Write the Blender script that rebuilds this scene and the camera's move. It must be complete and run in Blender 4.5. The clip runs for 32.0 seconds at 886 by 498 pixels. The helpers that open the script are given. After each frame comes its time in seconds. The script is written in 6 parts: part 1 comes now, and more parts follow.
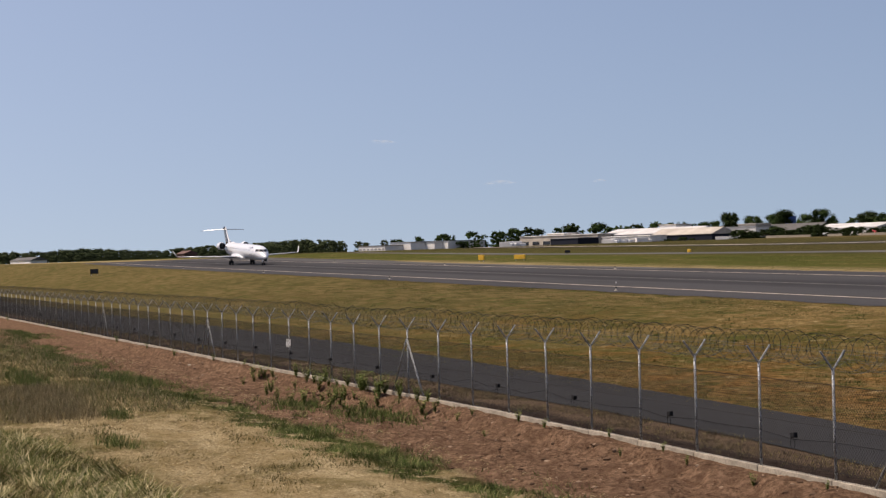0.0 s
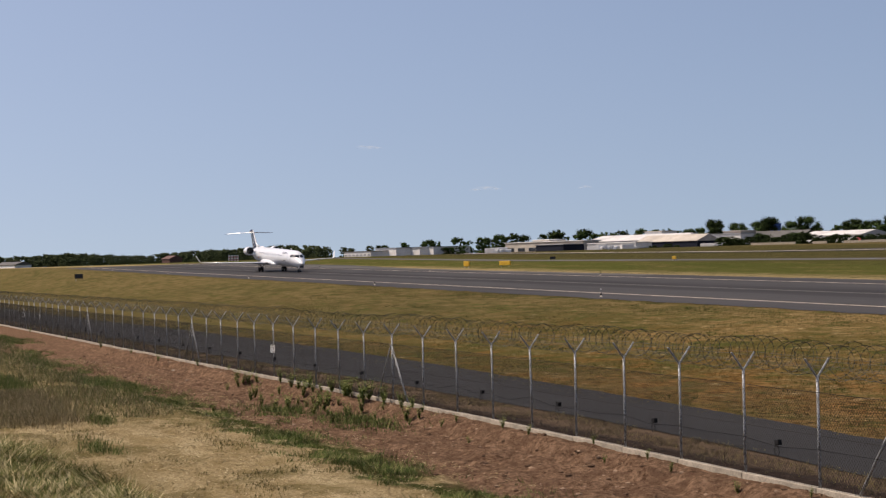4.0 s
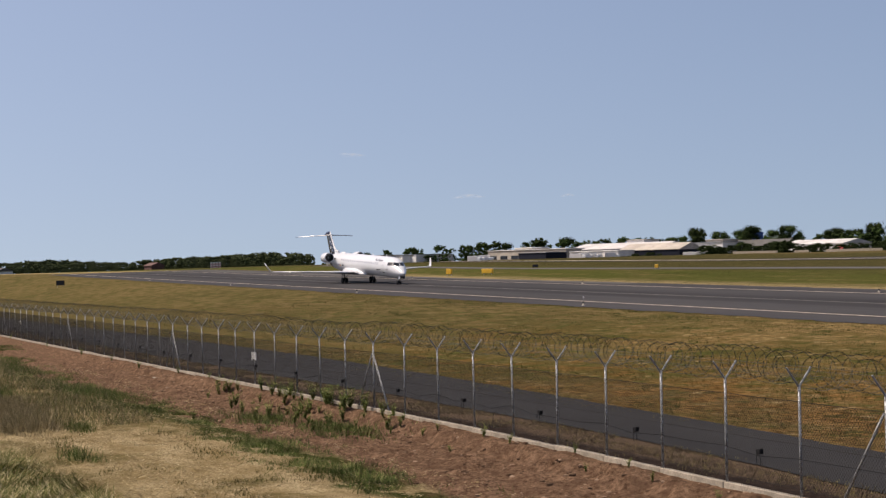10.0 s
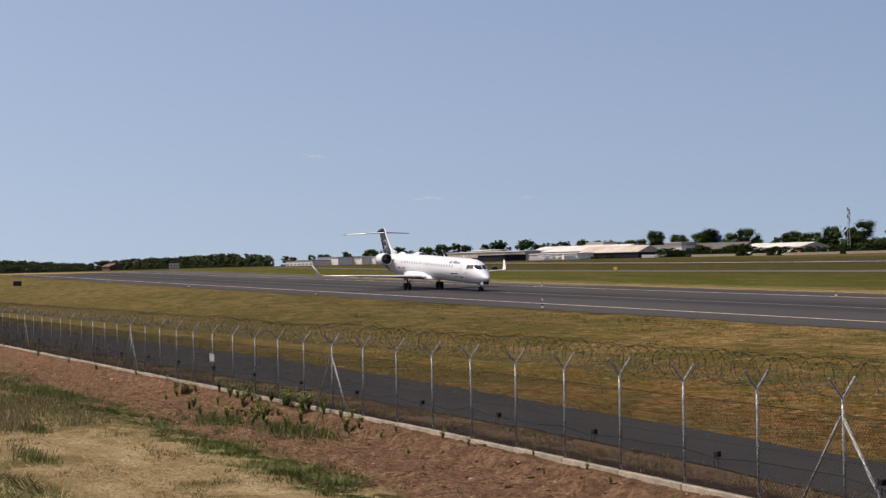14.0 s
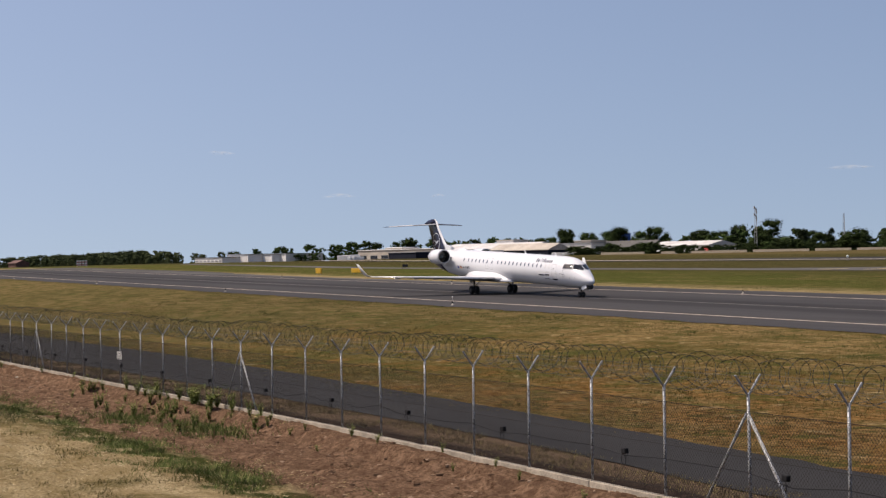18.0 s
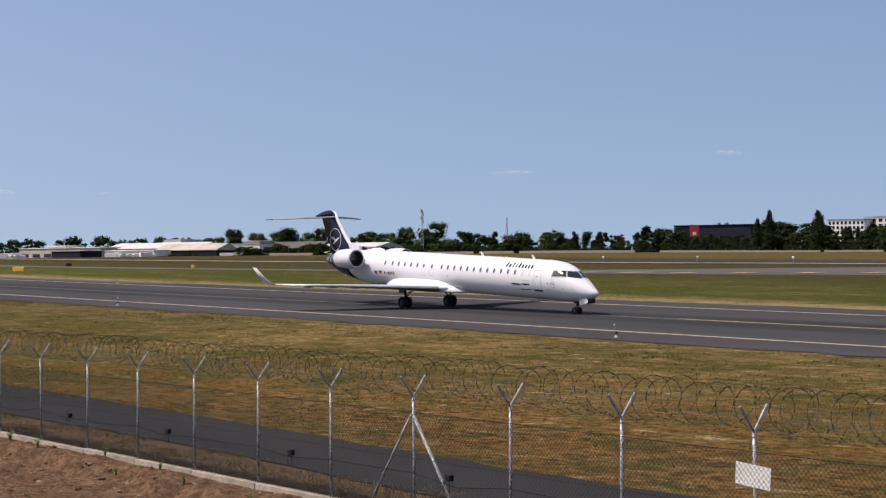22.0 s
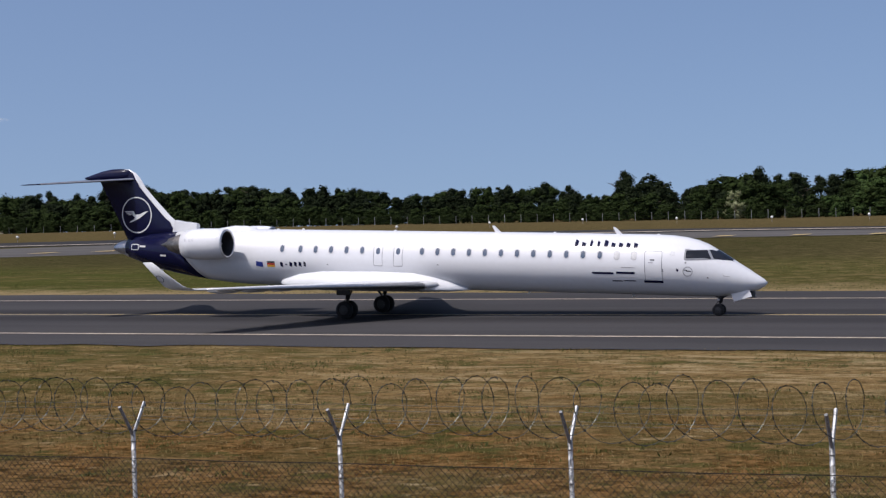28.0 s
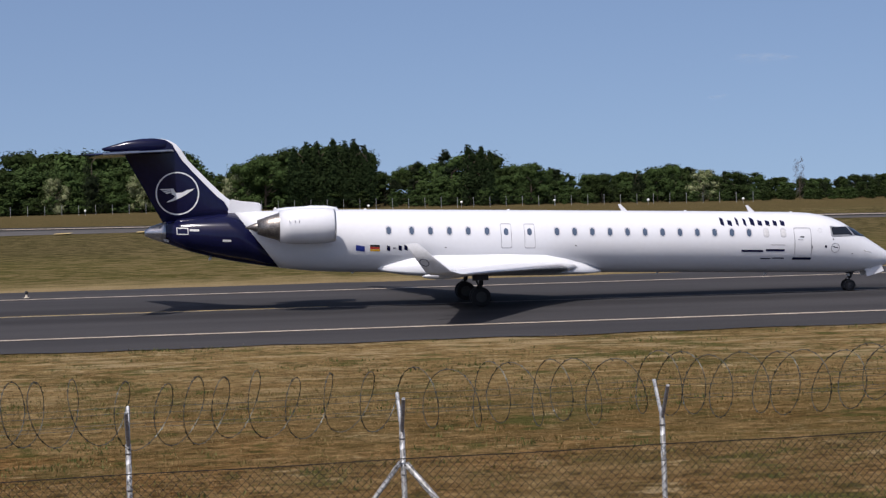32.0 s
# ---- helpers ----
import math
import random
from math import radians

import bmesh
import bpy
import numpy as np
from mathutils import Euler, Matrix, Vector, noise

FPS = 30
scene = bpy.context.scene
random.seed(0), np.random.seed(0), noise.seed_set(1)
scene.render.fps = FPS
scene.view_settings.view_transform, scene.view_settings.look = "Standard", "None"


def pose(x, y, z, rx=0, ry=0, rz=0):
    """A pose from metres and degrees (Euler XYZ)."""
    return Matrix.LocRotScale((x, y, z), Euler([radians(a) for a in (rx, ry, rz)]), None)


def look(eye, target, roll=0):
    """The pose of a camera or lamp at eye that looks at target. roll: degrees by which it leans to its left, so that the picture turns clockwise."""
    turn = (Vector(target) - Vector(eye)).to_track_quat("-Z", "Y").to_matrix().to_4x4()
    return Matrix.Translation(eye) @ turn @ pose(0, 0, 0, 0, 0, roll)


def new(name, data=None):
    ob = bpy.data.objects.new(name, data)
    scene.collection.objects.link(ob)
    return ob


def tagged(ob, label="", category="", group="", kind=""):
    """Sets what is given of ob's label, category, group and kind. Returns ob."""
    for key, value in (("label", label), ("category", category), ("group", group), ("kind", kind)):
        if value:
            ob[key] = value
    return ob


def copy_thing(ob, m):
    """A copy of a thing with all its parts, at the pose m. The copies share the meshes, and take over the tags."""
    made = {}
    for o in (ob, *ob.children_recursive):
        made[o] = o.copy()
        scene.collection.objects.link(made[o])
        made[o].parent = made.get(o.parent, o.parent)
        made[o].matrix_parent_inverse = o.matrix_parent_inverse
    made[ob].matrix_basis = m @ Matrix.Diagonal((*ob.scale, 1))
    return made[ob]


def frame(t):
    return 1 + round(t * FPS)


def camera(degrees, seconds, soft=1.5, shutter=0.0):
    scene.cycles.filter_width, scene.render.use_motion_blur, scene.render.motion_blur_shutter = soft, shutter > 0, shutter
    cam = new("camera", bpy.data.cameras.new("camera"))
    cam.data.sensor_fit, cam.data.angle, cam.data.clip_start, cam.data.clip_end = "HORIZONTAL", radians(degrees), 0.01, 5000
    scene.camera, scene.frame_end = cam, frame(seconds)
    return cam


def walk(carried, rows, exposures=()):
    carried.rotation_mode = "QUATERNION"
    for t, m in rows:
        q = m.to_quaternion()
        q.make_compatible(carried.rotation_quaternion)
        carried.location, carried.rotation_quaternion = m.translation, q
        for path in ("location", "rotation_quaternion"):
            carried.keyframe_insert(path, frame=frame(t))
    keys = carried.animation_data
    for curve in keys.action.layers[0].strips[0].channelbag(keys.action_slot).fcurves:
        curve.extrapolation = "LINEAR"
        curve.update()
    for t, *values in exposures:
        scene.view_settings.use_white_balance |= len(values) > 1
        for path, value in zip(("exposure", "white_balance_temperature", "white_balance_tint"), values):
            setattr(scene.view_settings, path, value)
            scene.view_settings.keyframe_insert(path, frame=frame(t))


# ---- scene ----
EXPOSURES = [(0.0, 0.52, 7350, 17), (13.0, 0.52, 7350, 17), (19.0, 0.52, 7200, 17), (21.0, 0.555, 7200, 17), (22.0, 0.58, 6900, 17), (24.0, 0.54, 6500, 17), (25.0, 0.32, 6400, 17), (28.0, 0.33, 6300, 16), (32.0, 0.36, 6400, 16)]
# ---- camera: held by hand on a mound, turning after the aeroplane ----
EYE = (0.0, 0.0, 5.61)
cam = camera(28.51, 32.0, 1.3)


def aim(azimuth, elevation, roll, sway_x, sway_y, sway_z):
    """A hand-held pose: bearing, tilt and lean, and the sway of the arms from the standing place."""
    a, e = radians(azimuth), radians(elevation)
    d = Vector((math.sin(a) * math.cos(e), math.cos(a) * math.cos(e), math.sin(e)))
    eye = Vector(EYE) + Vector((sway_x, sway_y, sway_z))
    return look(eye, eye + 100 * d, roll)


walk(cam, [
    (0.0, aim(-70.380, 0.127, -1.72, 0.311, -0.185, 0.003)),
    (0.5, aim(-70.255, 0.168, -1.67, 0.311, -0.179, 0.003)),
    (1.0, aim(-70.155, 0.206, -1.65, 0.309, -0.179, 0.001)),
    (1.5, aim(-70.077, 0.214, -1.62, 0.293, -0.176, 0.008)),
    (2.0, aim(-70.028, 0.232, -1.63, 0.281, -0.167, 0.010)),
    (2.5, aim(-70.002, 0.249, -1.58, 0.272, -0.162, 0.008)),
    (3.0, aim(-69.998, 0.268, -1.58, 0.265, -0.157, -0.001)),
    (3.5, aim(-69.958, 0.288, -1.55, 0.258, -0.151, -0.000)),
    (5.5, aim(-69.700, 0.394, -1.50, 0.184, -0.110, 0.002)),
    (6.0, aim(-69.638, 0.413, -1.49, 0.171, -0.103, 0.006)),
    (6.5, aim(-69.575, 0.444, -1.45, 0.161, -0.106, 0.008)),
    (7.0, aim(-69.517, 0.481, -1.43, 0.162, -0.098, 0.007)),
    (7.5, aim(-69.460, 0.508, -1.43, 0.157, -0.090, 0.007)),
    (8.0, aim(-69.405, 0.521, -1.38, 0.151, -0.092, 0.006)),
    (8.5, aim(-69.372, 0.528, -1.36, 0.141, -0.083, 0.002)),
    (9.0, aim(-69.351, 0.539, -1.34, 0.137, -0.079, 0.002)),
    (9.5, aim(-69.345, 0.549, -1.38, 0.122, -0.071, -0.000)),
    (10.0, aim(-69.321, 0.550, -1.35, 0.108, -0.061, 0.002)),
    (10.5, aim(-69.255, 0.560, -1.31, 0.087, -0.057, 0.006)),
    (11.0, aim(-69.159, 0.568, -1.31, 0.090, -0.051, 0.008)),
    (11.5, aim(-69.043, 0.581, -1.27, 0.086, -0.054, 0.007)),
    (12.0, aim(-68.900, 0.591, -1.24, 0.079, -0.041, 0.006)),
    (12.5, aim(-68.712, 0.597, -1.23, 0.070, -0.044, 0.004)),
    (13.0, aim(-68.498, 0.602, -1.20, 0.073, -0.045, 0.001)),
    (13.5, aim(-68.264, 0.599, -1.21, 0.069, -0.035, -0.001)),
    (14.0, aim(-67.990, 0.588, -1.15, 0.054, -0.032, -0.004)),
    (14.5, aim(-67.710, 0.584, -1.15, 0.052, -0.012, -0.005)),
    (16.5, aim(-66.541, 0.583, -1.12, 0.021, 0.014, -0.017)),
    (17.0, aim(-66.210, 0.550, -1.10, 0.023, 0.019, -0.017)),
    (17.5, aim(-65.712, 0.497, -1.05, 0.026, 0.019, -0.008)),
    (18.0, aim(-65.058, 0.449, -1.04, 0.033, 0.011, -0.002)),
    (18.5, aim(-64.253, 0.410, -1.02, 0.034, 0.009, 0.004)),
    (19.0, aim(-63.293, 0.369, -0.93, 0.034, 0.008, 0.008)),
    (19.5, aim(-62.170, 0.349, -0.92, 0.027, 0.004, 0.008)),
    (20.0, aim(-60.894, 0.335, -0.86, 0.030, 0.008, 0.012)),
    (20.5, aim(-59.442, 0.325, -0.81, 0.000, 0.013, 0.011)),
    (21.0, aim(-57.838, 0.331, -0.69, -0.023, 0.026, 0.003)),
    (21.5, aim(-56.094, 0.327, -0.59, -0.058, 0.051, 0.005)),
    (22.0, aim(-54.200, 0.329, -0.50, -0.061, 0.070, 0.005)),
    (22.5, aim(-52.137, 0.328, -0.34, -0.068, 0.076, -0.002)),
    (23.0, aim(-50.002, 0.326, -0.18, -0.081, 0.094, -0.008)),
    (23.5, aim(-47.832, 0.296, -0.10, -0.092, 0.127, -0.008)),
    (24.0, aim(-45.490, 0.229, -0.25, 0.008, 0.085, -0.003)),
    (24.5, aim(-43.147, 0.127, -0.39, 0.016, 0.070, 0.011)),
    (25.0, aim(-40.797, 0.033, -0.64, 0.021, 0.079, 0.008)),
    (25.5, aim(-38.323, -0.099, -0.91, 0.019, 0.112, 0.000)),
    (27.5, aim(-26.362, -0.713, -1.83, -0.012, -0.007, 0.004)),
    (28.0, aim(-23.058, -0.898, -1.99, -0.043, 0.091, -0.017)),
    (28.5, aim(-19.600, -1.132, -2.13, -0.029, 0.117, -0.022)),
    (29.0, aim(-15.971, -1.335, -2.14, 0.005, 0.094, -0.024)),
    (29.5, aim(-12.223, -1.511, -2.13, 0.045, 0.119, -0.038)),
    (30.0, aim(-8.889, -1.589, -2.16, 0.056, 0.078, -0.020)),
    (30.5, aim(-4.578, -1.723, -2.09, 0.030, 0.041, -0.008)),
    (31.0, aim(-0.252, -1.796, -2.10, 0.040, 0.096, -0.007)),
    (31.5, aim(4.025, -1.850, -2.08, 0.060, 0.112, 0.001)),
    (32.0, aim(8.327, -1.895, -2.00, 0.090, 0.160, -0.000)),
], exposures=EXPOSURES)

# ---- light ----
TO_SUN = Vector((-0.33, -0.513, 1.0)).normalized()
world = bpy.data.worlds.new("sky")
scene.world = world
world.use_nodes = True
_wn = world.node_tree.nodes
_sky = _wn.new("ShaderNodeTexSky")
_sky.sky_type = "NISHITA"
_sky.sun_disc = False
_sky.sun_elevation = math.asin(TO_SUN.z)
_sky.sun_rotation = math.atan2(TO_SUN.x, TO_SUN.y)
_sky.altitude = 100
_sky.air_density = 1.0
_sky.dust_density = 2.4
_sky.ozone_density = 2.4
# haze evens the sky out towards the horizon, so the texture is read a little higher up
_tc, _up = _wn.new("ShaderNodeTexCoord"), _wn.new("ShaderNodeMapping")
_up.inputs["Location"].default_value = (0, 0, 0.16)
world.node_tree.links.new(_tc.outputs["Generated"], _up.inputs[0])
world.node_tree.links.new(_up.outputs[0], _sky.inputs[0])
world.node_tree.links.new(_sky.outputs[0], _wn["Background"].inputs[0])
_wn["Background"].inputs[1].default_value = 0.10
sun = new("sun", bpy.data.lights.new("sun", "SUN"))
sun.data.energy = 3.5
sun.data.angle = radians(0.53)
sun.data.color = (1.0, 0.95, 0.87)
sun.rotation_euler = (-TO_SUN).to_track_quat("-Z", "Y").to_euler()

SLOPE_X, SLOPE_Y = -0.01136, 0.01047     # the airfield climbs to the west and north
TAXI_MID = 75.47


# ---- node helpers ----
class Mat:
    """A node material with short helpers for procedural colour."""

    def __init__(self, name, rough=0.7, metal=0.0, spec=0.5):
        self.m = bpy.data.materials.new(name)
        self.m.use_nodes = True
        self.t = self.m.node_tree
        self.b = self.t.nodes["Principled BSDF"]
        self.b.inputs["Roughness"].default_value = rough
        self.b.inputs["Metallic"].default_value = metal
        self.b.inputs["Specular IOR Level"].default_value = spec
        self.co = self.t.nodes.new("ShaderNodeTexCoord").outputs["Object"]

    def put(self, sock, v):
        if hasattr(v, "is_output"):
            self.t.links.new(v, sock)
        elif isinstance(v, (tuple, list)) and len(v) == 3 and sock.type == "RGBA":
            sock.default_value = (*v, 1)
        else:
            sock.default_value = v

    def noise(self, scale, detail=4, rough=0.55, co=None, stretch=None):
        n = self.t.nodes.new("ShaderNodeTexNoise")
        co = co or self.co
        if stretch:
            mp = self.t.nodes.new("ShaderNodeMapping")
            mp.inputs["Scale"].default_value = stretch
            self.t.links.new(co, mp.inputs[0])
            co = mp.outputs[0]
        self.t.links.new(co, n.inputs["Vector"])
        n.inputs["Scale"].default_value = scale
        n.inputs["Detail"].default_value = detail
        n.inputs["Roughness"].default_value = rough
        return n.outputs["Fac"]

    def math(self, op, a, b=0.0, clamp=False):
        n = self.t.nodes.new("ShaderNodeMath")
        n.operation, n.use_clamp = op, clamp
        self.put(n.inputs[0], a)
        self.put(n.inputs[1], b)
        return n.outputs[0]

    def step(self, v, lo, hi):
        n = self.t.nodes.new("ShaderNodeMapRange")
        n.interpolation_type = "SMOOTHSTEP"
        self.put(n.inputs["Value"], v)
        n.inputs["From Min"].default_value, n.inputs["From Max"].default_value = lo, hi
        return n.outputs[0]

    def mix(self, f, a, b, mode="MIX"):
        n = self.t.nodes.new("ShaderNodeMix")
        n.data_type, n.blend_type = "RGBA", mode
        self.put(n.inputs[0], f)
        self.put(n.inputs[6], a)
        self.put(n.inputs[7], b)
        return n.outputs[2]

    def xyz(self):
        n = self.t.nodes.new("ShaderNodeSeparateXYZ")
        self.t.links.new(self.co, n.inputs[0])
        return n.outputs

    def rnd(self):
        return self.t.nodes.new("ShaderNodeObjectInfo").outputs["Random"]

    def island(self):
        return self.t.nodes.new("ShaderNodeNewGeometry").outputs["Random Per Island"]

    def color(self, c):
        self.put(self.b.inputs["Base Color"], c)
        return self

    def bump(self, h, dist=0.01, strength=0.5):
        n = self.t.nodes.new("ShaderNodeBump")
        n.inputs["Strength"].default_value = strength
        n.inputs["Distance"].default_value = dist
        self.put(n.inputs["Height"], h)
        self.t.links.new(n.outputs[0], self.b.inputs["Normal"])
        return self


def paint(name, c, rough=0.5, metal=0.0, wear=0.12, scale=3.0, spec=0.5):
    """Paint, plastic or metal with faint grime at two scales."""
    m = Mat(name, rough, metal, spec)
    f = m.math("MULTIPLY", m.noise(scale, 5), m.noise(scale * 9, 3))
    d = tuple(x * (1 - 2.2 * wear) for x in c)
    m.color(m.mix(m.step(f, 0.12, 0.4), d, c))
    return m.m


def foliage(name, dark, light, tip):
    m = Mat(name, 0.9, 0, 0.06)
    c = m.mix(m.island(), dark, light)
    c = m.mix(m.math("MULTIPLY", m.rnd(), 0.75), c, tip)
    m.color(c)
    m.b.inputs["Subsurface Weight"].default_value = 0.0
    return m.m


M_STEEL = paint("galvanised_steel", (0.40, 0.41, 0.42), 0.55, 0.5, 0.25, 9)
def post_steel():
    """Galvanised tube crossed by the tied edge of the fabric."""
    m = Mat("tied_post_steel", 0.55, 0.35)
    t = m.noise(26, 2, 0.6, stretch=(1, 1, 0.55))
    c = m.mix(m.step(t, 0.42, 0.56), (0.13, 0.13, 0.125), (0.44, 0.45, 0.46))
    m.color(m.mix(m.step(m.noise(1.3, 4), 0.4, 0.7), c, (0.33, 0.33, 0.32)))
    return m.m


M_POST = post_steel()
M_RAZOR = paint("razor_wire_steel", (0.088, 0.092, 0.074), 0.45, 0.45, 0.4, 6)
M_WIRE = paint("mesh_wire", (0.020, 0.017, 0.014), 0.8, 0.0, 0.2, 8, 0.2)
M_CONC = paint("concrete", (0.36, 0.31, 0.24), 0.9, 0, 0.2, 2.5)
M_BLACK = paint("black_plastic", (0.012, 0.012, 0.013), 0.7, 0, 0.1, 3, 0.15)
M_PLATE = paint("white_sheet_sign", (0.78, 0.78, 0.76), 0.45, 0, 0.06)
M_WHITE = paint("aircraft_white", (0.62, 0.63, 0.65), 0.22, 0, 0.015, 0.6)
M_CREAM = paint("cream_enamel", (0.46, 0.41, 0.32), 0.5, 0, 0.1, 3)
M_NAVY = paint("aircraft_navy", (0.006, 0.007, 0.032), 0.16, 0, 0.1, 0.8, 0.22)
M_GREYPANEL = paint("aircraft_grey", (0.42, 0.43, 0.45), 0.4, 0.1, 0.08)
M_WING = paint("wing_grey_white", (0.56, 0.57, 0.585), 0.32, 0.0, 0.05, 0.8)
M_ALU = paint("bare_aluminium", (0.55, 0.55, 0.56), 0.32, 0.9, 0.12)
M_HOT = paint("heat_stained_metal", (0.33, 0.30, 0.27), 0.4, 0.85, 0.25, 5)
M_DARK = paint("dark_void", (0.015, 0.015, 0.017), 0.6)
M_TYRE = paint("tyre_rubber", (0.015, 0.015, 0.016), 0.85)
M_GLASS = paint("cabin_window", (0.075, 0.105, 0.16), 0.10, 0, 0.1)
M_RIM = paint("window_rim", (0.50, 0.51, 0.53), 0.5)
M_RIMW = paint("wheel_rim", (0.050, 0.050, 0.053), 0.5, 0.4)
M_SHADE = paint("window_blind", (0.58, 0.58, 0.58), 0.5)
M_SCREEN = paint("cockpit_glass", (0.012, 0.014, 0.018), 0.06)
M_LINE = paint("panel_line", (0.24, 0.25, 0.27), 0.5)
M_RED = paint("red_paint", (0.42, 0.03, 0.02), 0.5)
M_GOLD = paint("gold_paint", (0.62, 0.36, 0.02), 0.5)
M_EUBLUE = paint("blue_paint", (0.012, 0.03, 0.22), 0.5)
M_YSIGN = paint("yellow_panel", (0.62, 0.37, 0.015), 0.5, 0, 0.15)
M_OCHRE = paint("back_of_sign", (0.16, 0.11, 0.02), 0.6)
M_LAMPGLASS = paint("lamp_glass", (0.12, 0.10, 0.10), 0.1)
M_ORANGE = paint("orange_paint", (0.62, 0.13, 0.02), 0.6)
M_WALLW = paint("white_cladding", (0.76, 0.74, 0.71), 0.7, 0, 0.1, 0.15)
M_ROOFP = paint("pale_roof_sheet", (0.56, 0.54, 0.52), 0.7, 0, 0.15, 0.15)
M_WALLT = paint("tan_cladding", (0.44, 0.39, 0.33), 0.8, 0, 0.15, 0.15)
M_WALLG = paint("grey_cladding", (0.27, 0.28, 0.29), 0.7, 0, 0.12, 0.2)
M_WALLD = paint("dark_cladding", (0.016, 0.019, 0.030), 0.8, 0, 0.1, 0.2, 0.1)
M_ROOF = paint("dark_roofing", (0.09, 0.085, 0.08), 0.85, 0, 0.2, 0.2)
M_BLUE = paint("blue_cladding", (0.02, 0.08, 0.32), 0.6)
M_GREENSHED = paint("green_cladding", (0.20, 0.27, 0.22), 0.7)
M_BRICK = paint("red_brickwork", (0.14, 0.07, 0.055), 0.9, 0, 0.2, 0.5)


# ---- mesh helpers ----
def bmnew():
    return bmesh.new()


def finish(bm, name, material, smooth=False):
    me = bpy.data.meshes.new(name)
    bm.normal_update()
    bm.to_mesh(me)
    bm.free()
    if material:
        me.materials.append(material)
    if smooth:
        me.polygons.foreach_set("use_smooth", [True] * len(me.polygons))
    return me


def part(name, bm, material, parent=None, label="", smooth=False, at=None):
    me = bm if isinstance(bm, bpy.types.Mesh) else finish(bm, name, material, smooth)
    ob = new(name, me)
    if parent:
        ob.parent = parent
    if at is not None:
        ob.matrix_basis = at
    if label:
        tagged(ob, label)
    return ob


def thing(name, label, category, group="", at=None, kind=""):
    ob = new(name)
    ob.empty_display_size = 0.2
    if at is not None:
        ob.matrix_basis = at
    return tagged(ob, label, category, group, kind)


def box(bm, x0, x1, y0, y1, z0, z1, bevel=0.0):
    m = Matrix.LocRotScale(((x0 + x1) / 2, (y0 + y1) / 2, (z0 + z1) / 2), None, (x1 - x0, y1 - y0, z1 - z0))
    r = bmesh.ops.create_cube(bm, size=1, matrix=m)
    if bevel:
        es = list({e for v in r["verts"] for e in v.link_edges})
        bmesh.ops.bevel(bm, geom=es, offset=bevel, segments=1, affect="EDGES")
    return bm


def tube(bm, pts, r, n=6, cap=True):
    """A tube of radius r (or radii) along points."""
    rings = []
    pts = [Vector(p) for p in pts]
    rs = r if isinstance(r, (list, tuple)) else [r] * len(pts)
    for i, p in enumerate(pts):
        d = (pts[min(i + 1, len(pts) - 1)] - pts[max(i - 1, 0)]).normalized()
        u = d.cross(Vector((0, 0, 1)) if abs(d.z) < 0.9 else Vector((1, 0, 0))).normalized()
        w = d.cross(u)
        rings.append([bm.verts.new(p + rs[i] * (u * math.cos(a) + w * math.sin(a)))
                      for a in (2 * math.pi * k / n for k in range(n))])
    for a, b in zip(rings, rings[1:]):
        for k in range(n):
            bm.faces.new((a[k], a[(k + 1) % n], b[(k + 1) % n], b[k]))
    if cap:
        bm.faces.new(rings[0][::-1])
        bm.faces.new(rings[-1])
    return bm


def loft(bm, rings, cap=True, closed=True):
    """Skin between rings of points of equal count."""
    vs = [[bm.verts.new(p) for p in r] for r in rings]
    n = len(vs[0])
    for a, b in zip(vs, vs[1:]):
        for k in range(n if closed else n - 1):
            q = (a[k], a[(k + 1) % n], b[(k + 1) % n], b[k])
            bm.faces.new(q)
    if cap and closed:
        bm.faces.new(vs[0][::-1])
        bm.faces.new(vs[-1])
    bmesh.ops.recalc_face_normals(bm, faces=bm.faces[:])
    return bm


def spin(bm, profile, n=24, axis="x", centre=(0, 0, 0), cap=False):
    """A surface of revolution from (along, radius) pairs."""
    rings = []
    for s, r in profile:
        ring = []
        for k in range(n):
            a = 2 * math.pi * k / n
            c, d = r * math.cos(a), r * math.sin(a)
            p = (s, c, d) if axis == "x" else (c, s, d) if axis == "y" else (c, d, s)
            ring.append(Vector(p) + Vector(centre))
        rings.append(ring)
    return loft(bm, rings, cap)


def slab(bm, pts, axis, lo, hi):
    """A prism: a flat outline pushed from lo to hi along an axis."""
    def at(p, v):
        return (v, p[0], p[1]) if axis == "x" else (p[0], v, p[1]) if axis == "y" else (p[0], p[1], v)
    return loft(bm, [[at(p, lo) for p in pts], [at(p, hi) for p in pts]])


def lerp(x, xs, ys):
    return float(np.interp(x, xs, ys))


def smooth01(a, b, x):
    t = np.clip((np.asarray(x, float) - a) / (b - a), 0, 1)
    return t * t * (3 - 2 * t)


# ---- the lie of the land ----
FENCE_Y, BEND_X, BEND_K = 19.23, -50.2, 0.0249   # the fence runs straight, then bends at BEND_X
FENCE_BASE, FORK_H = 0.60, 2.40


def fence_y(x):
    return FENCE_Y + BEND_K * np.minimum(0, np.asarray(x, float) - BEND_X)


def fence_post(i):
    """Where post i stands, and the fence's heading there, in degrees."""
    s = (i - 21.216) * 3.0
    if s < BEND_X:
        h = math.atan(BEND_K)
        x = BEND_X + (s - BEND_X) * math.cos(h)
        return x, float(fence_y(x)), math.degrees(h)
    return s, FENCE_Y, 0.0


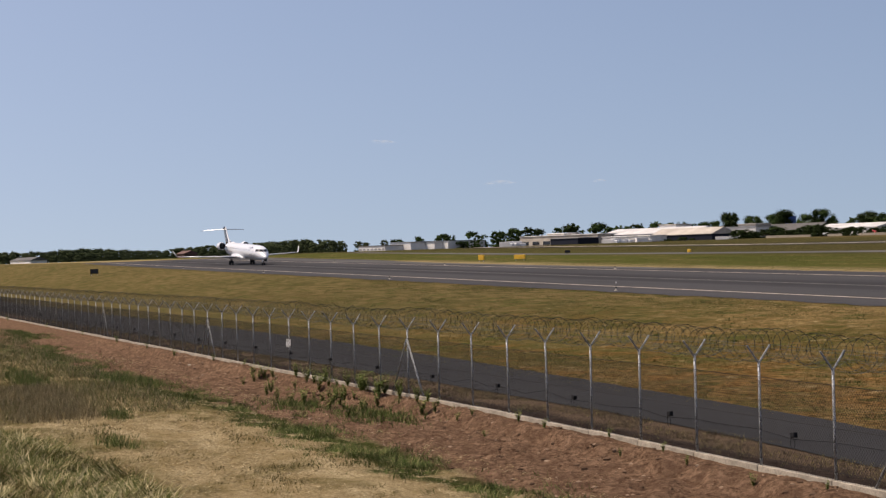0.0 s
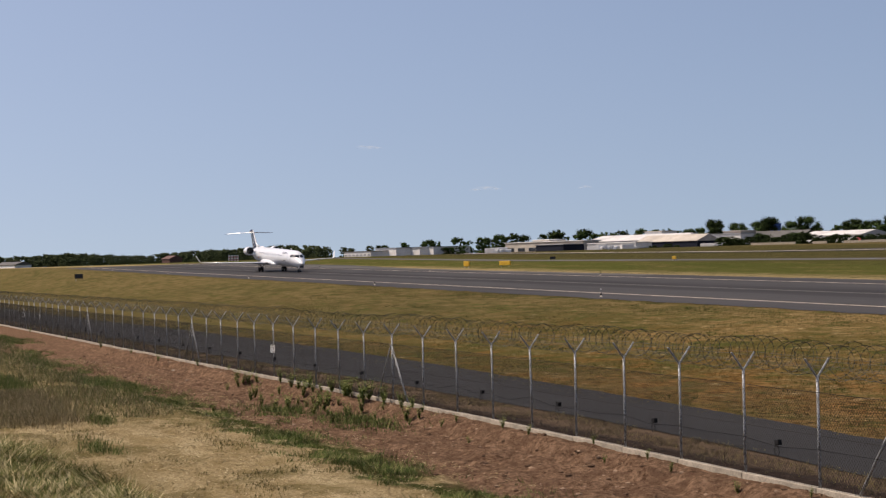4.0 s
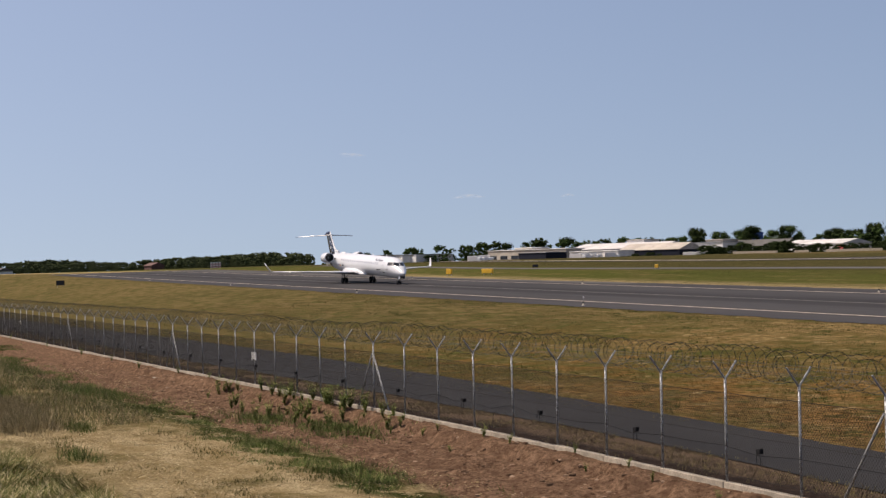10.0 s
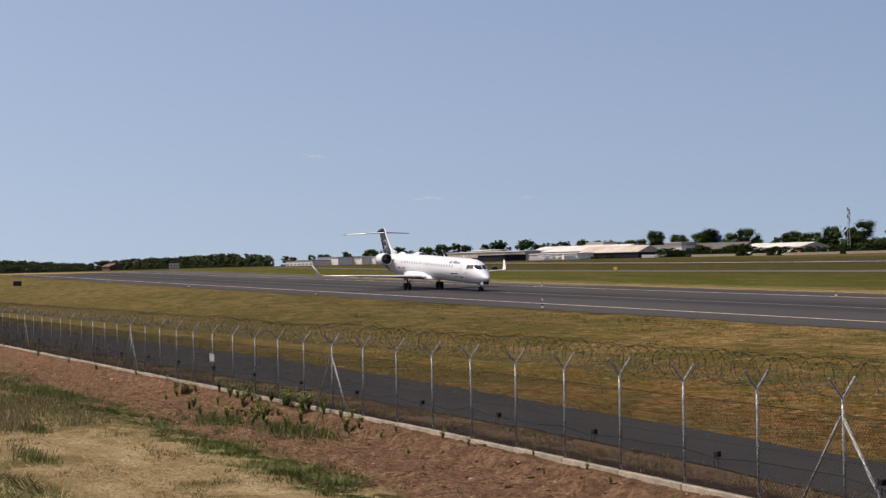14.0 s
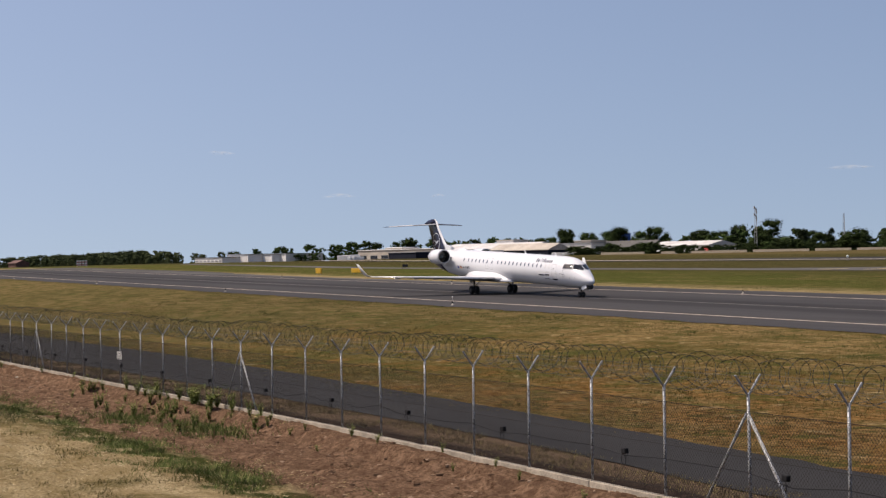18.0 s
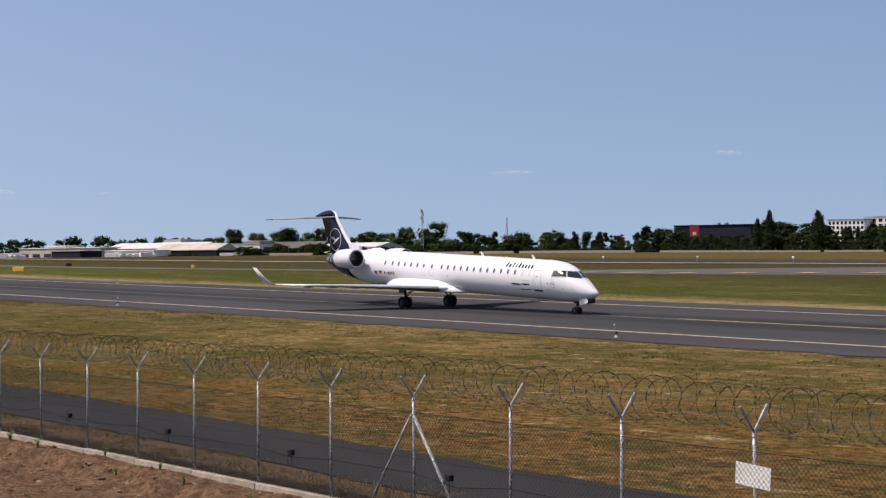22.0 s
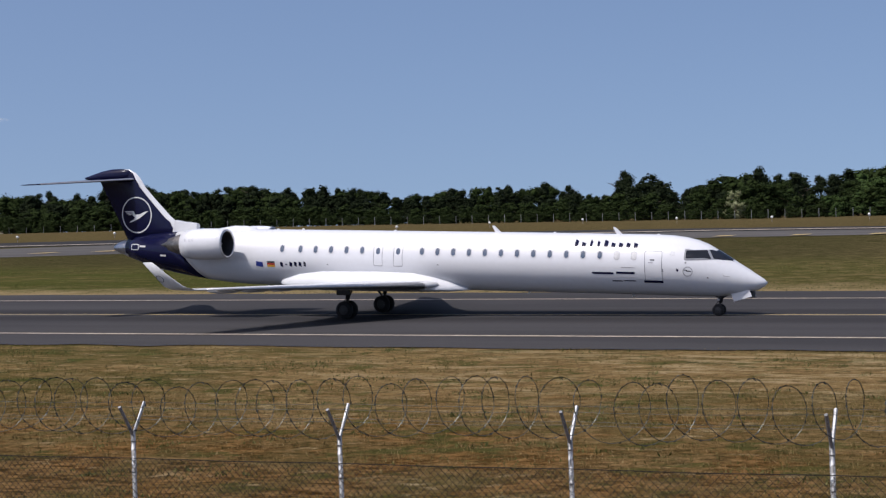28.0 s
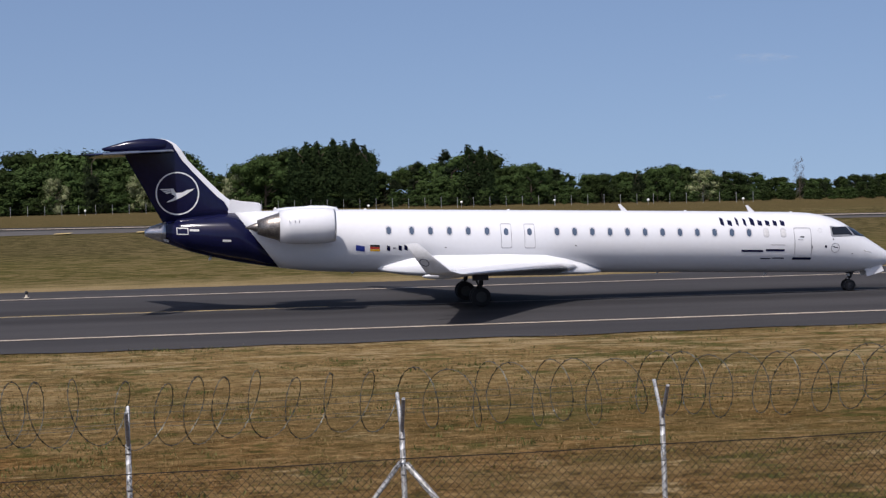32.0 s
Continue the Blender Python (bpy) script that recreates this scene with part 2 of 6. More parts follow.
# the edge of the woods: bearing, distance, elevation of its foot
WOOD_AZ = (-84, -75, -66, -57, -50, -36, -28, -12, 0, 22)
WOOD_D = (1150, 1150, 1000, 850, 660, 520, 450, 375, 350, 340)
WOOD_EL = (0.05, 0.10, 0.06, 0.0, 0.10, 0.06, 0.01, -0.26, -0.34, -0.66)


def ground_z(x, y):
    x, y = np.asarray(x, float), np.asarray(y, float)
    r = np.hypot(x, y)
    field = SLOPE_X * np.clip(x, -430, 250) + SLOPE_Y * np.clip(y, -50, 420)
    w = smooth01(30, 56, y)
    z = FENCE_BASE * (1 - w) + field * w
    az = np.degrees(np.arctan2(x, y))
    wd = np.interp(az, WOOD_AZ, WOOD_D)
    foot = 5.61 + wd * np.tan(np.radians(np.interp(az, WOOD_AZ, WOOD_EL)))
    u = smooth01(0, 1, (r - 300) / (wd - 330)) * smooth01(-92, -86, az) * smooth01(70, 40, az)
    z = z * (1 - u) + foot * u
    # behind the woods the land falls away
    fall = np.minimum(18.0, 0.010 * np.maximum(0.0, r - wd - 50)) * smooth01(8, 12, az) * smooth01(70, 40, az)
    return z - fall + 3.4 * np.exp(-(r / 8.5) ** 2)


def gz(x, y):
    return float(ground_z(x, y))


def polar(az, d):
    a = radians(az)
    return d * math.sin(a), d * math.cos(a)


# ---- ground ----
GRID = {}


def lie(x, y):
    """Heights of the ground sheet itself at arrays of points."""
    xs, ys, z = GRID["xs"], GRID["ys"], GRID["z"]
    i = np.clip(np.searchsorted(xs, x) - 1, 0, len(xs) - 2)
    j = np.clip(np.searchsorted(ys, y) - 1, 0, len(ys) - 2)
    u, v = (x - xs[i]) / (xs[i + 1] - xs[i]), (y - ys[j]) / (ys[j + 1] - ys[j])
    return (z[j, i] * (1 - u) + z[j, i + 1] * u) * (1 - v) + (z[j + 1, i] * (1 - u) + z[j + 1, i + 1] * u) * v


def build_ground():
    xs = np.concatenate([np.linspace(-3200, -700, 12), np.linspace(-650, -135, 54), np.arange(-130, -100, 0.8), np.arange(-100, -76, 0.4), np.arange(-76, -22, 0.2),
                         np.arange(-22, 40, 1.5), np.linspace(42, 260, 30), np.linspace(300, 3200, 14)])
    ys = np.concatenate([np.linspace(-3000, -60, 14), np.linspace(-50, 2, 20), np.arange(2.5, 12, 0.3), np.arange(12, 19.6, 0.18), np.arange(19.6, 22.6, 0.3), np.arange(22.8, 62, 1.6),
                         np.linspace(64, 300, 50), np.linspace(320, 800, 30), np.linspace(900, 3200, 10)])
    X, Y = np.meshgrid(xs, ys)
    Z = ground_z(X, Y)
    # clods and ruts on the bare strip before the fence, hummocks in the hay
    fy = fence_y(X)
    near = smooth01(-130, -100, X) * smooth01(-20, -24, X) * smooth01(1, 2.6, Y) * smooth01(0, 0.5, fy - Y)
    bare = smooth01(7.5, 4.5, fy - Y)
    N = np.zeros_like(X)
    rows, cols = np.where(near > 0.01)
    for i, j in zip(rows, cols):
        p = Vector((X[i, j], Y[i, j], 0))
        b = bare[i, j]
        N[i, j] = 0.09 * noise.noise(p * 0.35) + (0.05 + 0.10 * b) * noise.noise(p * 1.3) + (0.02 + 0.09 * b) * abs(noise.noise(p * 3.1)) + 0.13 * b * abs(noise.noise(Vector((p.x * 0.9, p.y * 1.6, 5.0))))
    hump = 0.50 * np.exp(-((X + 43) / 8) ** 2 - ((Y - 3.4) / 1.7) ** 2)
    # a broken bank of spoil against the base beam
    off = fy - Y
    cut = np.zeros_like(X)
    for i, j in zip(rows, cols):
        if off[i, j] < 4:
            cut[i, j] = noise.noise(Vector((X[i, j] * 0.45, 4.1, 0))) + 0.6 * noise.noise(Vector((X[i, j] * 1.7, 2.2, 0)))
    bank = -0.30 * smooth01(0.75, 1.25, off + 0.55 * cut) * smooth01(8.0, 4.5, off)
    Z = Z + near * (N + hump + bank) - 0.02 * near
    GRID.update(xs=xs, ys=ys, z=Z)
    n, m = X.shape
    v = np.stack([X.ravel(), Y.ravel(), Z.ravel()], 1)
    i = (np.arange(n - 1)[:, None] * m + np.arange(m - 1)[None]).ravel()
    f = np.stack([i, i + 1, i + m + 1, i + m], 1)
    me = bpy.data.meshes.new("ground")
    me.from_pydata(v.tolist(), [], f.tolist())
    me.polygons.foreach_set("use_smooth", [True] * len(me.polygons))
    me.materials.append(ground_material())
    return tagged(new("ground", me), "airfield ground of dry mown grass, bare soil and green weeds", "ground", kind="structure")


def ground_material():
    m = Mat("ground", 1.0, 0, 0.0)
    x, y, z = m.xyz()
    big = m.noise(0.05, 4)
    mid = m.noise(0.35, 5, 0.6)
    fine = m.noise(3.2, 6, 0.7)
    streak = m.noise(1.0, 6, 0.7, stretch=(0.30, 0.8, 1))
    hair = m.noise(14.0, 4, 0.8)
    mow = m.noise(2.6, 7, 0.74, stretch=(0.8, 1.1, 1))
    straw = m.mix(m.step(streak, 0.3, 0.7), (0.125, 0.074, 0.026), (0.250, 0.168, 0.072))
    straw = m.mix(m.math("MULTIPLY", m.step(mow, 0.50, 0.68), 0.8), straw, (0.44, 0.325, 0.165))
    straw = m.mix(m.step(mow, 0.50, 0.34), straw, (0.040, 0.030, 0.011))
    straw = m.mix(m.step(hair, 0.35, 0.7), straw, (0.200, 0.142, 0.064))
    swath = m.noise(1.15, 6, 0.72, stretch=(0.62, 0.9, 1))
    blot = m.noise(1.1, 5, 0.68, stretch=(0.9, 0.7, 1))
    rusty = m.noise(0.55, 6, 0.7, stretch=(0.8, 0.7, 1))
    olive = m.mix(fine, (0.052, 0.046, 0.014), (0.118, 0.096, 0.035))
    green = m.mix(fine, (0.026, 0.034, 0.010), (0.060, 0.066, 0.022))
    # the meadow between road and taxiway
    wob = m.math("MULTIPLY", m.math("SUBTRACT", mid, 0.5), 9.0)
    yy = m.math("ADD", y, wob)
    patch = m.step(m.math("ADD", m.math("MULTIPLY", big, 0.5), m.math("ADD", m.math("MULTIPLY", streak, 0.45), m.math("MULTIPLY", m.noise(0.16, 5, 0.6, stretch=(0.5, 1.6, 1)), 0.25))), 0.50, 0.68)
    patch = m.math("ADD", patch, m.math("MULTIPLY", m.math("MULTIPLY", m.step(x, -30, 5), m.step(y, 34, 46)), 0.62), True)
    patch = m.math("SUBTRACT", patch, m.math("MULTIPLY", m.step(x, -12, -60), m.math("MULTIPLY", m.step(yy, 54, 42), 0.32)), True)
    meadow = m.mix(patch, olive, straw)
    brown = m.mix(m.step(mow, 0.36, 0.64), (0.042, 0.025, 0.008), (0.235, 0.140, 0.056))
    meadow = m.mix(m.math("MULTIPLY", m.step(m.noise(0.45, 6, 0.7, stretch=(0.6, 1.0, 1)), 0.56, 0.66), 0.75), meadow, green)
    meadow = m.mix(m.math("MULTIPLY", m.step(yy, 46, 30), m.step(mid, 0.3, 0.6)), meadow, m.mix(m.step(x, -85, -45), olive, m.mix(m.math("MULTIPLY", m.step(x, -14, 8), 0.55), brown, straw)))
    meadow = m.mix(m.math("MULTIPLY", m.step(swath, 0.55, 0.68), m.math("MULTIPLY", m.step(blot, 0.40, 0.58), 0.85)), meadow, m.mix(hair, (0.30, 0.215, 0.105), (0.50, 0.40, 0.235)))
    meadow = m.mix(m.math("MULTIPLY", m.math("MULTIPLY", m.step(rusty, 0.46, 0.62), m.step(y, 58, 34)), m.math("ADD", 0.28, m.math("MULTIPLY", m.step(x, 10, -14), 0.40))), meadow, m.mix(m.step(mow, 0.36, 0.64), (0.074, 0.035, 0.010), (0.262, 0.142, 0.050)))
    meadow = m.mix(m.math("MULTIPLY", m.step(blot, 0.58, 0.67), 0.70), meadow, m.mix(fine, (0.030, 0.034, 0.010), (0.075, 0.070, 0.024)))
    meadow = m.mix(m.math("MULTIPLY", m.step(x, -80, -135), 0.72), meadow, m.mix(m.step(streak, 0.3, 0.7), m.mix(fine, (0.036, 0.036, 0.013), (0.080, 0.070, 0.028)), m.mix(mow, (0.085, 0.064, 0.028), (0.165, 0.128, 0.062))))
    sward = m.math("MULTIPLY", m.step(m.noise(0.75, 5, 0.62, stretch=(0.7, 0.8, 1)), 0.55, 0.64), 0.72)
    meadow = m.mix(sward, meadow, m.mix(fine, (0.030, 0.040, 0.010), (0.088, 0.094, 0.028)))
    bleached = m.math("MULTIPLY", m.step(m.noise(0.9, 6, 0.7, stretch=(0.35, 1.1, 1)), 0.50, 0.62), m.math("MULTIPLY", m.step(x, -45, -10), m.math("MULTIPLY", m.step(yy, 40, 52), 0.75)))
    meadow = m.mix(bleached, meadow, m.mix(hair, (0.27, 0.195, 0.095), (0.47, 0.37, 0.215)))
    # beyond the taxiway: straw verge, then greener grass, then dry again
    verge = m.mix(streak, (0.204, 0.144, 0.066), (0.300, 0.240, 0.132))
    beyond = m.mix(m.step(streak, 0.35, 0.65), m.mix(fine, (0.040, 0.044, 0.013), (0.085, 0.082, 0.028)), m.mix(m.step(swath, 0.42, 0.62), olive, (0.165, 0.125, 0.055)))
    lush = m.step(m.noise(0.16, 5, 0.65, stretch=(0.45, 1.0, 1)), 0.36, 0.54)
    beyond = m.mix(m.math("MULTIPLY", lush, m.math("MULTIPLY", m.step(x, 0, -55), 0.72)), beyond, m.mix(fine, (0.034, 0.047, 0.011), (0.072, 0.084, 0.021)))
    wob2 = m.math("MULTIPLY", m.math("SUBTRACT", mid, 0.5), 16.0)
    yb = m.math("ADD", y, wob2)
    dry = m.mix(m.step(streak, 0.3, 0.7), m.mix(m.step(mow, 0.4, 0.6), (0.022, 0.026, 0.009), (0.052, 0.052, 0.018)), m.mix(m.step(mow, 0.35, 0.65), (0.038, 0.032, 0.014), (0.110, 0.088, 0.042)))
    beyond = m.mix(m.step(yb, 118, 150), beyond, dry)
    tan = m.math("MULTIPLY", m.step(swath, 0.44, 0.60), m.math("MULTIPLY", m.step(x, -45, 0), 0.7))
    beyond = m.mix(tan, beyond, m.mix(streak, (0.120, 0.088, 0.038), (0.240, 0.185, 0.095)))
    beyond = m.mix(m.step(yb, 104, 93), beyond, verge)
    c = m.mix(m.step(y, 74, 78), meadow, beyond)
    far = m.mix(mid, (0.040, 0.038, 0.014), (0.095, 0.080, 0.036))
    c = m.mix(m.step(yb, 225, 245), c, m.mix(m.step(mow, 0.35, 0.65), m.mix(streak, (0.060, 0.046, 0.020), (0.150, 0.106, 0.050)), far))
    # before the fence
    bend = m.math("MULTIPLY", m.math("MINIMUM", m.math("SUBTRACT", x, BEND_X), 0.0), BEND_K)
    off = m.math("SUBTRACT", m.math("ADD", bend, FENCE_Y), y)
    wide = m.math("MULTIPLY", m.math("MINIMUM", m.math("ADD", x, 44.0), 0.0), 0.02)
    edge = m.math("ADD", m.math("ADD", off, wide), m.math("MULTIPLY", m.math("SUBTRACT", mid, 0.5), 3.5))
    soil = m.mix(m.step(m.noise(5.0, 6, 0.75), 0.35, 0.65), (0.085, 0.048, 0.029), (0.225, 0.142, 0.092))
    soil = m.mix(m.step(hair, 0.48, 0.78), soil, (0.250, 0.165, 0.108))
    soil = m.mix(m.math("MULTIPLY", m.step(m.noise(1.6, 5, 0.7), 0.45, 0.62), 0.7), soil, (0.095, 0.056, 0.036))
    hay = m.mix(m.step(streak, 0.3, 0.7), (0.235, 0.172, 0.086), (0.45, 0.36, 0.215))
    hay = m.mix(m.step(hair, 0.42, 0.66), hay, (0.20, 0.148, 0.072))
    hay = m.mix(m.math("MULTIPLY", m.step(m.noise(0.22, 5, 0.65), 0.50, 0.64), 0.65), hay, olive)
    weed = m.mix(m.step(m.noise(0.55, 5, 0.65), 0.36, 0.54), hay, green)
    rank = m.mix(m.step(m.noise(0.5, 6, 0.7), 0.36, 0.62), m.mix(fine, (0.040, 0.036, 0.013), (0.110, 0.088, 0.036)), m.mix(hair, (0.15, 0.11, 0.052), (0.30, 0.235, 0.125)))
    hay = m.mix(m.step(m.math("ADD", x, m.math("MULTIPLY", m.math("SUBTRACT", mid, 0.5), 14.0)), -56, -64), hay, rank)
    front = m.mix(m.step(edge, 4.9, 5.7), soil, weed)
    front = m.mix(m.step(edge, 6.3, 7.4), front, hay)
    front = m.mix(m.math("MULTIPLY", m.step(off, 11.0, 13.5), m.math("MULTIPLY", m.step(mid, 0.4, 0.55), 0.7)), front, olive)
    c = m.mix(m.step(off, -0.1, 0.05), c, front)
    # weedy gravel between kerb and road
    strip = m.mix(m.step(fine, 0.35, 0.7), (0.030, 0.022, 0.020), (0.075, 0.052, 0.040))
    dryw = m.mix(m.step(hair, 0.35, 0.65), (0.075, 0.052, 0.036), (0.19, 0.135, 0.090))
    strip = m.mix(m.math("MULTIPLY", m.step(m.math("ADD", off, m.math("MULTIPLY", m.math("SUBTRACT", mid, 0.5), 1.6)), -1.0, -1.7), 0.9), strip, dryw)
    c = m.mix(m.math("MULTIPLY", m.step(off, -0.05, -0.15), m.step(off, -3.6, -3.2)), c, strip)
    # shade between the tufts and clods, painted in as random dark specks
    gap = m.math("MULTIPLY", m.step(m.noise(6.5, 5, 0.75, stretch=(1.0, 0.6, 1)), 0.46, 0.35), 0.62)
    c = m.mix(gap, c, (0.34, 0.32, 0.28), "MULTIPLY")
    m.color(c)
    m.bump(m.math("ADD", fine, m.math("MULTIPLY", hair, 0.8)), 0.12, 1.0)
    return m.m


def asphalt(name, base, tone, stripes=False):
    m = Mat(name, 0.95, 0, 0.06)
    x, y, z = m.xyz()
    g = m.noise(60, 3, 0.7)
    s = m.noise(0.25, 5, 0.6, stretch=(0.12, 1, 1))
    c = m.mix(g, tuple(v * 0.8 for v in base), tuple(v * 1.2 for v in base))
    c = m.mix(m.step(s, 0.35, 0.7), c, tone)
    crack = m.noise(0.9, 6, 0.75)
    c = m.mix(m.math("MULTIPLY", m.step(m.math("ABSOLUTE", m.math("SUBTRACT", crack, 0.5)), 0.006, 0.0), 0.35), c, (0.02, 0.02, 0.02))
    if stripes:
        # rubber and oil darken the tracks either side of the middle
        d = m.math("SUBTRACT", y, TAXI_MID)
        a = m.math("ABSOLUTE", m.math("ADD", m.math("ABSOLUTE", d), m.math("MULTIPLY", m.math("SUBTRACT", s, 0.5), 1.5)))
        trk = m.step(m.math("ABSOLUTE", m.math("SUBTRACT", a, 2.4)), 2.6, 0.4)
        c = m.mix(m.math("MULTIPLY", trk, 0.55), c, tuple(v * 0.38 for v in base))
    m.color(c)
    m.bump(g, 0.004, 0.4)
    return m.m


def strip_mesh(name, xs, y0, y1, lift, material, cols=5):
    """A paved strip that follows the ground; y0 and y1 are functions of x."""
    v, f = [], []
    for x in xs:
        for k in range(cols):
            y = y0(x) + (y1(x) - y0(x)) * k / (cols - 1)
            v.append((x, y, gz(x, y) + lift))
    for i in range(len(xs) - 1):
        for k in range(cols - 1):
            a = i * cols + k
            f.append((a, a + cols, a + cols + 1, a + 1))
    me = bpy.data.meshes.new(name)
    me.from_pydata(v, [], f)
    me.materials.append(material)
    return me


def ragged(base, amp, freq, seed):
    return lambda x: base + amp * noise.noise(Vector((x * freq, seed, 0.3))) + 0.35 * amp * noise.noise(Vector((x * freq * 5, seed, 7.3)))


def build_pavements():
    road_m = asphalt("road_asphalt", (0.030, 0.030, 0.031), (0.021, 0.021, 0.022))
    taxi_m = asphalt("taxiway_asphalt", (0.050, 0.048, 0.049), (0.037, 0.036, 0.037), True)
    far_m = asphalt("runway_concrete", (0.095, 0.090, 0.085), (0.066, 0.063, 0.060))
    dark_m = asphalt("runway_asphalt", (0.036, 0.035, 0.035), (0.024, 0.024, 0.024))
    line_m = paint("line_paint", (0.46, 0.38, 0.29), 0.7, 0, 0.2, 1.2)
    line2_m = paint("worn_line_paint", (0.16, 0.14, 0.12), 0.8, 0, 0.25, 0.8)
    yel_m = paint("yellow_line_paint", (0.50, 0.36, 0.12), 0.7, 0, 0.15, 1.0)
    xs = np.arange(-260, 60, 1.5)
    rx = [-260, -168, -128, -97, -76, -64, -45, -37, -31, 60]
    o = new("road", strip_mesh("road", xs, lambda x: lerp(x, rx, [17.6, 18.7, 19.6, 20.9, 21.6, 22.0, 22.2, 21.8, 21.4, 21.0]) + 0.3 * noise.noise(Vector((x * 0.5, 2, 0))),
                               lambda x: lerp(x, rx, [23.6, 25.7, 27.5, 28.0, 27.7, 27.2, 26.3, 25.8, 25.5, 25.0]) + 0.22 * noise.noise(Vector((x * 0.7, 9, 0))), 0.03, road_m))
    tagged(o, "dark asphalt perimeter road behind the fence", "road", kind="structure")
    xs = np.concatenate([np.arange(-430, -200, 6.0), np.arange(-200, 110, 1.2)])
    o = new("taxiway", strip_mesh("taxiway", xs, ragged(59.2, 0.7, 0.35, 4), lambda x: ragged(93.2, 0.6, 0.3, 8)(x) + 6 * smooth01(-230, -330, x) ** 2, 0.03, taxi_m, 9))
    tagged(o, "grey asphalt taxiway with rubber-darkened wheel tracks", "taxiway", kind="structure")
    xs = np.concatenate([np.arange(-430, 110, 6.0)])
    for nm, y, w, mt in (("edge_line", 64.35, 0.42, line_m), ("edge_line", 87.03, 0.42, line_m), ("centre_line", 75.47, 0.30, line2_m)):
        l = new(nm, strip_mesh(nm, xs, lambda x: y - w / 2, lambda x: y + w / 2, 0.05, mt, 2))
        l.parent = o
        tagged(l, "faded painted line along the taxiway")
    l = new("centre_line", strip_mesh("centre_line", np.arange(-80, 6.1, 2.0), lambda x: 75.75 - 0.1, lambda x: 75.75 + 0.1, 0.054, yel_m, 2))
    l.parent = o
    # the apron and runway beyond
    near_x, near_y = [-430, -305, -241, -218, -186, -150, -107, -91, -50, 0, 47, 130], [126, 124, 134, 139, 144, 156, 176, 183, 198, 200, 190, 172]
    mid_x, mid_y = [-430, -304, -246, -192, -148, -111, -55, 0, 50, 130], [158, 172, 190, 203, 212, 220, 226, 214, 198, 178]
    far_x, far_y = [-430, -315, -272, -216, -179, -130, -64, 0, 53, 130], [166, 182, 208, 226, 238, 252, 247, 228, 211, 188]
    xs = np.arange(-430, 128, 4.0)
    a = new("far_taxiway", strip_mesh("far_taxiway", xs, lambda x: lerp(x, near_x, near_y),
            lambda x: lerp(x, near_x, near_y) + (lerp(x, mid_x, mid_y) - lerp(x, near_x, near_y)) * (1 - 0.86 * float(smooth01(-135, -215, x))), 0.03, far_m))
    tagged(a, "pale grey taxiway along the runway", "taxiway", kind="structure")
    b = new("runway", strip_mesh("runway", xs, lambda x: lerp(x, mid_x, mid_y) + 0.1, lambda x: lerp(x, far_x, far_y), 0.03, dark_m))
    tagged(b, "dark runway beyond the grass", "runway", kind="structure")
    l = new("edge_line", strip_mesh("edge_line", xs, lambda x: lerp(x, mid_x, mid_y) + 3, lambda x: lerp(x, mid_x, mid_y) + 6, 0.12, line_m, 2))
    l.parent = b
    dash_x, dash_y = [-198, -159, -128, -99, -70, -48, -30, 10], [143, 157, 178.3, 193, 199.5, 200.9, 199.8, 197]
    x = -190.0
    while x < 6:
        y = lerp(x, dash_x, dash_y)
        d = new("lead_dash", strip_mesh("lead_dash", [x - 0.85, x + 0.85], lambda q: y + 0.9 * (q - x) - 1.9, lambda q: y + 0.9 * (q - x) + 1.9, 0.14, yel_m, 2))
        d.parent = a
        x += 6.8 if x < -70 else 9.0
    # pale joint patches where the old apron meets the taxiway
    p = new("apron_patch", strip_mesh("apron_patch", np.arange(-425, -180, 4.0), lambda x: 90.2, lambda x: 92.8 + 3.5 * float(smooth01(-230, -330, x)), 0.045, far_m, 2))
    p.parent = o


build_ground()
build_pavements()


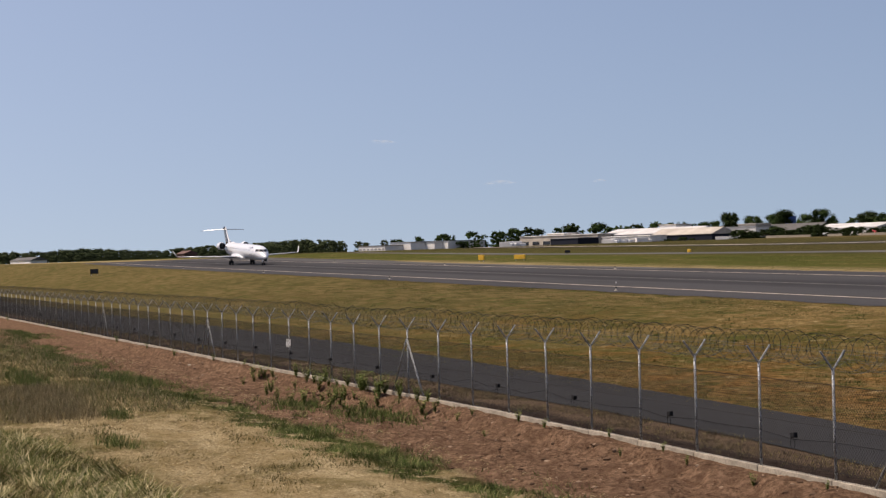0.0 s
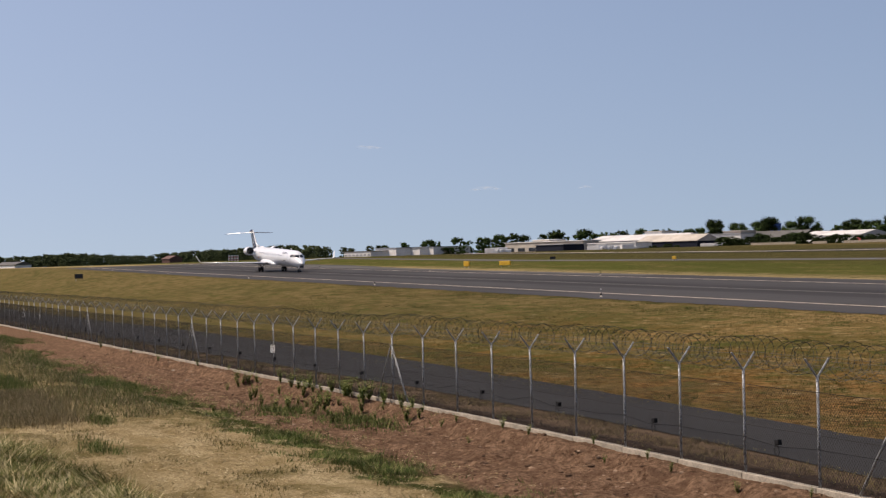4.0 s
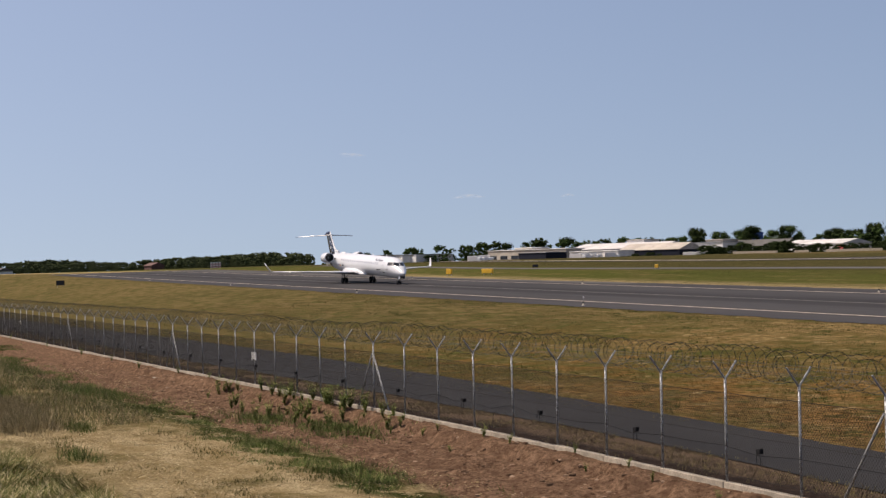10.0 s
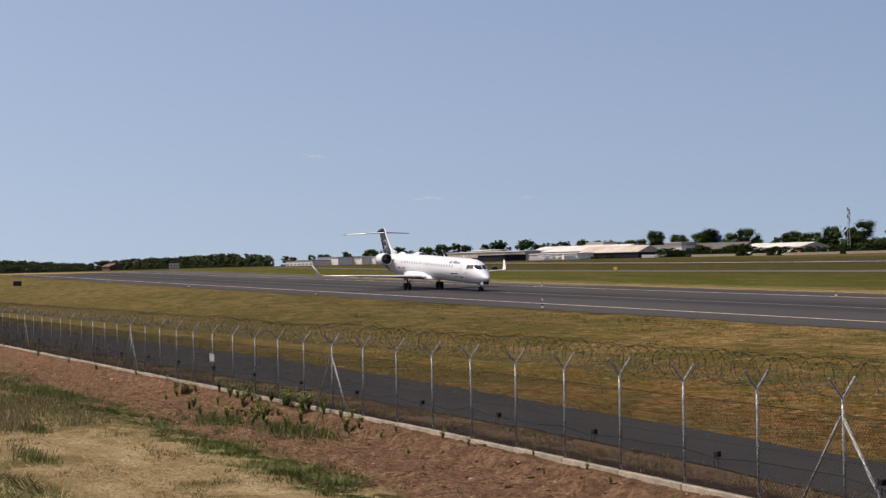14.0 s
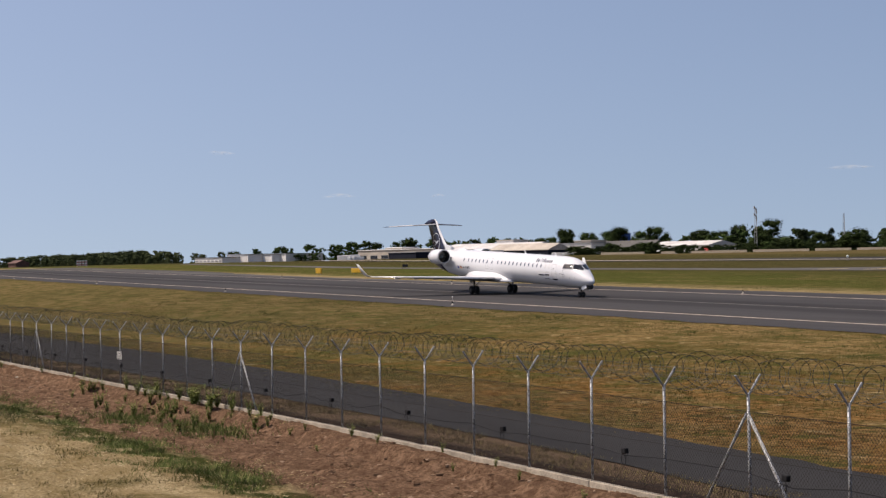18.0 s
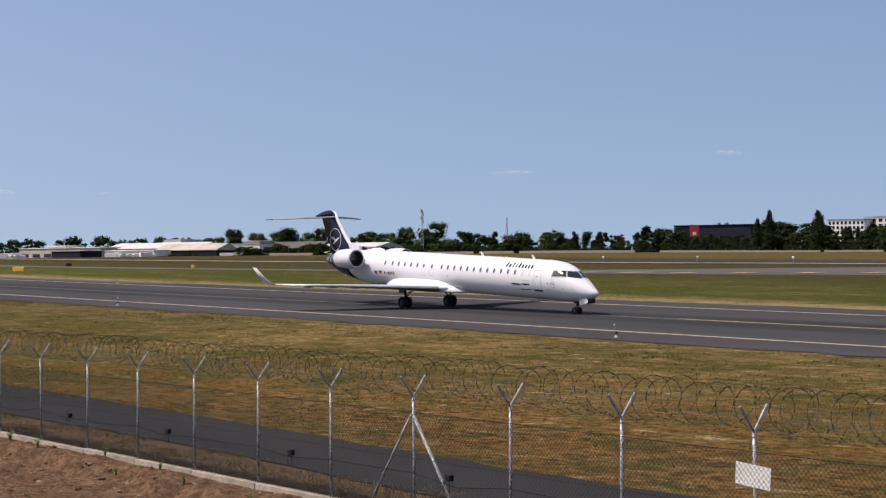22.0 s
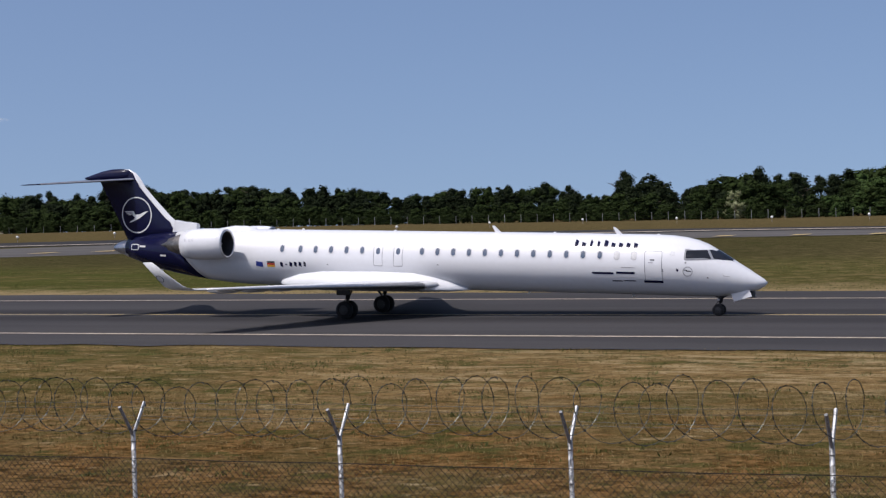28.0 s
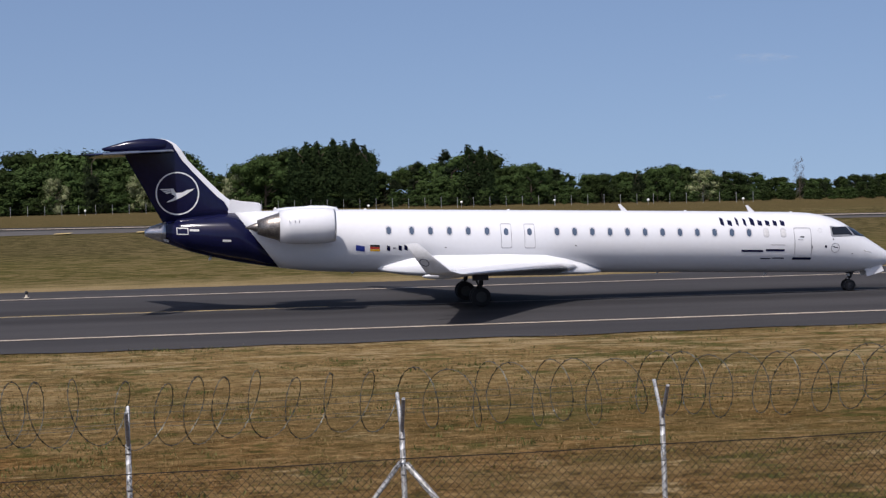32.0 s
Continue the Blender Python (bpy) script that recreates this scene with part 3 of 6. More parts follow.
# ---- perimeter fence ----
def build_fence():
    rng = random.Random(5)
    fence = thing("fence", "chain-link airport fence on galvanised posts topped with razor wire coils", "fence")
    span, arm_d, arm_h = 3.0, 0.29, 0.37
    # post: round tube with bands where the fabric is tied
    bm = tube(bmnew(), [(0, 0, -0.25), (0, 0, FORK_H)], 0.030, 8)
    for z in (0.25, 0.8, 1.35, 1.9, 2.3):
        tube(bm, [(0, 0, z - 0.012), (0, 0, z + 0.012)], 0.034, 8)
    post_me = finish(bm, "post", M_POST, True)
    arm_me = []
    for s in (-1, 1):
        bm = tube(bmnew(), [(0, 0, FORK_H - 0.03), (0, s * arm_d, FORK_H + arm_h)], 0.022, 6)
        arm_me.append(finish(bm, "arm", M_STEEL))
    bm = tube(bmnew(), [(0.03, -0.02, FORK_H - 0.38), (1.72, -0.02, -0.12)], 0.034, 8)
    brace_r = finish(bm, "brace", M_POST, True)
    bm = tube(bmnew(), [(-0.03, -0.02, FORK_H - 0.36), (-1.72, -0.02, -0.12)], 0.028, 8)
    brace_l = finish(bm, "brace", M_POST, True)
    # chain-link fabric: two families of diagonal wires
    pitch, w, z0, z1 = 0.094, 0.0032, 0.02, FORK_H - 0.32
    v, f = [], []
    for fam in (1, -1):
        c = -(z1 - z0)
        while c < span:
            a0, a1 = max(0.0, c), min(span, c + z1 - z0)
            if a1 > a0:
                p0, p1 = (a0, z0 + a0 - c), (a1, z0 + a1 - c)
                if fam < 0:
                    p0, p1 = (span - p0[0], p0[1]), (span - p1[0], p1[1])
                n = len(v)
                y = 0.004 * fam - 0.052
                for px, pz in (p0, p1):
                    v += [(px, y, pz + w * 1.4), (px, y - w, pz - w * 0.7), (px, y + w, pz - w * 0.7)]
                f += [(n, n + 1, n + 4, n + 3), (n + 1, n + 2, n + 5, n + 4), (n + 2, n, n + 3, n + 5)]
            c += pitch
    mesh_me = bpy.data.meshes.new("chain_link_panel")
    mesh_me.from_pydata(v, [], f)
    mesh_me.materials.append(M_WIRE)
    # line wires of the fabric and barbed strands between the arms
    wire_me = finish(tube(bmnew(), [(0, -0.056, 0), (span / 2, -0.056, -0.012), (span, -0.056, 0)], 0.0055, 4), "line_wire", M_WIRE)
    bm = bmnew()
    for y, z in ((-arm_d, arm_h), (-arm_d * 0.55, arm_h * 0.55), (arm_d, arm_h), (arm_d * 0.55, arm_h * 0.55)):
        tube(bm, [(span * k / 4, y, FORK_H + z - 0.02 * math.sin(math.pi * k / 4)) for k in range(5)], 0.0026, 4)
        for k in range(22):
            x = span * (k + 0.5) / 22
            tube(bm, [(x, y - 0.02, FORK_H + z - 0.012), (x + 0.012, y + 0.02, FORK_H + z + 0.012)], 0.002, 3, False)
    barbed_me = finish(bm, "barbed_wire", M_RAZOR)
    coils = [razor_coil(span, FORK_H + 0.35, s) for s in range(9)]
    # concrete base beam, cast in lengths
    bm = box(bmnew(), 0.012, span - 0.012, -0.10, 0.07, -0.3, 0.13, 0.012)
    curb_me = finish(bm, "base_beam", M_CONC)
    jog = random.Random(11)
    for i in range(-58, 29):
        x, y, h = fence_post(i)
        here = pose(x, y, FENCE_BASE, 0, 0, h)
        p = part("post", post_me, None, fence, at=here @ pose(jog.uniform(-0.02, 0.02), 0, 0, jog.uniform(-0.5, 0.5), jog.uniform(-0.6, 0.6)))
        part("arm", arm_me[0], None, p)
        part("arm", arm_me[1], None, p)
        part("chain_link_panel", mesh_me, None, fence, at=here)
        for z in (0.3, 1.2, z1):
            part("line_wire", wire_me, None, fence, at=here @ pose(0, 0, z))
        part("barbed_wire", barbed_me, None, fence, at=here)
        part("razor_coil", coils[rng.randrange(6) if here.translation.x < 1.0 else 6 + rng.randrange(3)], None, fence, at=here @ pose(0, 0, rng.uniform(-0.03, 0.04)))
        part("base_beam", curb_me, None, fence, at=here @ pose(0, 0, rng.uniform(-0.02, 0.01), 0, 0, rng.uniform(-0.2, 0.2)))
        if i % 10 == 2:
            part("brace", brace_r, None, fence, "galvanised raking brace", at=here)
            part("brace", brace_l, None, fence, at=here)

    def along(i):
        x, y, h = fence_post(i)
        return pose(x, y, FENCE_BASE, 0, 0, h)
    # alarm cable with its sensor boxes
    bm = bmnew()
    pts = []
    for k in range(-120, 57):
        z = 0.93 + 0.05 * math.sin(k * 1.7) - (0.08 if k % 2 else 0.0) + rng.uniform(-0.03, 0.03)
        pts.append(along(k / 2) @ Vector((0, -0.072, z)))
    tube(bm, pts, 0.0085, 5)
    part("cable", bm, M_BLACK, fence, "black sagging alarm cable")
    bm = box(bmnew(), -0.085, 0.085, -0.07, 0.03, -0.06, 0.06, 0.015)
    loop = [(-0.02 + 0.09 * math.sin(a), -0.05, -0.06 - 0.12 * (1 - math.cos(a))) for a in np.linspace(-2.6, 2.6, 12)]
    tube(bm, loop, 0.008, 5)
    sensor = finish(bm, "sensor_box", M_BLACK)
    for k in range(-25, 14):
        part("sensor_box", sensor, None, fence, at=along(1.91 * k + 10.52 - 1.91 * 5) @ pose(0, -0.075, 0.93 + rng.uniform(-0.05, 0.05), 0, rng.uniform(-12, 12)))
    # warning plates
    bm = box(bmnew(), -0.36, 0.36, -0.044, -0.037, -0.17, 0.17)
    plate = finish(bm, "warning_plate", M_PLATE)
    for i, z, tip in ((-25, 1.62, 0), (-3, 1.60, 0), (15, 1.98, 4)):
        part("warning_plate", plate, None, fence, "blank white sheet-metal plate", at=along(i) @ pose(0, 0, z - 0.27, 0, tip))
    return fence


def razor_coil(span, zc, seed):
    """One bay of concertina wire: a long uneven helix with short blades, its turns clipped together here and there."""
    rng = random.Random(seed)
    bm = bmnew()
    turns, seg = 8, 22
    drift = [0.0] + [rng.uniform(-0.15, 0.15) for _ in range(turns - 1)] + [0.0]
    high = [0.0] + [rng.uniform(-0.07, 0.06) for _ in range(turns - 1)] + [0.0]
    # the last bays are wound the other way round
    skew = rng.choice((0.11, 0.14, 0.17, 0.20)) * (1 if seed < 6 else -1)
    lean = rng.uniform(-0.05, 0.06)
    pts = []
    for j in range(turns * seg + 1):
        u = j / seg
        a = 2 * math.pi * u
        r = 0.345 + 0.022 * math.sin(3.3 * u + seed) + 0.014 * math.sin(1.9 * a + seed)
        x = span * u / turns + lerp(u, range(turns + 1), drift) + skew * (math.cos(a) - 1) + lean * math.sin(a)
        pts.append(Vector((x, 0.94 * r * math.cos(a), zc + lerp(u, range(turns + 1), high) + r * math.sin(a))))
    tube(bm, pts, 0.0050, 3, False)
    for k in range(0, len(pts) - 1, 1):
        p, d = pts[k], (pts[k + 1] - pts[k]).normalized()
        n = d.cross(Vector((rng.uniform(-1, 1), rng.uniform(-1, 1), rng.uniform(-1, 1)))).normalized()
        bm.faces.new([bm.verts.new(w) for w in (p - d * 0.030, p + n * 0.012, p + d * 0.030, p - n * 0.012)])
    # small clips at the crown of some turns
    for k in range(0, turns, 3):
        p = pts[k * seg + seg // 4]
        tube(bm, [p + Vector((-0.015, 0, 0.006)), p + Vector((0.025, 0.01, -0.03))], 0.006, 4)
    return finish(bm, "razor_coil", M_RAZOR)


# ---- the aeroplane: x forward, origin on the ground under the main wheels ----
FUS = ((19.52, 1.47, 1.39, 0.04), (19.40, 1.59, 1.26, 0.18), (19.1, 1.79, 1.12, 0.36), (18.7, 2.06, 1.00, 0.55), (18.2, 2.38, 0.92, 0.76), (17.6, 2.77, 0.855, 0.96),
       (17.0, 3.14, 0.84, 1.12), (16.5, 3.35, 0.85, 1.215), (16.0, 3.48, 0.865, 1.28), (15.4, 3.575, 0.885, 1.325), (14.6, 3.625, 0.92, 1.345), (10.0, 3.785, 1.055, 1.345),
       (5.0, 3.935, 1.205, 1.345), (0.0, 4.085, 1.355, 1.345), (-4.0, 4.20, 1.475, 1.345), (-6.0, 4.24, 1.545, 1.33), (-7.2, 4.26, 1.65, 1.30), (-8.4, 4.26, 1.81, 1.23),
       (-9.6, 4.24, 2.00, 1.12), (-10.6, 4.19, 2.20, 0.98), (-11.6, 4.12, 2.45, 0.82), (-12.5, 4.01, 2.74, 0.62), (-13.2, 3.86, 3.02, 0.42), (-13.7, 3.70, 3.20, 0.26), (-13.95, 3.55, 3.32, 0.13))
FX = [s[0] for s in FUS][::-1]
FT, FB, FW = ([s[k] for s in FUS][::-1] for k in (1, 2, 3))


def hull(x):
    return lerp(x, FX, FT), lerp(x, FX, FB), lerp(x, FX, FW)


def hull_y(x, z, lift=0.0):
    t, b, w = hull(x)
    q = (z - (t + b) / 2) / ((t - b) / 2)
    return w * math.sqrt(max(0.0, 1 - q * q)) + lift


def ring(x, n=40):
    t, b, w = hull(x)
    return [Vector((x, w * math.cos(a), (t + b) / 2 + (t - b) / 2 * math.sin(a))) for a in (2 * math.pi * k / n for k in range(n))]


def hull_patch(bm, outline, side, lift, bands=5, cols=3):
    """A convex outline (x, z) laid on the hull's curved skin."""
    zs = [q[1] for q in outline]
    z0, z1 = min(zs), max(zs)
    rows = []
    for k in range(bands + 1):
        z = z0 + (z1 - z0) * (0.002 + 0.996 * k / bands)
        cut = []
        for (xa, za), (xb, zb) in zip(outline, outline[1:] + outline[:1]):
            if (za - z) * (zb - z) <= 0 and za != zb:
                cut.append(xa + (xb - xa) * (z - za) / (zb - za))
        rows.append([bm.verts.new((x, side * hull_y(x, z, lift), z)) for x in np.linspace(min(cut), max(cut), cols)])
    for a, b in zip(rows, rows[1:]):
        for k in range(cols - 1):
            q = (a[k], a[k + 1], b[k + 1], b[k])
            bm.faces.new(q if side < 0 else q[::-1])


def rounded(cx, cz, w, h, r, n=4, tilt=0.0):
    out = []
    for sx, sz, a0 in ((1, 1, 0), (-1, 1, 90), (-1, -1, 180), (1, -1, 270)):
        for k in range(n + 1):
            a = radians(a0 + 90 * k / n)
            dx, dz = sx * (w / 2 - r) + r * math.cos(a), sz * (h / 2 - r) + r * math.sin(a)
            out.append((cx + dx, cz + dz - 0.03 * dx + tilt * dx))
    return out


def outline_frame(bm, pts, side, width, lift):
    """A thin closed band along an outline on the hull."""
    cx, cz = sum(p[0] for p in pts) / len(pts), sum(p[1] for p in pts) / len(pts)
    dense = []
    for (xa, za), (xb, zb) in zip(pts, pts[1:] + pts[:1]):
        k = max(1, int(math.hypot(xb - xa, zb - za) / 0.1))
        dense += [(xa + (xb - xa) * j / k, za + (zb - za) * j / k) for j in range(k)]
    pts, inn = dense, []
    for x, z in pts:
        d = math.hypot(x - cx, z - cz)
        k = 1 - width / d
        inn.append((cx + (x - cx) * k, cz + (z - cz) * k))
    a = [bm.verts.new((x, side * hull_y(x, z, lift), z)) for x, z in pts]
    b = [bm.verts.new((x, side * hull_y(x, z, lift), z)) for x, z in inn]
    n = len(a)
    for k in range(n):
        q = (a[k], a[(k + 1) % n], b[(k + 1) % n], b[k])
        bm.faces.new(q if side < 0 else q[::-1])


def foil(le, te, t, n=8, f0=0.0, f1=1.0):
    """Section points (along chord fraction, +-thickness) from leading to trailing edge."""
    up = []
    for k in range(n + 1):
        s = f0 + (f1 - f0) * (1 - math.cos(math.pi * k / n)) / 2
        y = t * (2.97 * math.sqrt(s) - 1.26 * s - 3.516 * s ** 2 + 2.843 * s ** 3 - 1.036 * s ** 4) / 2 * 2
        up.append((le + (te - le) * s, max(y, 0.0)))
    return up


def wing_ring(le, te, y, z, t, n=9):
    up = foil(le, te, t * abs(te - le), n)
    return [Vector((x, y, z + h * 0.40)) for x, h in up] + [Vector((x, y, z - h * 0.36)) for x, h in up[-2:0:-1]]


def build_aircraft():
    jet = thing("airliner", "white twin-engined regional jet with a dark blue tail taxiing", "aeroplane")
    # hull in three skins: white nose and cabin, dark blue tail, bare metal tail cone
    cut = lambda z: -10.15 + (4.25 - z) * 0.76       # the slanted edge of the blue paint
    xs = sorted({*np.linspace(-9.0, 14.6, 34).tolist(), *[s[0] for s in FUS if s[0] > 14], *np.linspace(-13.35, -7.6, 24).tolist()})
    n = 48
    bm_w, bm_b, bm_c = bmnew(), bmnew(), bmnew()
    loft(bm_w, [ring(x, n) for x in sorted({*np.linspace(-9.4, 14.6, 30).tolist(), *[s[0] for s in FUS if s[0] > 14.7]})], True)
    # slanted joint: push the last rings of the white skin and first of the blue onto one slope
    def slant(f):
        out = []
        for p in ring(-9.4, n):
            z = p.z
            for _ in range(4):
                xx = cut(z) * f + -9.4 * (1 - f)
                t, b, w = hull(xx)
                q = max(-1, min(1, (p.z - (hull(-9.4)[0] + hull(-9.4)[1]) / 2) / ((hull(-9.4)[0] - hull(-9.4)[1]) / 2)))
                z = (t + b) / 2 + (t - b) / 2 * q
            out.append(Vector((xx, math.copysign(w * math.sqrt(max(0, 1 - q * q)), p.y), z)))
        return out
    bm_w.free()
    bm_w = bmnew()
    fwd = [s for s in sorted({*np.linspace(-6.4, 14.6, 27).tolist(), *[s[0] for s in FUS if s[0] > 14.7]})]
    edge = slant(1.0)
    def blend(x_ring, f):
        return [a.lerp(b, f) for a, b in zip(edge, ring(x_ring, n))]
    def on_skin(pts):
        out = []
        for p in pts:
            t, b, w = hull(p.x)
            zc, rz = (t + b) / 2, (t - b) / 2
            d = math.hypot(p.y / w, (p.z - zc) / rz) or 1
            out.append(Vector((p.x, p.y / d, zc + (p.z - zc) / d)))
        return out
    edge = on_skin(edge)
    rings_w = [edge] + [on_skin(blend(-6.4, f)) for f in (0.25, 0.5, 0.75)] + [ring(x, n) for x in fwd]
    loft(bm_w, rings_w)
    fus = part("fuselage", bm_w, M_WHITE, jet, "glossy white fuselage", True)
    rings_b = [on_skin([a.lerp(b, f) for a, b in zip(edge, ring(-13.05, n))]) for f in (0, 0.2, 0.4, 0.6, 0.8, 1)]
    loft(bm_b, rings_b)
    part("tail_section", bm_b, M_NAVY, jet, "dark blue painted tail end", True)
    loft(bm_c, [ring(x, n) for x in (-13.05, -13.3, -13.5, -13.7, -13.85, -13.95)])
    part("tail_cone", bm_c, M_ALU, jet, "bare metal tail cone", True)
    # belly fairing
    bm = bmnew()
    st = ((-4.4, 1.72, 0.30, 0.10), (-3.8, 1.60, 1.05, 0.40), (-2.8, 1.52, 1.42, 0.74), (-1.6, 1.48, 1.58, 0.90), (1.5, 1.42, 1.62, 0.92), (3.2, 1.38, 1.58, 0.88), (4.1, 1.33, 1.46, 0.70), (4.9, 1.28, 1.28, 0.48), (5.7, 1.24, 0.85, 0.15))
    def fair(x, z, w, h):
        out = []
        for k in range(36):
            a = 2 * math.pi * k / 36
            c, d = math.cos(a), math.sin(a)
            out.append(Vector((x, w * math.copysign(abs(c) ** 0.62, c), z + (h if d > 0 else h * 0.26) * math.copysign(abs(d) ** 0.85, d))))
        return out
    loft(bm, [fair(*q) for q in st])
    part("belly_fairing", bm, M_WHITE, jet, "", True)
    for s in (-1, 1):
        build_wing(jet, s)
        build_engine(jet, s)
        build_side(jet, s)
    build_tail(jet)
    build_gear(jet)
    # roof items
    bm = bmnew()
    spin(bm, [(-8.1, 0.02), (-7.7, 0.2), (-6.9, 0.3), (-6.2, 0.28), (-5.75, 0.2), (-5.6, 0.05)], 16, "x", (0, 0, 4.14), True)
    part("roof_blister", bm, M_WHITE, jet, "", True)
    for x in (7.15, 13.0):
        z = hull(x)[0]
        bm = slab(bmnew(), [(x + 0.05, z - 0.05), (x - 0.24, z - 0.05), (x - 0.42, z + 0.30), (x - 0.30, z + 0.30)], "y", -0.02, 0.02)
        part("blade_antenna", bm, M_WHITE, jet)
    for x in (-4.5, 1.8, 9.8, 14.7):
        z = hull(x)[0]
        bm = spin(bmnew(), [(0, 0.07), (0.03, 0.06), (0.05, 0.02)], 8, "z", (x, 0, z - 0.01), True)
        part("roof_fitting", bm, M_WHITE, jet)
    for x, z in ((-11.1, -0.12), (-5.0, -0.06), (8.6, -0.07), (13.6, -0.1)):
        b = hull(x)[1]
        part("belly_antenna", slab(bmnew(), [(x, b + 0.03), (x - 0.15, b + 0.03), (x - 0.2, b + z), (x - 0.1, b + z)], "y", -0.015, 0.015), M_GREYPANEL, jet)
    return jet


def build_wing(jet, s):
    bm = bmnew()
    secs = ((5.05, -1.75, 1.0, 1.48, 0.11), (4.0, -1.6, 1.7, 1.50, 0.12), (1.9, -1.57, 4.4, 1.64, 0.12), (-0.05, -2.4, 8.0, 1.79, 0.11), (-1.85, -3.2, 11.3, 1.92, 0.10), (-2.2, -3.35, 11.75, 1.95, 0.09))
    loft(bm, [wing_ring(le, te, s * y, z, t) for le, te, y, z, t in secs])
    wing = part("wing", bm, M_WING, jet, "pale grey swept wing", True)
    bm = bmnew()
    rings = []
    for le, te, y, z, t in secs[1:-1]:
        up = foil(le + 0.012, te, 1.06 * t * abs(te - le), 6, 0.0, 0.055)
        rings.append([Vector((x, s * y, z + h * 0.40)) for x, h in up[::-1]] + [Vector((x, s * y, z - h * 0.42 - 0.004)) for x, h in up[1:]])
    loft(bm, rings)
    part("leading_edge", bm, M_ALU, wing, "polished slat edge", True)
    bm = bmnew()
    wl = ((-2.2, -3.35, 11.75, 1.95), (-2.6, -3.57, 11.98, 2.09), (-3.2, -3.92, 12.2, 2.57), (-3.85, -4.33, 12.42, 3.15))
    rings = []
    for le, te, y, z in wl:
        up = foil(le, te, 0.035 * abs(te - le), 7)
        rings.append([Vector((x, s * (y - h * 0.9), z + h * 0.4)) for x, h in up] + [Vector((x, s * (y + h * 0.9), z - h * 0.4)) for x, h in up[-2:0:-1]])
    loft(bm, rings)
    winglet = part("winglet", bm, M_WING, jet, "upturned grey winglet", True)
    ringm = bmnew()
    c = Vector((-3.62, s * 12.26, 2.42))
    u, w = Vector((-0.9, 0, 0.0)).normalized(), Vector((-0.5, s * 0.38, 1.0)).normalized()
    nrm = u.cross(w).normalized() * s
    pts = [[c + nrm * -0.035 + (u * math.cos(a) + w * math.sin(a)) * r for a in (2 * math.pi * k / 16 for k in range(16))] for r in (0.17, 0.145)]
    loft(ringm, pts, False)
    part("emblem", ringm, M_NAVY, winglet, "small dark ring emblem")
    for y, x in ((3.2, -1.75), (5.4, -1.95), (7.2, -2.35), (9.0, -2.8)):
        z = 1.55 + 0.037 * y
        bm = spin(bmnew(), [(x + 1.3, 0.03), (x + 0.8, 0.12), (x + 0.1, 0.14), (x - 0.35, 0.07), (x - 0.5, 0.01)], 10, "x", (0, s * y, z - 0.14), True)
        part("flap_fairing", bm, M_GREYPANEL, wing, "", True)
    bm = spin(bmnew(), [(0, 0.05), (0.03, 0.045), (0.05, 0.02)], 12, "x", (4.05, s * 1.78, 1.43), True)
    part("landing_light", bm, M_LAMPGLASS, wing, "glass of the landing light")


def build_engine(jet, s):
    cy, cz = s * 2.32, 3.62
    bm = spin(bmnew(), [(-6.04, 0.615), (-6.02, 0.645), (-6.10, 0.69), (-6.45, 0.735), (-7.1, 0.755), (-7.8, 0.73), (-8.35, 0.66), (-8.33, 0.60)], 36, "x", (0, cy, cz))
    nac = part("engine_nacelle", bm, M_WHITE, jet, "white rounded engine nacelle", True)
    bm = spin(bmnew(), [(-6.05, 0.595), (-6.005, 0.645), (-6.07, 0.70)], 36, "x", (0, cy, cz))
    part("intake_lip", bm, M_ALU, nac, "polished metal intake lip", True)
    # near-black lining puts the shade inside the intake into its colour
    bm = spin(bmnew(), [(-6.8, 0.50), (-6.4, 0.515), (-6.15, 0.56), (-6.05, 0.60)], 30, "x", (0, cy, cz))
    part("intake_duct", bm, M_DARK, nac, "intake duct with its shade coloured in", True)
    bm = spin(bmnew(), [(-6.75, 0.02), (-6.75, 0.51)], 24, "x", (0, cy, cz), False)
    part("fan", bm, M_DARK, nac)
    bm = spin(bmnew(), [(-6.30, 0.01), (-6.42, 0.08), (-6.74, 0.16)], 14, "x", (0, cy, cz))
    part("spinner", bm, M_GREYPANEL, nac, "", True)
    for k in range(22):
        a = 2 * math.pi * k / 22
        bm = bmnew()
        p = [(-6.72, 0.15, a), (-6.66, 0.5, a), (-6.72, 0.5, a + 0.2), (-6.74, 0.15, a + 0.24)]
        bm.faces.new([bm.verts.new((x, cy + r * math.cos(b), cz + r * math.sin(b))) for x, r, b in p])
        part("fan_blade", bm, M_HOT, nac)
    bm = spin(bmnew(), [(-8.2, 0.60), (-8.36, 0.585), (-8.8, 0.45), (-9.26, 0.30), (-9.25, 0.27), (-8.9, 0.36)], 30, "x", (0, cy, cz))
    part("exhaust", bm, M_HOT, nac, "heat-stained exhaust nozzle", True)
    bm = spin(bmnew(), [(-8.9, 0.27), (-9.3, 0.19), (-9.76, 0.02)], 20, "x", (0, cy, cz), True)
    part("exhaust_cone", bm, M_HOT, nac, "", True)
    bm = bmnew()
    loft(bm, [[Vector((x, s * y, cz - 0.05 + h)) for x, h in ((-6.6, 0), (-7.0, 0.10), (-8.6, 0.09), (-9.5, 0), (-8.6, -0.09), (-7.0, -0.10))] for y in (0.9, 1.75)])
    part("engine_pylon", bm, M_WHITE, jet)
    bm = bmnew()
    for x in (-7.95, -7.72, -7.55):
        tube(bm, [(x, cy + s * 0.0 - 0.742, cz + 0.16), (x, cy - 0.735, cz + 0.28)], 0.012, 4)
    part("latch", bm, M_LINE, nac)


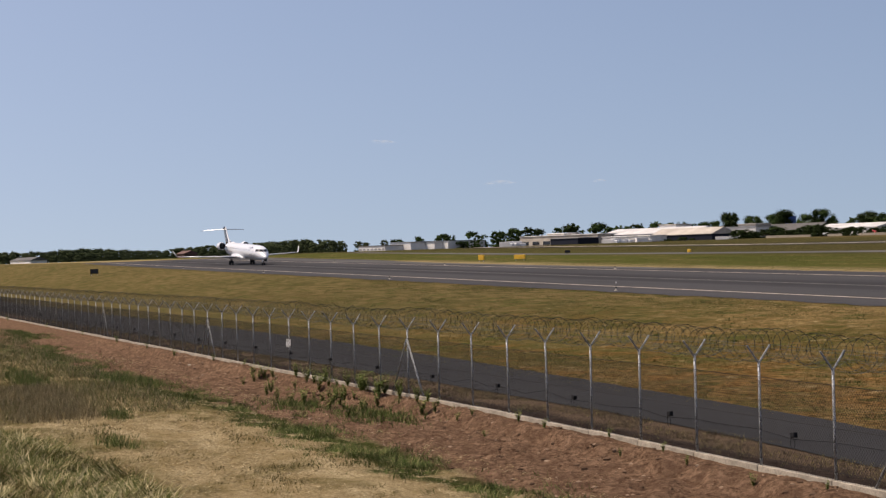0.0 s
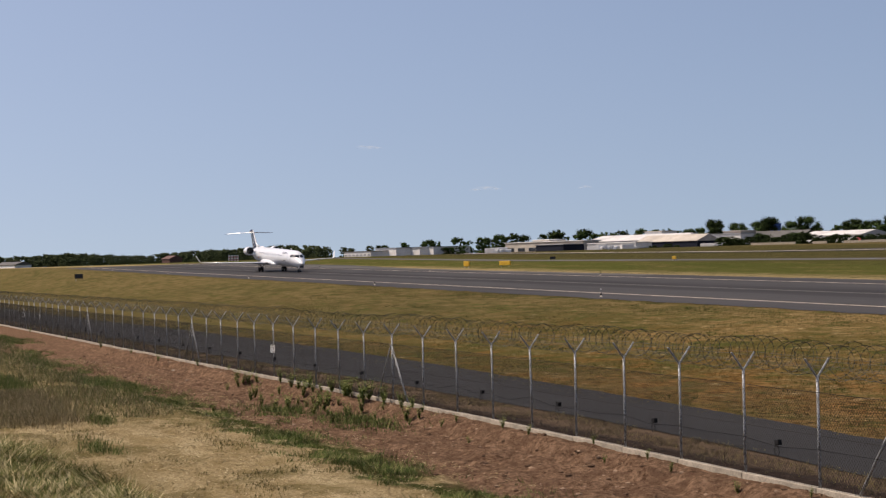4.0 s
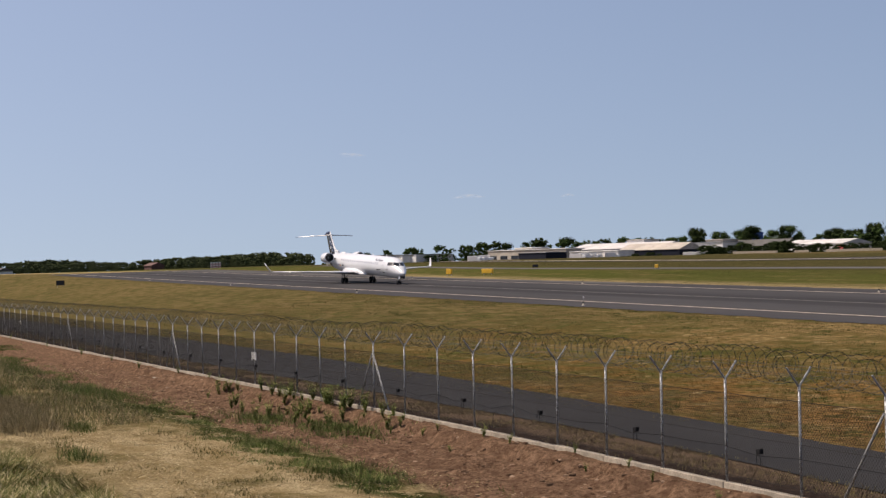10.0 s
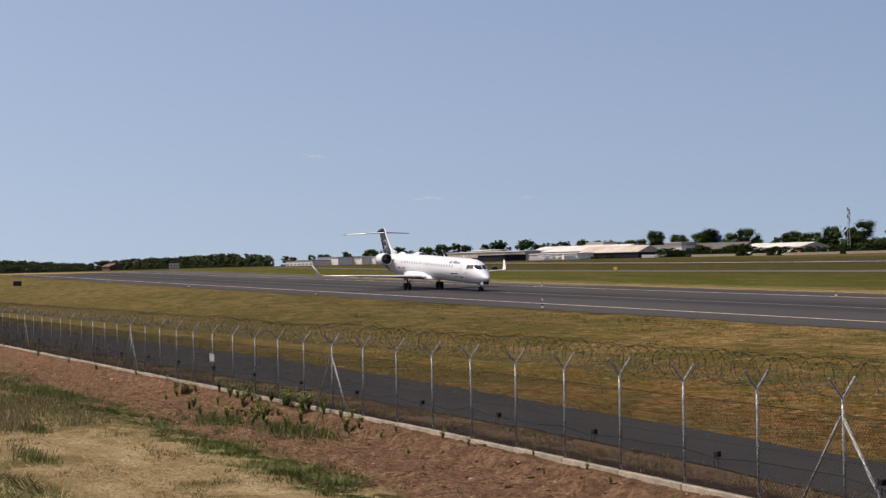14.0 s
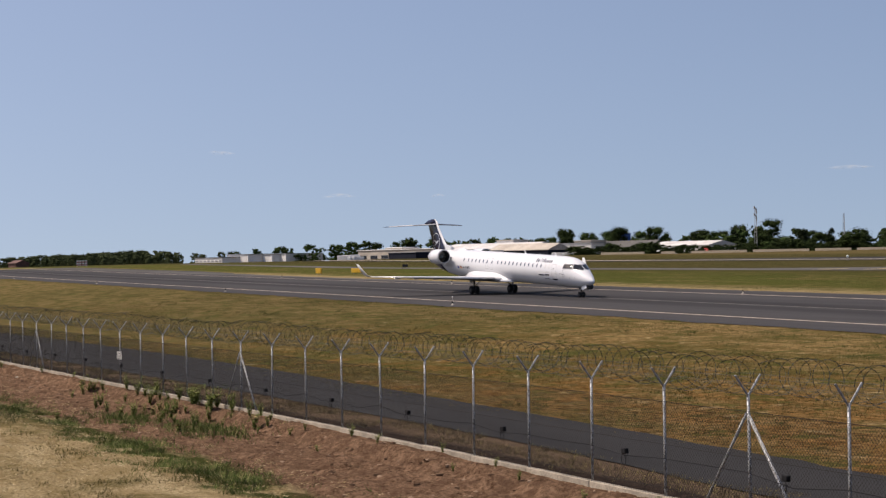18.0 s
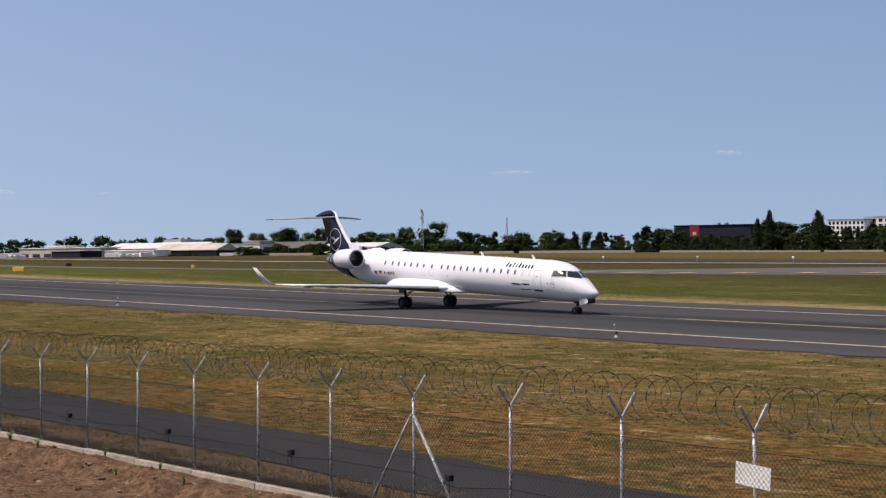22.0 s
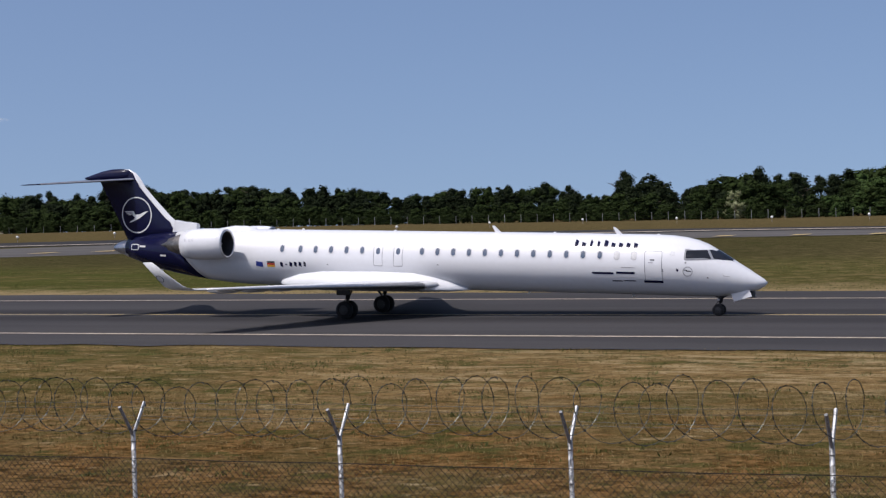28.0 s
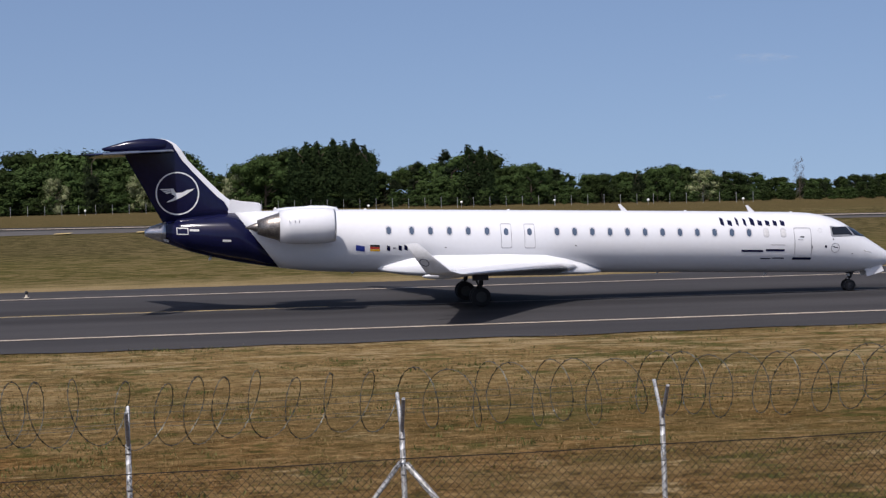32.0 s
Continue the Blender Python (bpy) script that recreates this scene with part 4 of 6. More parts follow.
def build_side(jet, s):
    """Cabin windows, doors, cockpit glazing and markings of one side."""
    line = lambda x: 3.175 - 0.0325 * (x - 0.45)
    xs = [-3.64, -2.65, -1.84, -1.02, -0.20, 0.62] + [3.69 + 0.785 * k for k in range(14)]
    for k, x in enumerate(xs):
        bm = bmnew()
        outline_frame(bm, rounded(x, line(x), 0.27, 0.41, 0.11), s, 0.05, 0.006)
        w = part("window_frame", bm, M_RIM, jet)
        bm = bmnew()
        hull_patch(bm, rounded(x, line(x), 0.20, 0.34, 0.085), s, 0.009)
        part("window_pane", bm, M_SHADE if k > 17 else M_GLASS, w)
    for x in (1.45, 2.48):
        bm = bmnew()
        outline_frame(bm, rounded(x, line(x) - 0.20, 0.47, 1.06, 0.07), s, 0.028, 0.007)
        d = part("emergency_exit", bm, M_LINE, jet, "overwing emergency exit outlined on the skin")
        bm = bmnew()
        hull_patch(bm, rounded(x, line(x) - 0.02, 0.20, 0.32, 0.085), s, 0.009)
        part("window_pane", bm, M_GLASS, d)
    bm = bmnew()
    outline_frame(bm, rounded(14.78, 2.24, 0.80, 1.42, 0.09), s, 0.034, 0.007)
    d = part("passenger_door", bm, M_LINE, jet, "closed passenger door with a dark sill")
    bm = bmnew()
    hull_patch(bm, rounded(14.75, 1.575, 0.88, 0.11, 0.03), s, 0.012, 5, 5)
    part("door_sill", bm, M_NAVY, d)
    bm = bmnew()
    hull_patch(bm, rounded(14.74, 2.54, 0.20, 0.06, 0.025), s, 0.008)
    part("door_handle", bm, M_DARK, d)
    bm = bmnew()
    hull_patch(bm, rounded(14.66, 2.42, 0.24, 0.025, 0.01), s, 0.008)
    part("door_stencil", bm, M_LINE, d)
    bm = bmnew()
    hull_patch(bm, rounded(15.20, 2.08, 0.06, 0.16, 0.02), s, 0.010)
    part("door_hinge", bm, M_LINE, d)
    # cockpit glazing: one surround, a side pane and a wrapped front pane
    top = lambda x, gap: hull(x)[0] - gap
    frame_pts = [(16.15, 2.99), (16.13, 2.50), (17.3, 2.47), (18.17, 2.375), (17.9, top(17.9, 0.02)), (17.5, top(17.5, 0.02)), (17.25, 2.98)]
    bm = bmnew()
    hull_patch(bm, frame_pts, s, 0.006, 10, 14)
    f = part("cockpit_surround", bm, M_LINE, jet, "grey cockpit window surround", True)
    for pts in ([(16.21, 2.93), (16.21, 2.56), (17.27, 2.545), (17.04, 2.93)],
                [(17.13, 2.93), (17.38, 2.53), (18.10, 2.41), (17.86, top(17.86, 0.045)), (17.5, top(17.5, 0.05)), (17.33, 2.92)]):
        bm = bmnew()
        hull_patch(bm, pts, s, 0.016, 8, 12)
        if pts[0][0] > 17:
            # the pane goes on over the brow to the centre post
            rows = []
            for x in np.linspace(17.40, 18.08, 8):
                t, b, w = hull(x)
                q = ((t - 0.06) - (t + b) / 2) / ((t - b) / 2)
                edge_y = w * math.sqrt(1 - q * q)
                rows.append([bm.verts.new((x, s * y, (t + b) / 2 + (t - b) / 2 * math.sqrt(1 - (y / w) ** 2) + 0.016)) for y in np.linspace(0.035, edge_y + 0.02, 5)])
            for a, b in zip(rows, rows[1:]):
                for k in range(4):
                    quad = (a[k], b[k], b[k + 1], a[k + 1])
                    bm.faces.new(quad if s > 0 else quad[::-1])
        part("cockpit_pane", bm, M_SCREEN, f, "dark cockpit pane", True)
    # markings: plain bars for the lettering, with flags and a ring
    def bar(cx, cz, w, h, m, name="marking"):
        bm = bmnew()
        k = max(2, int(w / 0.25) + 1)
        top = [(cx - w / 2 + w * j / (k - 1), cz + h / 2 - 0.03 * (-w / 2 + w * j / (k - 1))) for j in range(k)]
        bot = [(x, z - h) for x, z in top]
        hull_patch(bm, bot + top[::-1], s, 0.007)
        return part(name, bm, m, jet)
    # nine plain bars of unequal height stand for the airline's name
    for k, (w, h) in enumerate(((0.16, 0.38), (0.19, 0.27), (0.12, 0.38), (0.12, 0.34), (0.19, 0.38), (0.19, 0.27), (0.19, 0.27), (0.18, 0.27), (0.19, 0.27))):
        x = 11.17 + 0.345 * k
        bar(x, 3.07 - 0.03 * (x - 12.5) + h / 2, w, h, M_NAVY)
    for x, w in ((12.45, 1.0), (13.50, 0.86)):
        bar(x, 1.985, w, 0.10, M_NAVY)
    for x, w in ((13.08, 0.48), (13.66, 0.55)):
        bar(x, 1.625, w, 0.05, M_NAVY)
    bar(13.62, 2.22, 0.64, 0.022, M_LINE)
    for k, w in enumerate((0.2, 0.16, 0.2, 0.2, 0.2, 0.16)):
        bar(-3.67 + 0.25 * k, 2.55, w * 0.72, 0.06 if k == 1 else 0.25, M_NAVY)
    bar(-4.88, 2.58, 0.38, 0.28, M_EUBLUE, "flag")
    for k, m in enumerate((M_DARK, M_RED, M_GOLD)):
        bar(-4.25, 2.67 - 0.093 * k, 0.42, 0.093, m, "flag_stripe")
    bm = bmnew()
    outline_frame(bm, [(16.30 + 0.215 * math.cos(a), 2.01 + 0.215 * math.sin(a)) for a in (2 * math.pi * k / 20 for k in range(20))], s, 0.03, 0.007)
    part("emblem", bm, M_LINE, jet)
    bar(16.34, 2.03, 0.2, 0.04, M_NAVY)
    bar(16.22, 2.07, 0.12, 0.035, M_NAVY)
    bar(15.85, 2.08, 0.10, 0.13, M_NAVY)
    bar(16.22, 2.40, 0.07, 0.06, M_DARK, "static_port")
    bm = bmnew()
    outline_frame(bm, [(15.62 + (0.13 if k % 2 else 0.08) * math.cos(2 * math.pi * k / 10), 2.80 + (0.13 if k % 2 else 0.08) * math.sin(2 * math.pi * k / 10)) for k in range(10)], s, 0.02, 0.007)
    part("star_mark", bm, M_RIM, jet)
    bm = tube(bmnew(), [(17.78, s * hull_y(17.78, 1.86), 1.86), (17.85, s * (hull_y(17.85, 1.80) + 0.10), 1.80), (18.10, s * (hull_y(18.0, 1.76) + 0.10), 1.76)], 0.018, 6)
    part("pitot_probe", bm, M_GREYPANEL, jet)
    for x, z in ((17.15, 1.72), (4.5, 2.44), (-1.2, 2.52)):
        bar(x, z, 0.07, 0.05, M_DARK, "vent")
    # blue tail: service panel and stencils
    for x, z, w, h in ((-12.35, 3.62, 0.5, 0.04), (-12.35, 3.36, 0.5, 0.04), (-12.58, 3.49, 0.04, 0.28), (-12.12, 3.49, 0.04, 0.28), (-11.85, 3.52, 0.4, 0.1), (-10.5, 3.05, 0.36, 0.1), (-13.05, 3.1, 0.2, 0.14)):
        bar(x, z, w, h, M_SHADE, "stencil")


def build_tail(jet):
    zs = (3.75, 4.4, 4.7, 4.9, 5.1, 5.5, 6.0, 6.5, 6.75, 6.95, 7.1, 7.21, 7.3, 7.38, 7.44)
    le = lambda z: lerp(z, (3.75, 4.7, 4.9, 5.1, 5.8, 6.54, 6.87, 7.21, 7.38, 7.44), (-9.7, -10.22, -10.5, -10.71, -11.40, -12.08, -12.25, -12.55, -12.88, -13.25))
    te = lambda z: lerp(z, (3.75, 6.53, 6.95, 7.1, 7.44), (-13.12, -14.58, -14.75, -14.3, -13.7))
    for name, f0, f1, m, lab in (("fin_leading_edge", 0.0, 0.10, M_WHITE, "white front edge of the fin"), ("fin", 0.10, 1.0, M_NAVY, "dark blue swept fin")):
        rings = []
        for z in zs:
            up = foil(le(z), te(z), 0.055 * (le(z) - te(z)), 8, f0, f1)
            rings.append([Vector((x, h, z)) for x, h in up] + [Vector((x, -h, z)) for x, h in up[::-1]])
        fin = part(name, loft(bmnew(), rings), m, jet, lab, True)
    for s in (-1, 1):
        # ring and a plain winged stroke as the tail emblem
        bm = bmnew()
        cx, cz = -12.52, 5.09
        def at(x, z, lift=0.012):
            c = (le(z) - x) / (le(z) - te(z))
            t = 0.055 * (le(z) - te(z))
            h = t * (2.97 * math.sqrt(c) - 1.26 * c - 3.516 * c * c + 2.843 * c ** 3 - 1.036 * c ** 4)
            return (x, s * (max(h, 0.02) + lift), z)
        k = 40
        o = [bm.verts.new(at(cx + 0.92 * math.cos(2 * math.pi * i / k), cz + 0.92 * math.sin(2 * math.pi * i / k))) for i in range(k)]
        q = [bm.verts.new(at(cx + 0.865 * math.cos(2 * math.pi * i / k), cz + 0.865 * math.sin(2 * math.pi * i / k))) for i in range(k)]
        for i in range(k):
            f = (o[i], o[(i + 1) % k], q[(i + 1) % k], q[i])
            bm.faces.new(f if s < 0 else f[::-1])
        part("emblem_ring", bm, M_WHITE, fin, "white ring emblem on the fin")
        bm = bmnew()
        for poly in (((-0.28, 0.22), (-0.16, 0.20), (-0.06, 0.02), (0.22, 0.04), (0.42, 0.14), (0.74, 0.19), (0.58, 0.09), (0.36, -0.06), (0.14, -0.18), (-0.2, -0.32), (-0.46, -0.38), (-0.42, -0.32), (-0.18, -0.22), (-0.10, -0.10), (-0.24, -0.03)),
                     ((-0.74, 0.20), (-0.30, 0.21), (-0.28, 0.17), (-0.66, 0.15)), ((-0.64, 0.12), (-0.28, 0.15), (-0.27, 0.11), (-0.57, 0.07)), ((-0.54, 0.04), (-0.27, 0.09), (-0.25, 0.05), (-0.46, -0.01))):
            vs = [bm.verts.new(at(cx + x, cz + z, 0.014)) for x, z in poly]
            bm.faces.new(vs if s > 0 else vs[::-1])
        bmesh.ops.triangulate(bm, faces=bm.faces[:])
        part("emblem_stroke", bm, M_WHITE, fin)
        rings = []
        for l, t, y, z in ((-12.6, -15.2, 0.1, 6.90), (-13.95, -15.78, 2.2, 6.83), (-15.35, -16.43, 4.2, 6.74), (-15.62, -16.5, 4.4, 6.73)):
            rings.append(wing_ring(l, t, s * y, z, 0.08))
        st = part("tailplane", loft(bmnew(), rings), M_NAVY, jet, "dark blue swept tailplane", True)
        bm = bmnew()
        for (a, y, z), (b, y2, z2) in (((-12.6, 0.1, 6.90), (-13.95, 2.2, 6.83)), ((-13.95, 2.2, 6.83), (-15.35, 4.2, 6.74))):
            loft(bm, [[Vector((a + 0.02, s * y, z)), Vector((a - 0.08, s * y, z + 0.075)), Vector((a - 0.08, s * y, z - 0.05))], [Vector((b + 0.02, s * y2, z2)), Vector((b - 0.06, s * y2, z2 + 0.05)), Vector((b - 0.06, s * y2, z2 - 0.035))]])
        part("leading_edge", bm, M_ALU, st, "polished metal edge")
    bm = bmnew()
    loft(bm, [[Vector((x, w * math.cos(a), z + h * math.sin(a))) for a in (2 * math.pi * k / 16 for k in range(16))]
              for x, z, w, h in ((-12.75, 7.12, 0.03, 0.12), (-13.0, 7.14, 0.13, 0.26), (-13.46, 7.13, 0.20, 0.325), (-13.96, 7.12, 0.22, 0.33), (-14.57, 7.10, 0.19, 0.26), (-15.24, 7.04, 0.11, 0.14), (-15.62, 7.03, 0.03, 0.045))])
    part("fin_cap", bm, M_NAVY, jet, "rounded dark blue cap of the fin", True)
    # dorsal fairing
    bm = slab(bmnew(), [(-8.98, 4.15), (-8.98, 4.58), (-9.2, 4.63), (-9.85, 4.70), (-10.3, 4.80), (-10.5, 4.15)], "y", -0.16, 0.16)
    bmesh.ops.bevel(bm, geom=bm.edges[:], offset=0.05, segments=2, affect="EDGES")
    part("dorsal_fairing", bm, M_WHITE, jet)


WHEELS = []


def build_wheel(jet, x, y, r, w, holes):
    wheel = new("wheel")
    wheel.parent = jet
    wheel.empty_display_size = 0.1
    bm = spin(bmnew(), [(-w / 2, r * 0.55), (-w / 2, r * 0.86), (-w * 0.36, r * 0.97), (0, r), (w * 0.36, r * 0.97), (w / 2, r * 0.86), (w / 2, r * 0.55)], 28, "y")
    part("tyre", bm, M_TYRE, wheel, "", True)
    bm = spin(bmnew(), [(-w * 0.42, 0.02), (-w * 0.42, r * 0.3), (-w * 0.3, r * 0.42), (-w * 0.38, r * 0.56), (w * 0.38, r * 0.56), (w * 0.3, r * 0.42), (w * 0.42, r * 0.3), (w * 0.42, 0.02)], 24, "y")
    for k in range(holes):
        a = 2 * math.pi * k / holes
        spin(bm, [(-w * 0.45, r * 0.05), (-w * 0.3, r * 0.05)], 6, "y", (r * 0.36 * math.cos(a), 0, r * 0.36 * math.sin(a)), True)
    part("rim", bm, M_RIMW, wheel, "grey metal rim", True)
    wheel.matrix_basis = pose(x, y, r)
    WHEELS.append((wheel, x, y, r, holes))


def build_gear(jet):
    for s in (-1, 1):
        for d in (-0.26, 0.26):
            build_wheel(jet, 0.12, s * 2.06 + d, 0.42, 0.27, 6)
        bm = tube(bmnew(), [(0.12, s * 2.06 - 0.3, 0.43), (0.12, s * 2.06 + 0.3, 0.43)], 0.05, 10)
        tube(bm, [(0.12, s * 2.06, 0.43), (0.17, s * 2.06, 0.95)], 0.065, 10)
        tube(bm, [(0.17, s * 2.06, 0.9), (0.20, s * 2.1, 1.6)], 0.10, 10)
        tube(bm, [(0.10, s * 2.02, 0.75), (0.02, s * 1.1, 1.45)], 0.045, 8)
        tube(bm, [(0.00, s * 2.06, 0.5), (-0.08, s * 2.06, 0.75), (0.07, s * 2.06, 0.95)], 0.03, 6)
        part("main_gear_leg", bm, M_RIMW, jet, "grey metal main landing gear leg", True)
        bm = box(bmnew(), -0.25, 0.45, s * 2.36 - 0.02, s * 2.36 + 0.02, 1.12, 1.62, 0.01)
        part("gear_door", bm, M_RIMW, jet)
        build_wheel(jet, 17.36, s * 0.20, 0.26, 0.17, 5)
    bm = tube(bmnew(), [(17.36, -0.24, 0.235), (17.36, 0.24, 0.235)], 0.035, 8)
    tube(bm, [(17.36, 0, 0.235), (17.42, 0, 0.62)], 0.045, 8)
    tube(bm, [(17.42, 0, 0.58), (17.5, 0, 1.05)], 0.095, 10)
    tube(bm, [(17.44, -0.3, 0.80), (17.44, 0.3, 0.80)], 0.05, 8)
    tube(bm, [(17.40, 0.0, 0.70), (17.85, 0.12, 0.98)], 0.04, 6)
    tube(bm, [(17.46, 0, 0.75), (17.02, 0, 0.95)], 0.035, 6)
    tube(bm, [(17.28, 0, 0.33), (17.2, 0, 0.5), (17.38, 0, 0.66)], 0.025, 6)
    part("nose_gear_leg", bm, M_RIMW, jet, "slim grey nose gear leg", True)
    bm = box(bmnew(), 17.3, 17.42, -0.09, 0.09, 0.66, 0.78, 0.02)
    part("taxi_light", bm, M_ALU, jet)
    for s in (-1, 1):
        bm = slab(bmnew(), [(18.0, 0.98), (18.12, 0.64), (18.92, 0.86), (18.80, 1.16)], "y", s * 0.36 - 0.015, s * 0.36 + 0.015)
        part("nose_gear_door", bm, M_WHITE, jet, "open white nose gear door")
    # dark box added between the doors for the shade on their inner sides
    bm = box(bmnew(), 18.25, 18.93, -0.3, 0.3, 0.78, 1.10, 0.05)
    part("nose_door_shade", bm, M_DARK, jet)


# ---- trees ----
M_BARK = paint("bark", (0.10, 0.075, 0.05), 0.9, 0, 0.2, 2)
LEAF = {
    "broad": foliage("broad_leaves", (0.010, 0.018, 0.006), (0.027, 0.042, 0.012), (0.022, 0.033, 0.009)),
    "light": foliage("light_leaves", (0.020, 0.036, 0.010), (0.050, 0.078, 0.024), (0.034, 0.056, 0.016)),
    "pine": foliage("pine_needles", (0.007, 0.012, 0.006), (0.019, 0.027, 0.011), (0.013, 0.019, 0.008)),
    "poplar": foliage("poplar_leaves", (0.007, 0.015, 0.006), (0.022, 0.036, 0.012), (0.016, 0.026, 0.009)),
    "blossom": foliage("blossoming_leaves", (0.045, 0.065, 0.02), (0.34, 0.34, 0.20), (0.10, 0.13, 0.05)),
    # haze over the distant woods is put into this paler leaf colour
    "far": foliage("hazed_far_leaves", (0.034, 0.046, 0.020), (0.075, 0.092, 0.040), (0.052, 0.066, 0.030)),
    "bare": foliage("sparse_twigs", (0.06, 0.05, 0.045), (0.13, 0.11, 0.095), (0.09, 0.08, 0.07)),
}


def core_ball():
    bm = bmnew()
    bmesh.ops.create_icosphere(bm, subdivisions=1, radius=1.0)
    bm.verts.ensure_lookup_table()
    r = [v.co.copy() for v in bm.verts], [tuple(v.index for v in q.verts) for q in bm.faces]
    bm.free()
    return r


CORE = core_ball()


def crown_mesh(kind, seed, count, leaf, core=True):
    """A crown of many small leaf clumps, for a tree of unit height."""
    rng = random.Random(seed)
    blobs = []
    if kind == "poplar":
        for k in range(11):
            z = 0.10 + 0.85 * k / 10
            blobs.append((rng.uniform(-0.03, 0.03), rng.uniform(-0.03, 0.03), z, 0.11 * (1.05 - 0.72 * abs(2 * (k / 10) - 0.75)) + 0.02, 0.11))
    elif kind == "pine":
        for k in range(26):
            z = rng.uniform(0.12, 0.96)
            a, d = rng.uniform(0, 6.3), rng.uniform(0, 0.22) * (1.25 - z)
            blobs.append((d * math.cos(a), d * math.sin(a), z, rng.uniform(0.09, 0.17) * (1.35 - 0.8 * z), rng.uniform(0.05, 0.10)))
    else:
        for k in range(34):
            z = rng.uniform(0.08, 0.92)
            wide = 0.36 * math.sqrt(max(0.08, 1 - ((z - 0.42) / 0.56) ** 2))
            a, d = rng.uniform(0, 6.3), wide * math.sqrt(rng.random())
            r = rng.uniform(0.07, 0.15)
            blobs.append((d * math.cos(a), d * math.sin(a), min(z, 1 - r * 0.8), r, r * rng.uniform(0.7, 1.0)))
    v, f = [], []
    # the shaded inside of the crown
    for x, y, z, r, h in blobs if core else ():
        i = len(v)
        o = Vector((rng.uniform(0, 40), rng.uniform(0, 40), rng.uniform(0, 40)))
        for p in CORE[0]:
            k = 0.60 + 0.34 * noise.noise(p * 2.2 + o)
            v.append((x + p.x * r * k, y + p.y * r * k, z + p.z * h * k))
        f += [(a + i, b + i, c + i) for a, b, c in CORE[1]]
    for k in range(count):
        x, y, z, r, h = blobs[rng.randrange(len(blobs))]
        d = Vector((rng.gauss(0, 1), rng.gauss(0, 1), rng.gauss(0.15, 1))).normalized()
        q = rng.uniform(0.55, 1.30)
        p = Vector((x + d.x * r * q, y + d.y * r * q, z + d.z * h * q))
        n = (d + Vector((rng.gauss(0, 0.45), rng.gauss(0, 0.45), rng.gauss(0.2, 0.4)))).normalized()
        u = Matrix.Rotation(rng.uniform(0, 6.3), 3, n) @ n.orthogonal().normalized()
        w = n.cross(u)
        s = leaf * rng.uniform(0.6, 1.5)
        i = len(v)
        v += [p - u * s - w * s * 0.7, p + u * s - w * s * 0.5, p + u * s * 0.1 + w * s]
        f.append((i, i + 1, i + 2))
    me = bpy.data.meshes.new("crown")
    me.from_pydata([tuple(a) for a in v], [], f)
    me.materials.append(LEAF[kind])
    return me


def trunk_mesh(kind, seed):
    rng = random.Random(seed + 50)
    bm = bmnew()
    top = 0.9 if kind in ("pine", "poplar") else 0.62
    tube(bm, [(0, 0, -0.03), (0.008, 0.004, top * 0.4), (-0.006, 0.006, top * 0.75), (0.004, 0, top)], [0.026, 0.02, 0.013, 0.004], 7)
    for k in range(7):
        z = rng.uniform(0.22, top * 0.9)
        a, d = rng.uniform(0, 6.3), rng.uniform(0.12, 0.26) * (0.4 if kind == "poplar" else 1)
        tube(bm, [(0, 0, z), (d * 0.5 * math.cos(a), d * 0.5 * math.sin(a), z + 0.08), (d * math.cos(a), d * math.sin(a), z + 0.14)], [0.010, 0.007, 0.002], 5)
    return finish(bm, "trunk", M_BARK, True)


TREE_NAMES = {"broad": ("tree", "dark green broadleaved tree", "tree"), "light": ("tree", "fresh green broadleaved tree", "tree"),
              "pine": ("pine_tree", "dark pine with an open ragged crown", "pine tree"), "poplar": ("poplar", "tall narrow dark poplar", "poplar"),
              "blossom": ("flowering_tree", "tree covered in whitish blossom", "tree"), "bare": ("tree", "sparse half-bare tree", "tree")}
TREES = {}


def tree_models():
    for kind, n, count, leaf in (("broad", 5, 5200, 0.0145), ("light", 4, 5200, 0.0145), ("pine", 5, 4600, 0.0140), ("poplar", 3, 3600, 0.012), ("blossom", 3, 4200, 0.014), ("bare", 2, 1100, 0.011)):
        TREES[kind] = [(crown_mesh(kind, 17 * s + len(kind), count, leaf, kind != "bare"), trunk_mesh(kind, s)) for s in range(n)]


def tree(kind, x, y, height, rng, wide=1.0, base=None):
    name, label, cat = TREE_NAMES[kind]
    crown, trunk = TREES[kind][rng.randrange(len(TREES[kind]))]
    z = gz(x, y) if base is None else base
    t = thing(name, label + " at the airfield's edge", cat, "trees round the airfield")
    t.matrix_basis = Matrix.LocRotScale((x, y, z - 0.02 * height), Euler((0, 0, rng.uniform(0, 6.3))), None)
    s = Matrix.Diagonal((height * wide, height * wide, height, 1))
    part("trunk", trunk, None, t, at=s)
    part("crown", crown, None, t, at=s)
    return t


